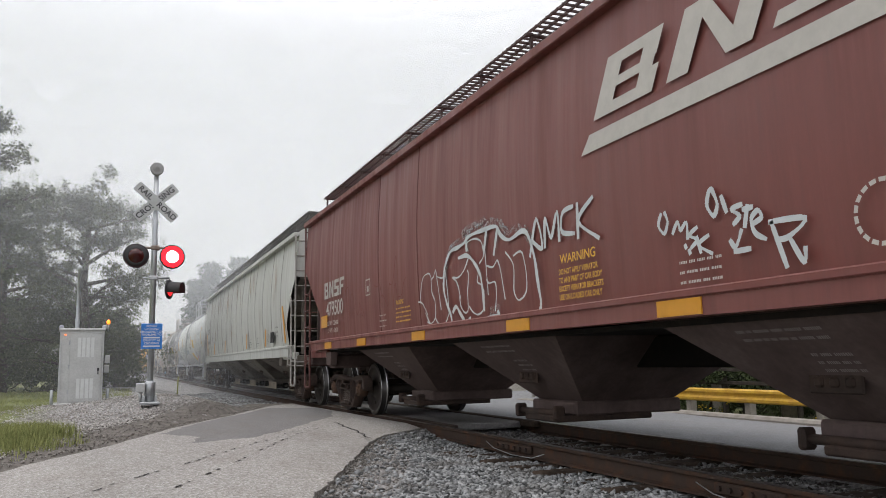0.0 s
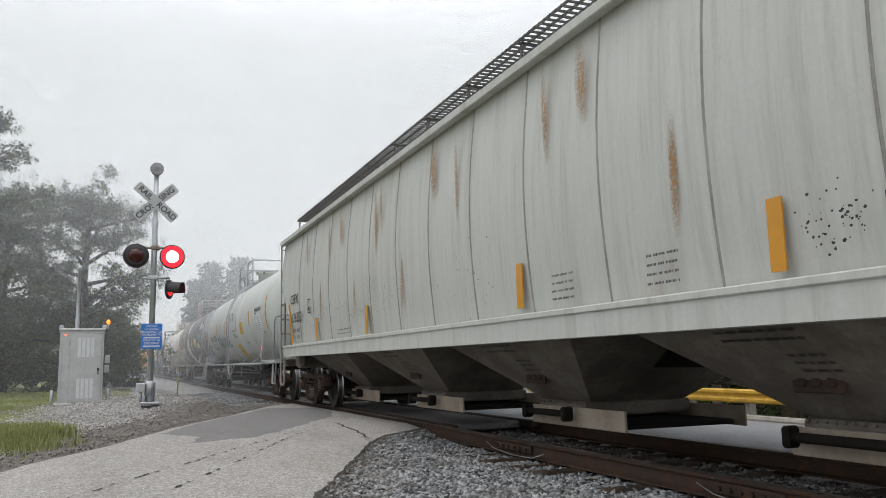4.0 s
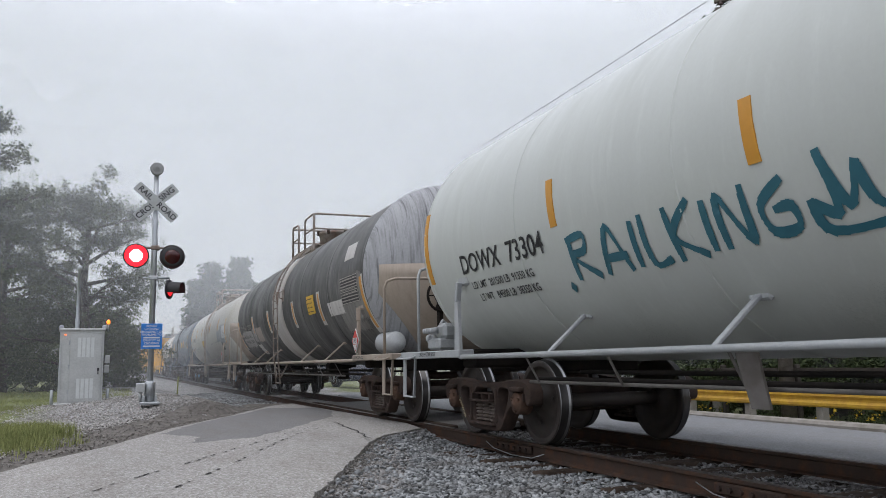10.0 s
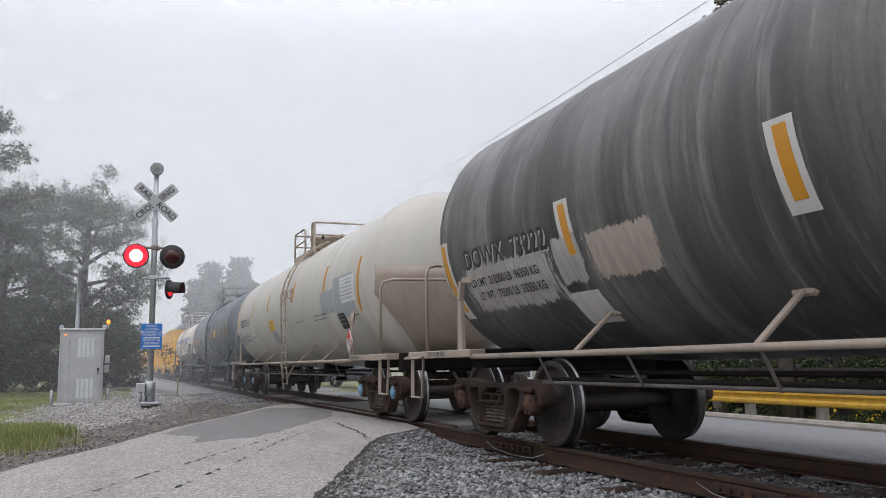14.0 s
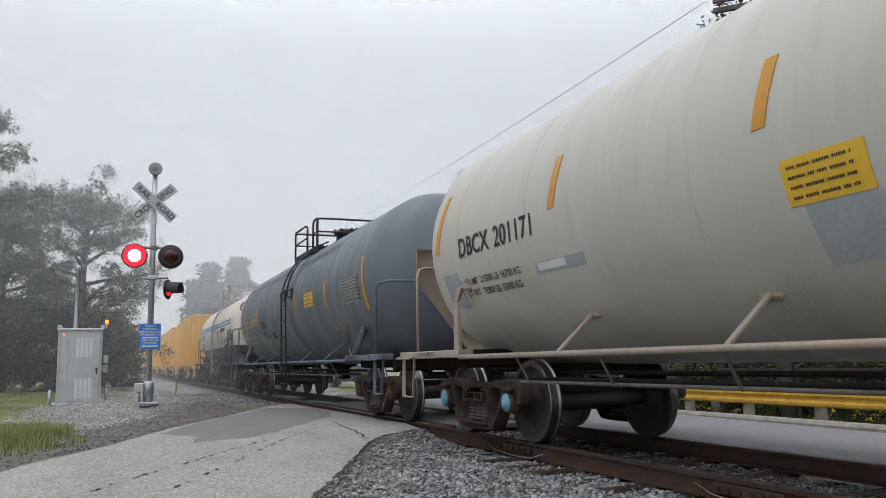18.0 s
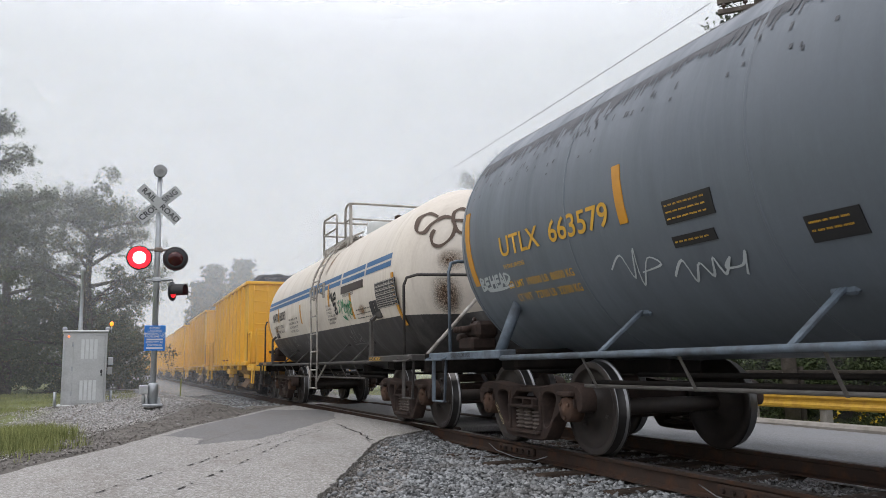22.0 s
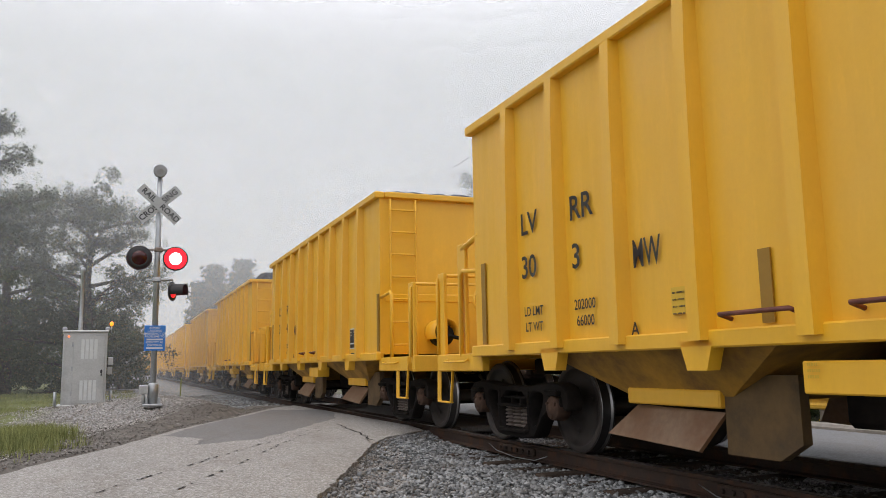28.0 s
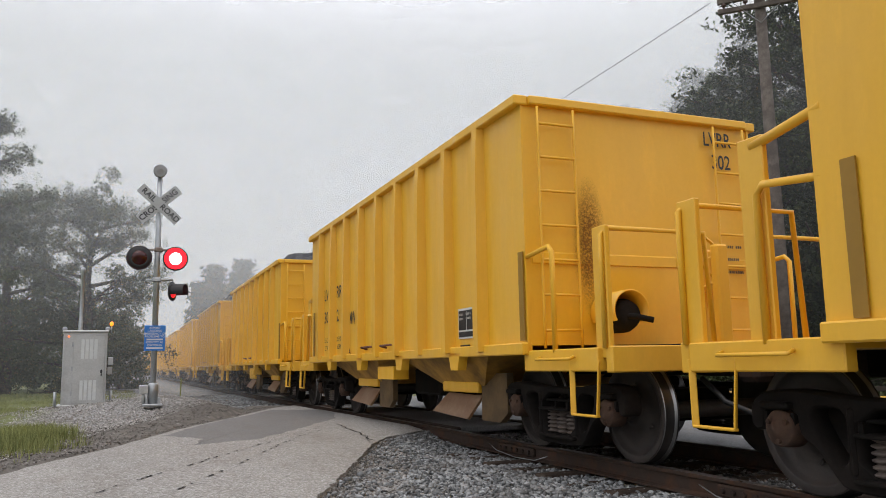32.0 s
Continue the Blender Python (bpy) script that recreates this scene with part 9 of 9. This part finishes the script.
for k in range(11):
    copy_thing(sh, pose(9.6 + (k * 37 % 11) * 0.14, 24 - k * 2.2 + (k % 3) * 0.3, -0.75, 0, 0, k * 47))


def tufts(name, spots, h, label, mat, seed=1, blades=14):
    rs = np.random.RandomState(seed)
    V = []
    for x, y, z in spots:
        for k in range(blades):
            a, l = rs.uniform(0, 6.28), h * rs.uniform(0.5, 1.2)
            bx, by = x + rs.normal(0, 0.05), y + rs.normal(0, 0.05)
            dx, dy = math.cos(a), math.sin(a)
            V += [(bx - dy * 0.006, by + dx * 0.006, z - 0.02), (bx + dy * 0.006, by - dx * 0.006, z - 0.02), (bx + dx * l * 0.45, by + dy * l * 0.45, z + l)]
    me = bpy.data.meshes.new(name)
    me.from_pydata(V, [], [(i, i + 1, i + 2) for i in range(0, len(V), 3)])
    me.materials.append(mat)
    return tagged(new(name, me), label, "grass", kind="stuff")


rs = np.random.RandomState(6)
sp = []
while len(sp) < 700:
    x, y = rs.uniform(-8.2, -5.5), rs.uniform(9.6, 14.2)
    if not in_road(x, y, 0.12) and rs.rand() < math.exp(-((x + 6.35) / 0.42) ** 2 - ((y - 12.2) / 1.25) ** 2):
        sp.append((x, y, ground_z(x, y)))
tufts("grass_clump", sp, 0.16, "bright green grass clump at the road's edge", GRASSM, 2)
sp = []
while len(sp) < 3600:
    x, y = rs.uniform(-13, -4.6), rs.uniform(17, 36)
    if x < -6.6 - 0.0 * y or y > 22:
        sp.append((x, y, ground_z(x, y)))
tufts("lawn", sp, 0.07, "mown green grass behind the cabinet", GRASSM, 3, 9)
# fog: thin lit veils that hang across the valley, denser with distance
def fog_material(name, dens, far):
    m = bpy.data.materials.new(name)
    m.use_nodes = True
    nt = m.node_tree
    nt.nodes.clear()
    out, mix, tr = nt.nodes.new("ShaderNodeOutputMaterial"), nt.nodes.new("ShaderNodeMixShader"), nt.nodes.new("ShaderNodeBsdfTransparent")
    add, df, tl = nt.nodes.new("ShaderNodeMixShader"), nt.nodes.new("ShaderNodeBsdfDiffuse"), nt.nodes.new("ShaderNodeBsdfTranslucent")
    df.inputs[0].default_value = tl.inputs[0].default_value = (0.93, 0.95, 0.97, 1)
    nt.links.new(df.outputs[0], add.inputs[1])
    nt.links.new(tl.outputs[0], add.inputs[2])
    add.inputs[0].default_value = 0.5
    n = noise_of(nt, 0.035, (1, 1, 2.0), 3)
    tc, sp = nt.nodes.new("ShaderNodeTexCoord"), nt.nodes.new("ShaderNodeSeparateXYZ")
    nt.links.new(tc.outputs["Object"], sp.inputs[0])
    mul = nt.nodes.new("ShaderNodeMath")
    mul.operation = "MULTIPLY"
    nt.links.new(span(nt, n, 0.3, 0.7, dens * 0.8, dens * 1.2), mul.inputs[0])
    low = span(nt, sp.outputs[2], 1.5, 9.0, 0.32, 1.0)
    high = span(nt, sp.outputs[2], 0.36 * far, 0.54 * far, 1.0, 0.0)
    hm = nt.nodes.new("ShaderNodeMath")
    hm.operation = "MULTIPLY"
    nt.links.new(low, hm.inputs[0])
    nt.links.new(high, hm.inputs[1])
    nt.links.new(hm.outputs[0], mul.inputs[1])
    nt.links.new(mul.outputs[0], mix.inputs[0])
    nt.links.new(tr.outputs[0], mix.inputs[1])
    nt.links.new(add.outputs[0], mix.inputs[2])
    nt.links.new(mix.outputs[0], out.inputs[0])
    return m


for k, (y, dens) in enumerate(((23.5, 0.10), (27.5, 0.12), (31.5, 0.12), (36, 0.15), (46, 0.16), (62, 0.24), (95, 0.42), (150, 0.6), (260, 0.75))):
    g = G()
    n = 24
    v = []
    for i in range(n + 1):
        a = radians(-60 + 130 * i / n)
        v += [(y * math.sin(a) - 5.0, y * math.cos(a), -1.5), (y * math.sin(a) - 5.0, y * math.cos(a), 0.56 * y)]
    g.add(v, [(2 * i, 2 * i + 2, 2 * i + 3, 2 * i + 1) for i in range(n)], True)
    ob = tagged(part("fog", g, fog_material("fog_veil", dens, y)), "pale grey morning fog hanging in the valley", "fog", kind="structure")
    ob.visible_shadow = False

# ---- beyond the road: a small house, a fence and flowering shrubs ----
SIDING = worn("beige_house_siding", (0.36, 0.33, 0.27), (0.42, 0.39, 0.32), 2.0, 0.7)
ROOFM = worn("grey_roof_shingle", (0.09, 0.09, 0.09), (0.14, 0.135, 0.13), 5.0, 0.9)
house = thing("house", "small beige house with clapboard siding beyond the road", "house")
house.matrix_basis = pose(13.2, 31.0, -0.6, 0, 0, -24)
g = G()
g.box((0, 0.06, 1.3), (6.9, 5.0, 2.6), 0.01)
part("wall", g, SIDING, house)
for k in range(15):
    g = G()
    g.prism([(-2.46, 0.05 + k * 0.17), (-2.44, 0.22 + k * 0.17), (-2.40, 0.22 + k * 0.17), (-2.40, 0.05 + k * 0.17)], -3.45, 3.45)
    part("siding_board", g, SIDING, house)
for q in (-1, 1):
    g = G()
    v = [(-3.8, q * 2.9, 2.5), (3.8, q * 2.9, 2.5), (3.8, 0, 4.1), (-3.8, 0, 4.1)]
    g.add(v + [(x, y, z + 0.1) for x, y, z in v], [(0, 1, 2, 3), (7, 6, 5, 4)] + [(i, (i + 1) % 4, (i + 1) % 4 + 4, i + 4) for i in range(4)])
    part("roof", g, ROOFM, house)
g = G()
for x in (-3.45, 3.45):
    g.add([(x, -2.4, 2.6), (x, 2.5, 2.6), (x, 0.05, 4.05)], [(0, 1, 2)])
part("gable", g, SIDING, house)
GLASS = plain("dark_window_glass", (0.03, 0.04, 0.05), 0.1)
for x in (-2.0, 0.2, 2.3):
    w_ = part("window", G().box((x, -2.47, 1.35), (0.95, 0.06, 1.2), 0.01), SIGNWHITE, house)
    part("pane", G().box((x, -2.505, 1.62), (0.80, 0.01, 0.48), 0.0), GLASS, w_)
    part("pane", G().box((x, -2.505, 1.06), (0.80, 0.01, 0.48), 0.0), GLASS, w_)
fence = thing("fence", "dark weathered wooden rail fence behind the guardrail", "fence")
OLDWOOD = worn("dark_old_wood", (0.045, 0.038, 0.032), (0.08, 0.07, 0.06), 4.0, 0.9)
for k in range(13):
    part("post", G().box((9.35, 26.0 - 2.4 * k, -0.05), (0.12, 0.12, 1.5), 0.015), OLDWOOD, fence)
for k in range(12):
    for z in (0.25, 0.58):
        part("fence_rail", G().box((9.27, 24.8 - 2.4 * k, z), (0.04, 2.44, 0.09), 0.008), OLDWOOD, fence)
FLOWER = plain("yellow_flower", (0.55, 0.38, 0.02), 0.7)
rs = np.random.RandomState(9)
pts = [(9.0 + rs.normal(0, 0.28), y0 + rs.normal(0, 0.45), -0.25 + rs.uniform(-0.35, 0.22)) for y0 in (23.0, 19.5, 16.6, 12.2, 9.4) for k in range(26)]
tagged(part("wild_flowers", leaves_mesh("wild_flowers", pts, 5, 0.03, 0.028, 5), FLOWER), "small yellow flowers among the roadside weeds", "flowers", kind="stuff")
stem = [(9.0 + rs.normal(0, 0.35), y0 + rs.normal(0, 0.6), ground_z(9.0, y0)) for y0 in (23.0, 21, 19.5, 18, 16.6, 14.5, 12.2, 9.4, 7) for k in range(40)]
tufts("weeds", stem, 0.45, "tall green roadside weeds behind the guardrail", SHRUB, 8, 10)
rs = np.random.RandomState(21)
sp = []
while len(sp) < 9000:
    y = rs.uniform(3.2, 11.5)
    x = edge_x(NEAR_EDGE, y) + (abs(rs.normal(0, 0.14)) - 0.04 if rs.rand() < 0.25 else rs.uniform(0.0, 0.80))
    sp.append((x, y, ground_z(x + 0.05, y) + rs.uniform(-0.004, 0.018)))
rubble("road_edge_grit", stone_material("brown_grey_grit", (0.075, 0.069, 0.062), (0.34, 0.325, 0.30), (0.12, 0.105, 0.09)), np.array(sp), 0.007, 0.019, "fine brown-grey grit along the road's broken edge")
# ---- what moves ----
FLASH0, FLASH = 18.475, 0.6715

def motions():
    for car, mid in CARS:
        walk(car, [(t, pose(0, mid - SPEED * t, 0)) for t in (0.0, 8.0, 16.0, 24.0, 32.0)])
    turn = SPEED / 0.460
    step = radians(80) / turn
    rows = int(32.0 / step) + 1
    for w, dy in SPINNERS:
        a0 = dy * 1.7
        walk(w, [(32.0 * k / rows, Matrix.Translation((0, dy, 0.457)) @ Matrix.Rotation(a0 + turn * 32.0 * k / rows, 4, "X")) for k in range(rows + 1)])

    # the two lamps take turns: each drum shows its lit face, then its dark back
    for side, drum in enumerate(turners):
        at, rows, k = drum.location.copy(), [], math.floor((0.0 - FLASH0) / FLASH)
        place = lambda t, a: rows.append((t, Matrix.Translation(at) @ Matrix.Rotation(radians(a), 4, "Z")))
        ang = 0.0 if (k % 2 == 0) == (side == 1) else 180.0
        place(0.0, ang)
        while True:
            k += 1
            t = FLASH0 + k * FLASH
            if t > 31.95:
                break
            n = min(math.floor(t * FPS), 955)
            for i, a in enumerate((0, 60, 120, 180)):
                place((n + i) / FPS, ang + a)
            ang += 180.0
        place(32.0, ang)
        walk(drum, rows)


motions()
